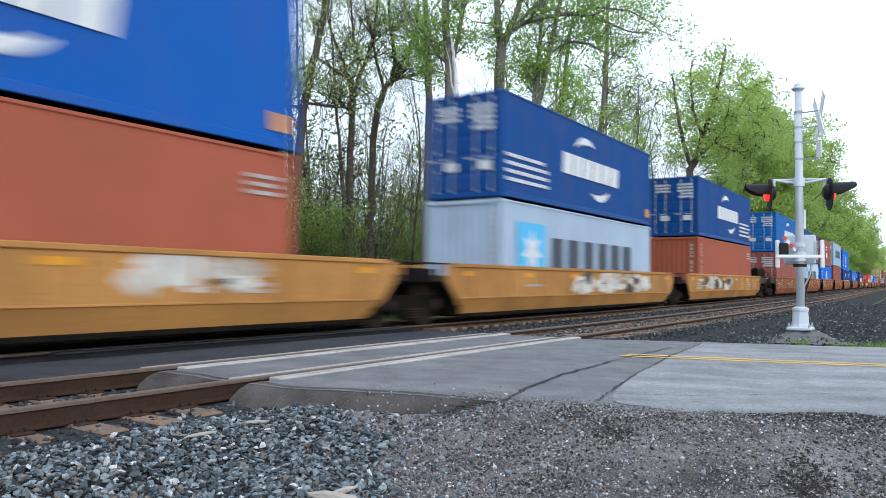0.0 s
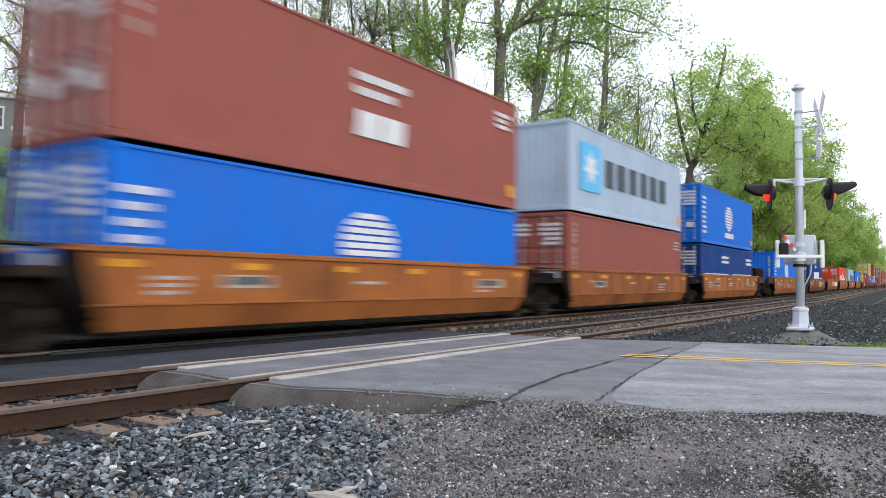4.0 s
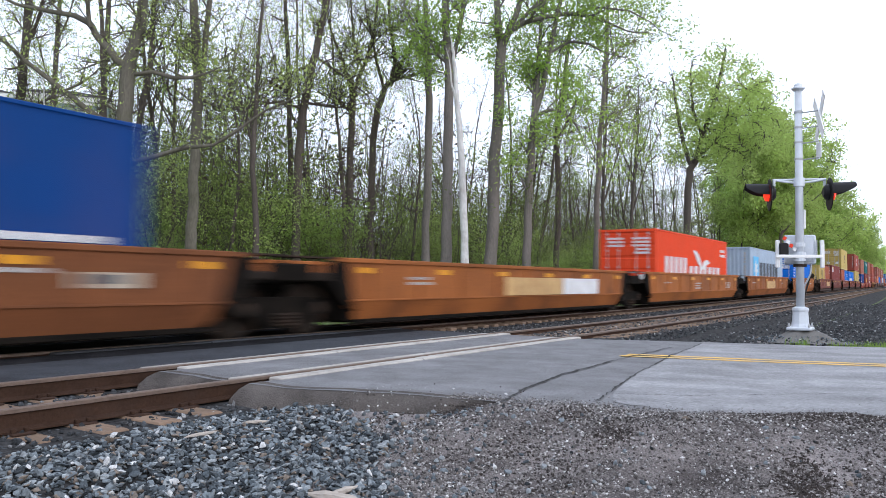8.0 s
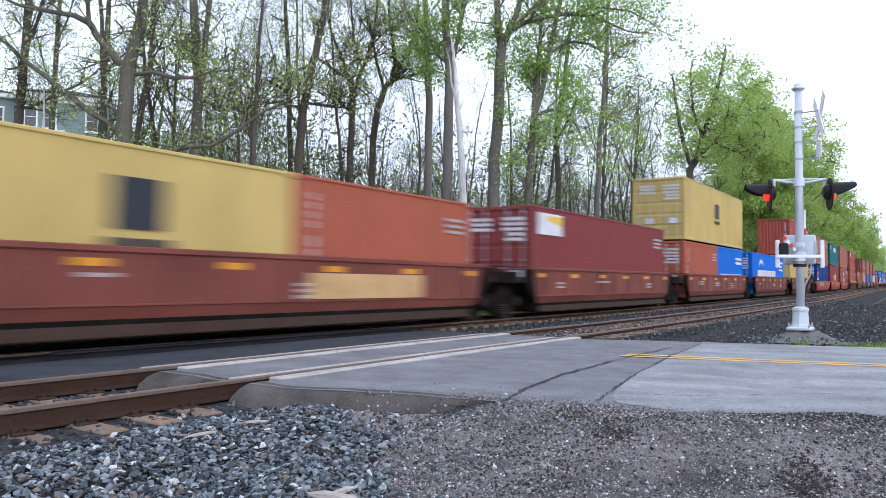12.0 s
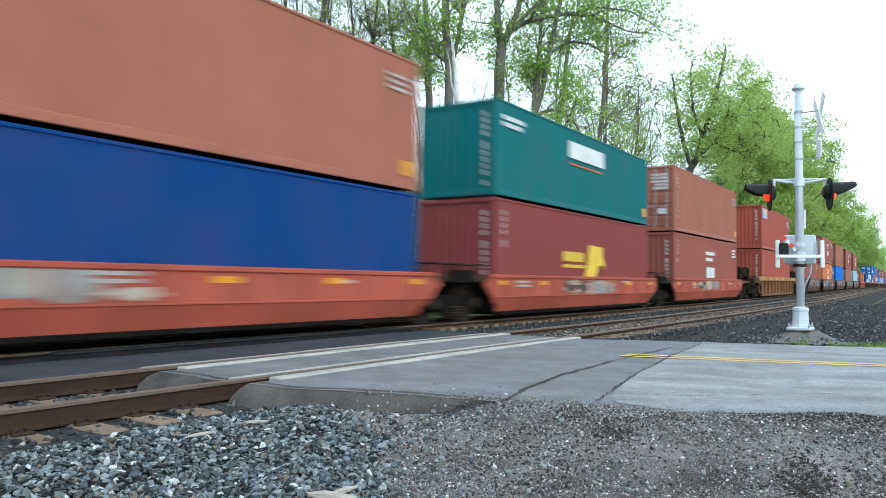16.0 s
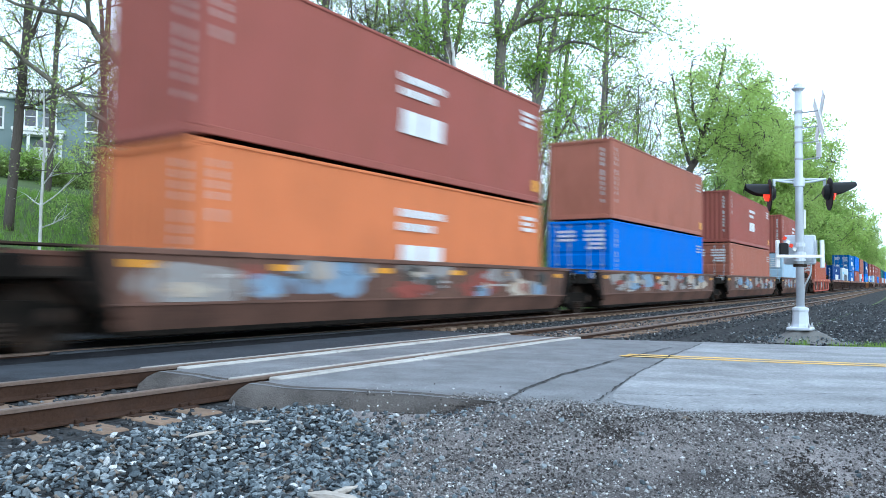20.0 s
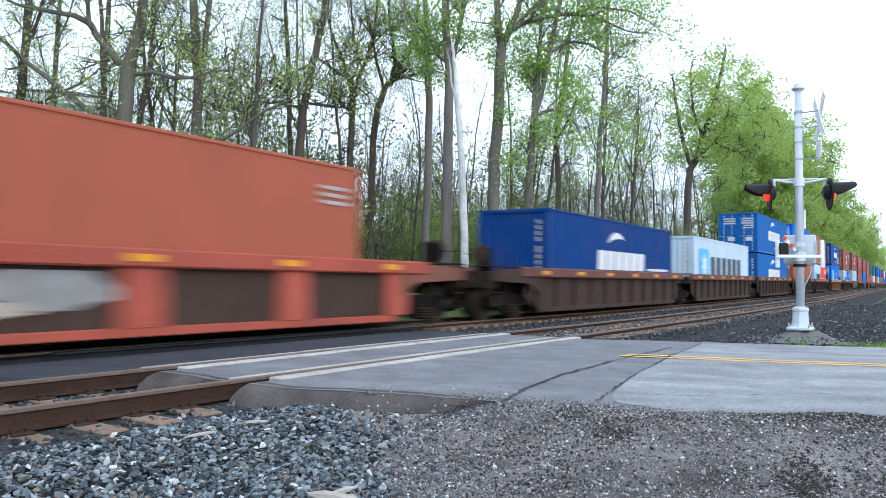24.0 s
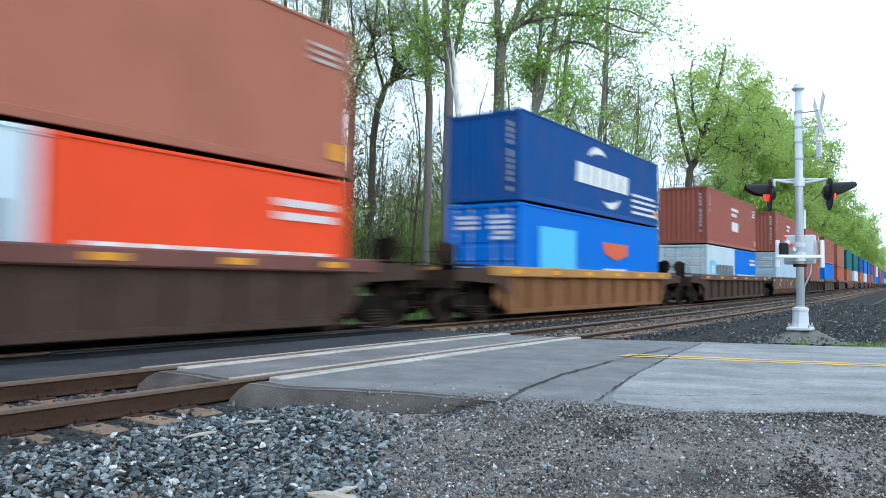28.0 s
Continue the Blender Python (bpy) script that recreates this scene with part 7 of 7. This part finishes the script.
patterns = [wild_tree(200 + i, h, b, l, f) for i, (h, b, l, f) in enumerate((
    (16, M_BARK_DARK, M_LEAF_PALE, .03), (14, M_BARK_DARK, M_LEAF, .10), (17, M_BARK_DARK, M_LEAF, .05), (13, M_BARK_DARK, M_LEAF_PALE, .02), (15, M_BARK_DARK, M_LEAF, .20), (11, M_BARK_DARK, M_LEAF, .05)))]
lush = [wild_tree(220 + i, h, M_BARK_DARK, l, .75, .22, 9, .24, "broad leafy green tree along the railway") for i, (h, l) in enumerate(((19, M_LEAF_BRIGHT), (17, M_LEAF), (20, M_LEAF_PALE)))]
bushes = [shrub(240 + i, h, l, w) for i, (h, l, w) in enumerate((
    (3.2, M_LEAF, "loose green shrub in young leaf"), (4.2, M_LEAF_PALE, "tall airy shrub in pale young leaf"), (2.4, M_LEAF_DARK, "low dense green shrub"), (5.0, M_LEAF_DARK, "tall shrub with thin stems and green leaf")))]
rnd = random.Random(77)


def scatter(kinds, places, low, high):
    """Copies of grown patterns on the land; the patterns themselves take the first places."""
    for i, (x, y) in enumerate(places):
        s = rnd.uniform(low, high)
        m = pose(x, y, ground_height(x, y) - .05, rnd.uniform(-3, 3), rnd.uniform(-3, 3), rnd.uniform(0, 360)) @ Matrix.Diagonal((s, s, s * rnd.uniform(.9, 1.1), 1))
        if i < len(kinds):
            kinds[i].matrix_basis = m
        else:
            copy_from = kinds[i % len(kinds)]
            c = copy_thing(copy_from, Matrix.Identity(4))
            c.matrix_basis = m


places = []
def clear_view(x, y):
    """Keeps the open strip of lawn below the house free."""
    across = (x * 0.5534 - (y + 9.7) * 0.8329) / (x * 0.8329 + (y + 9.7) * 0.5534)
    return across > -0.46


def open_sky(x, y):
    """A gap between the tall trees beside the dead one, filled by low growth alone."""
    across = (x * 0.5534 - (y + 9.7) * 0.8329) / (x * 0.8329 + (y + 9.7) * 0.5534)
    return 0.02 < across < 0.075


while len(places) < 62:
    x = 14 + 110 * rnd.random() ** 1.1
    y = 12 + 30 * rnd.random() ** 1.2 + bend(x)
    if clear_view(x, y) and not open_sky(x, y):
        places.append((x, y))
for i in range(84):
    x = 42 + 60 * rnd.random()
    y = 11 + 26 * rnd.random() + bend(x)
    if clear_view(x, y) and not open_sky(x, y):
        places.append((x, y))
scatter(patterns, places, .75, 1.15)
places = []
for i in range(64):
    x = 98 + 320 * rnd.random() ** 1.35
    if i > 44:
        x = 380 + 520 * rnd.random()
    y = 7.5 + rnd.uniform(0, 10 if x > 175 else 2.5) + bend(x)
    places.append((x, y))
scatter(lush, places, .75, 1.15)
places = []
while len(places) < 140:
    x = 10 + 110 * rnd.random() ** 1.15
    y = 8.2 + 15 * rnd.random() ** 1.1 + bend(x) + (5 if x < 30 else 0)
    if clear_view(x, y):
        places.append((x, y))
scatter(bushes, places, .7, 1.2)
# Bushes under the house and a pale bare sapling.
places = [(26 + 12 * rnd.random(), 44 + 8 * rnd.random()) for i in range(14)]
hill_bushes = [shrub(260, 2.2, M_LEAF_DARK, "dense dark green bush on the slope", .10, 12, 9), shrub(261, 2.6, M_LEAF, "dense green bush on the slope", .10, 12, 9)]
scatter(hill_bushes, places, .55, .85)


# A thicket of bare saplings fills the depth of the wood.
def thicket():
    r = random.Random(501)
    m = Mesh()
    n = 0
    while n < 2600:
        x = 22 + 110 * r.random() if n < 1900 else 48 + 60 * r.random()
        y = 14 + 34 * r.random() + bend(x)
        if not clear_view(x, y):
            continue
        n += 1
        z, h = ground_height(x, y), r.uniform(3, 11)
        p, d = Vector((x, y, z - .2)), Vector((r.gauss(0, .1), r.gauss(0, .1), 1))
        pts, rad = [p], [r.uniform(.025, .06)]
        for i in range(5):
            d = (d + Vector((r.gauss(0, .12), r.gauss(0, .12), .15))).normalized()
            p = p + d * h / 5
            pts.append(p)
            rad.append(rad[0] * (1 - .17 * (i + 1)))
        m.tube(pts, rad, 3, cap=False)
        for k in range(9):
            i = r.randint(1, 5)
            q = pts[i]
            e = Vector((r.gauss(0, 1), r.gauss(0, 1), r.uniform(.2, 1.4))).normalized()
            ln = r.uniform(.5, 1.7)
            mid = q + e * ln * .5 + Vector((r.gauss(0, .1), r.gauss(0, .1), .05))
            m.tube([q, mid, q + e * ln + Vector((0, 0, .15))], [rad[i] * .5, rad[i] * .35, .005], 3, cap=False)
            for _ in range(2):
                e2 = (e + Vector((r.gauss(0, .7), r.gauss(0, .7), r.gauss(.2, .5)))).normalized()
                m.tube([mid, mid + e2 * ln * .5], [.009, .004], 3, cap=False)
    tagged(new("thicket", m.data("thicket", M_BARK_DARK)), "thicket of thin bare saplings behind the tracks", "thicket", kind="stuff")


def far_woods():
    """Depth of the wood: countless small leaves in loose clumps between the stems."""
    r = random.Random(611)
    rng = np.random.default_rng(612)
    centres = []
    while len(centres) < 4200:
        x = 20 + 130 * r.random() ** 1.1
        y = 13 + 42 * r.random() + bend(x)
        if not clear_view(x, y):
            continue
        z = ground_height(x, y)
        centres.append((x, y, z + max(2.6, (11.0 if x < 52 else 14.0) - .7 * z) * r.random() ** 1.7))
    C = np.repeat(np.array(centres), 32, 0)
    n = len(C)
    C = C + rng.normal(size=(n, 3)) * np.array([.75, .75, .5])
    U = rng.normal(size=(n, 3))
    U /= np.linalg.norm(U, axis=1, keepdims=True)
    W = np.cross(U, rng.normal(size=(n, 3)))
    W /= np.linalg.norm(W, axis=1, keepdims=True)
    L = rng.uniform(.06, .17, (n, 1))
    V = np.stack([C - U * L, C + W * L * .45, C + U * L, C - W * L * .45], 1).reshape(-1, 3)
    me = bpy.data.meshes.new("far_woods")
    me.from_pydata(V.tolist(), [], np.arange(4 * n).reshape(-1, 4).tolist())
    me.materials.append(M_LEAF_DARK)
    me.materials.append(M_LITTER)
    me.polygons.foreach_set("material_index", np.repeat(rng.random(len(centres)) < .16, 32).astype(np.int32))
    tagged(new("far_woods", me), "dense green spring undergrowth filling the wood", "undergrowth", kind="stuff")


thicket()
far_woods()
g = Growth(300, .06, 2, .2)
bx, by = 13.1, 14.9
bz = ground_height(bx, by)
g.stem([(Vector((bx, by, bz - .2)), .055), (Vector((bx, by, bz + 2)), .05), (Vector((bx + .05, by, bz + 4)), .04), (Vector((bx - .05, by, bz + 6)), .015)], 9, 1, 1.3, .15, .25)
g.finish("sapling", "pale bare sapling at the wood's edge", "tree", M_BARK_PALE, M_LEAF_PALE)

# Grass tufts by the road and on the bank.
def grass(name, places, height, label):
    r = random.Random(9)
    v, f = [], []
    for x, y in places:
        z = surface(x, y)
        for i in range(9):
            a, ln = r.uniform(0, 6.28), height * r.uniform(.5, 1.2)
            bx, by = x + r.gauss(0, .05), y + r.gauss(0, .05)
            dx, dy, w = math.cos(a) * ln * .4, math.sin(a) * ln * .4, .006 + .01 * height
            k = len(v)
            v += [(bx - w * math.sin(a), by + w * math.cos(a), z - .01), (bx + w * math.sin(a), by - w * math.cos(a), z - .01),
                  (bx + dx * .5 + w * .6 * math.sin(a), by + dy * .5 - w * .6 * math.cos(a), z + ln * .7), (bx + dx * .5 - w * .6 * math.sin(a), by + dy * .5 + w * .6 * math.cos(a), z + ln * .7), (bx + dx, by + dy, z + ln)]
            f += [(k, k + 1, k + 2, k + 3), (k + 3, k + 2, k + 4)]
    m = Mesh()
    m.v, m.f = v, f
    tagged(new(name, m.data(name, M_BLADE)), label, "grass", kind="stuff")


grass("roadside_grass", [(15.9 + rnd.uniform(-.25, .7), -8.75 + rnd.gauss(0, .35)) for i in range(60)] + [(16.3 + rnd.gauss(0, .12), -7.35 + rnd.gauss(0, .1)) for i in range(6)] + [(18.5 + rnd.gauss(0, 1.2), -9.2 + rnd.gauss(0, .5)) for i in range(60)], .16, "green grass tufts beside the road")
grass("bank_grass", [(8 + rnd.random() * 60, 6.2 + rnd.random() * 9) for i in range(2600)] + [(14 + rnd.random() * 14, 16 + 16 * rnd.random()) for i in range(2200)], .34, "fresh green grass on the wooded bank")


# ---- what moves ----
def motions():
    """The train runs past at a steady pace along its line, its wheels turning."""
    times = [float(t) for t in range(29)]
    for ob, s, z in TRAIN:
        rows = []
        for t in times:
            x = s - SPEED * t
            rows.append((t, pose(x, FAR_Y + bend(x), z + rise(x), 0, pitch(x), heading(x))))
        walk(ob, rows)
    # The wheels roll without slipping: just under a quarter turn from key to key.
    step = SPEED / 30 / 0.4826
    turns = [(i / 30, math.degrees(-step * i)) for i in range(int(SECONDS * 30) + 1)]
    first = None
    for ob, x, z in SPINNERS:
        ob.matrix_parent_inverse = Matrix.Translation((x, 0, z))
        if first is None:
            first = ob
            walk(ob, [(t, pose(0, 0, 0, 0, a, 0)) for t, a in turns])
        else:
            # every wheelset rolls alike and shares the first one's keys
            ob.location = (0, 0, 0)
            ob.rotation_mode = "QUATERNION"
            keys = ob.animation_data_create()
            keys.action = first.animation_data.action
            keys.action_slot = first.animation_data.action_slot


motions()
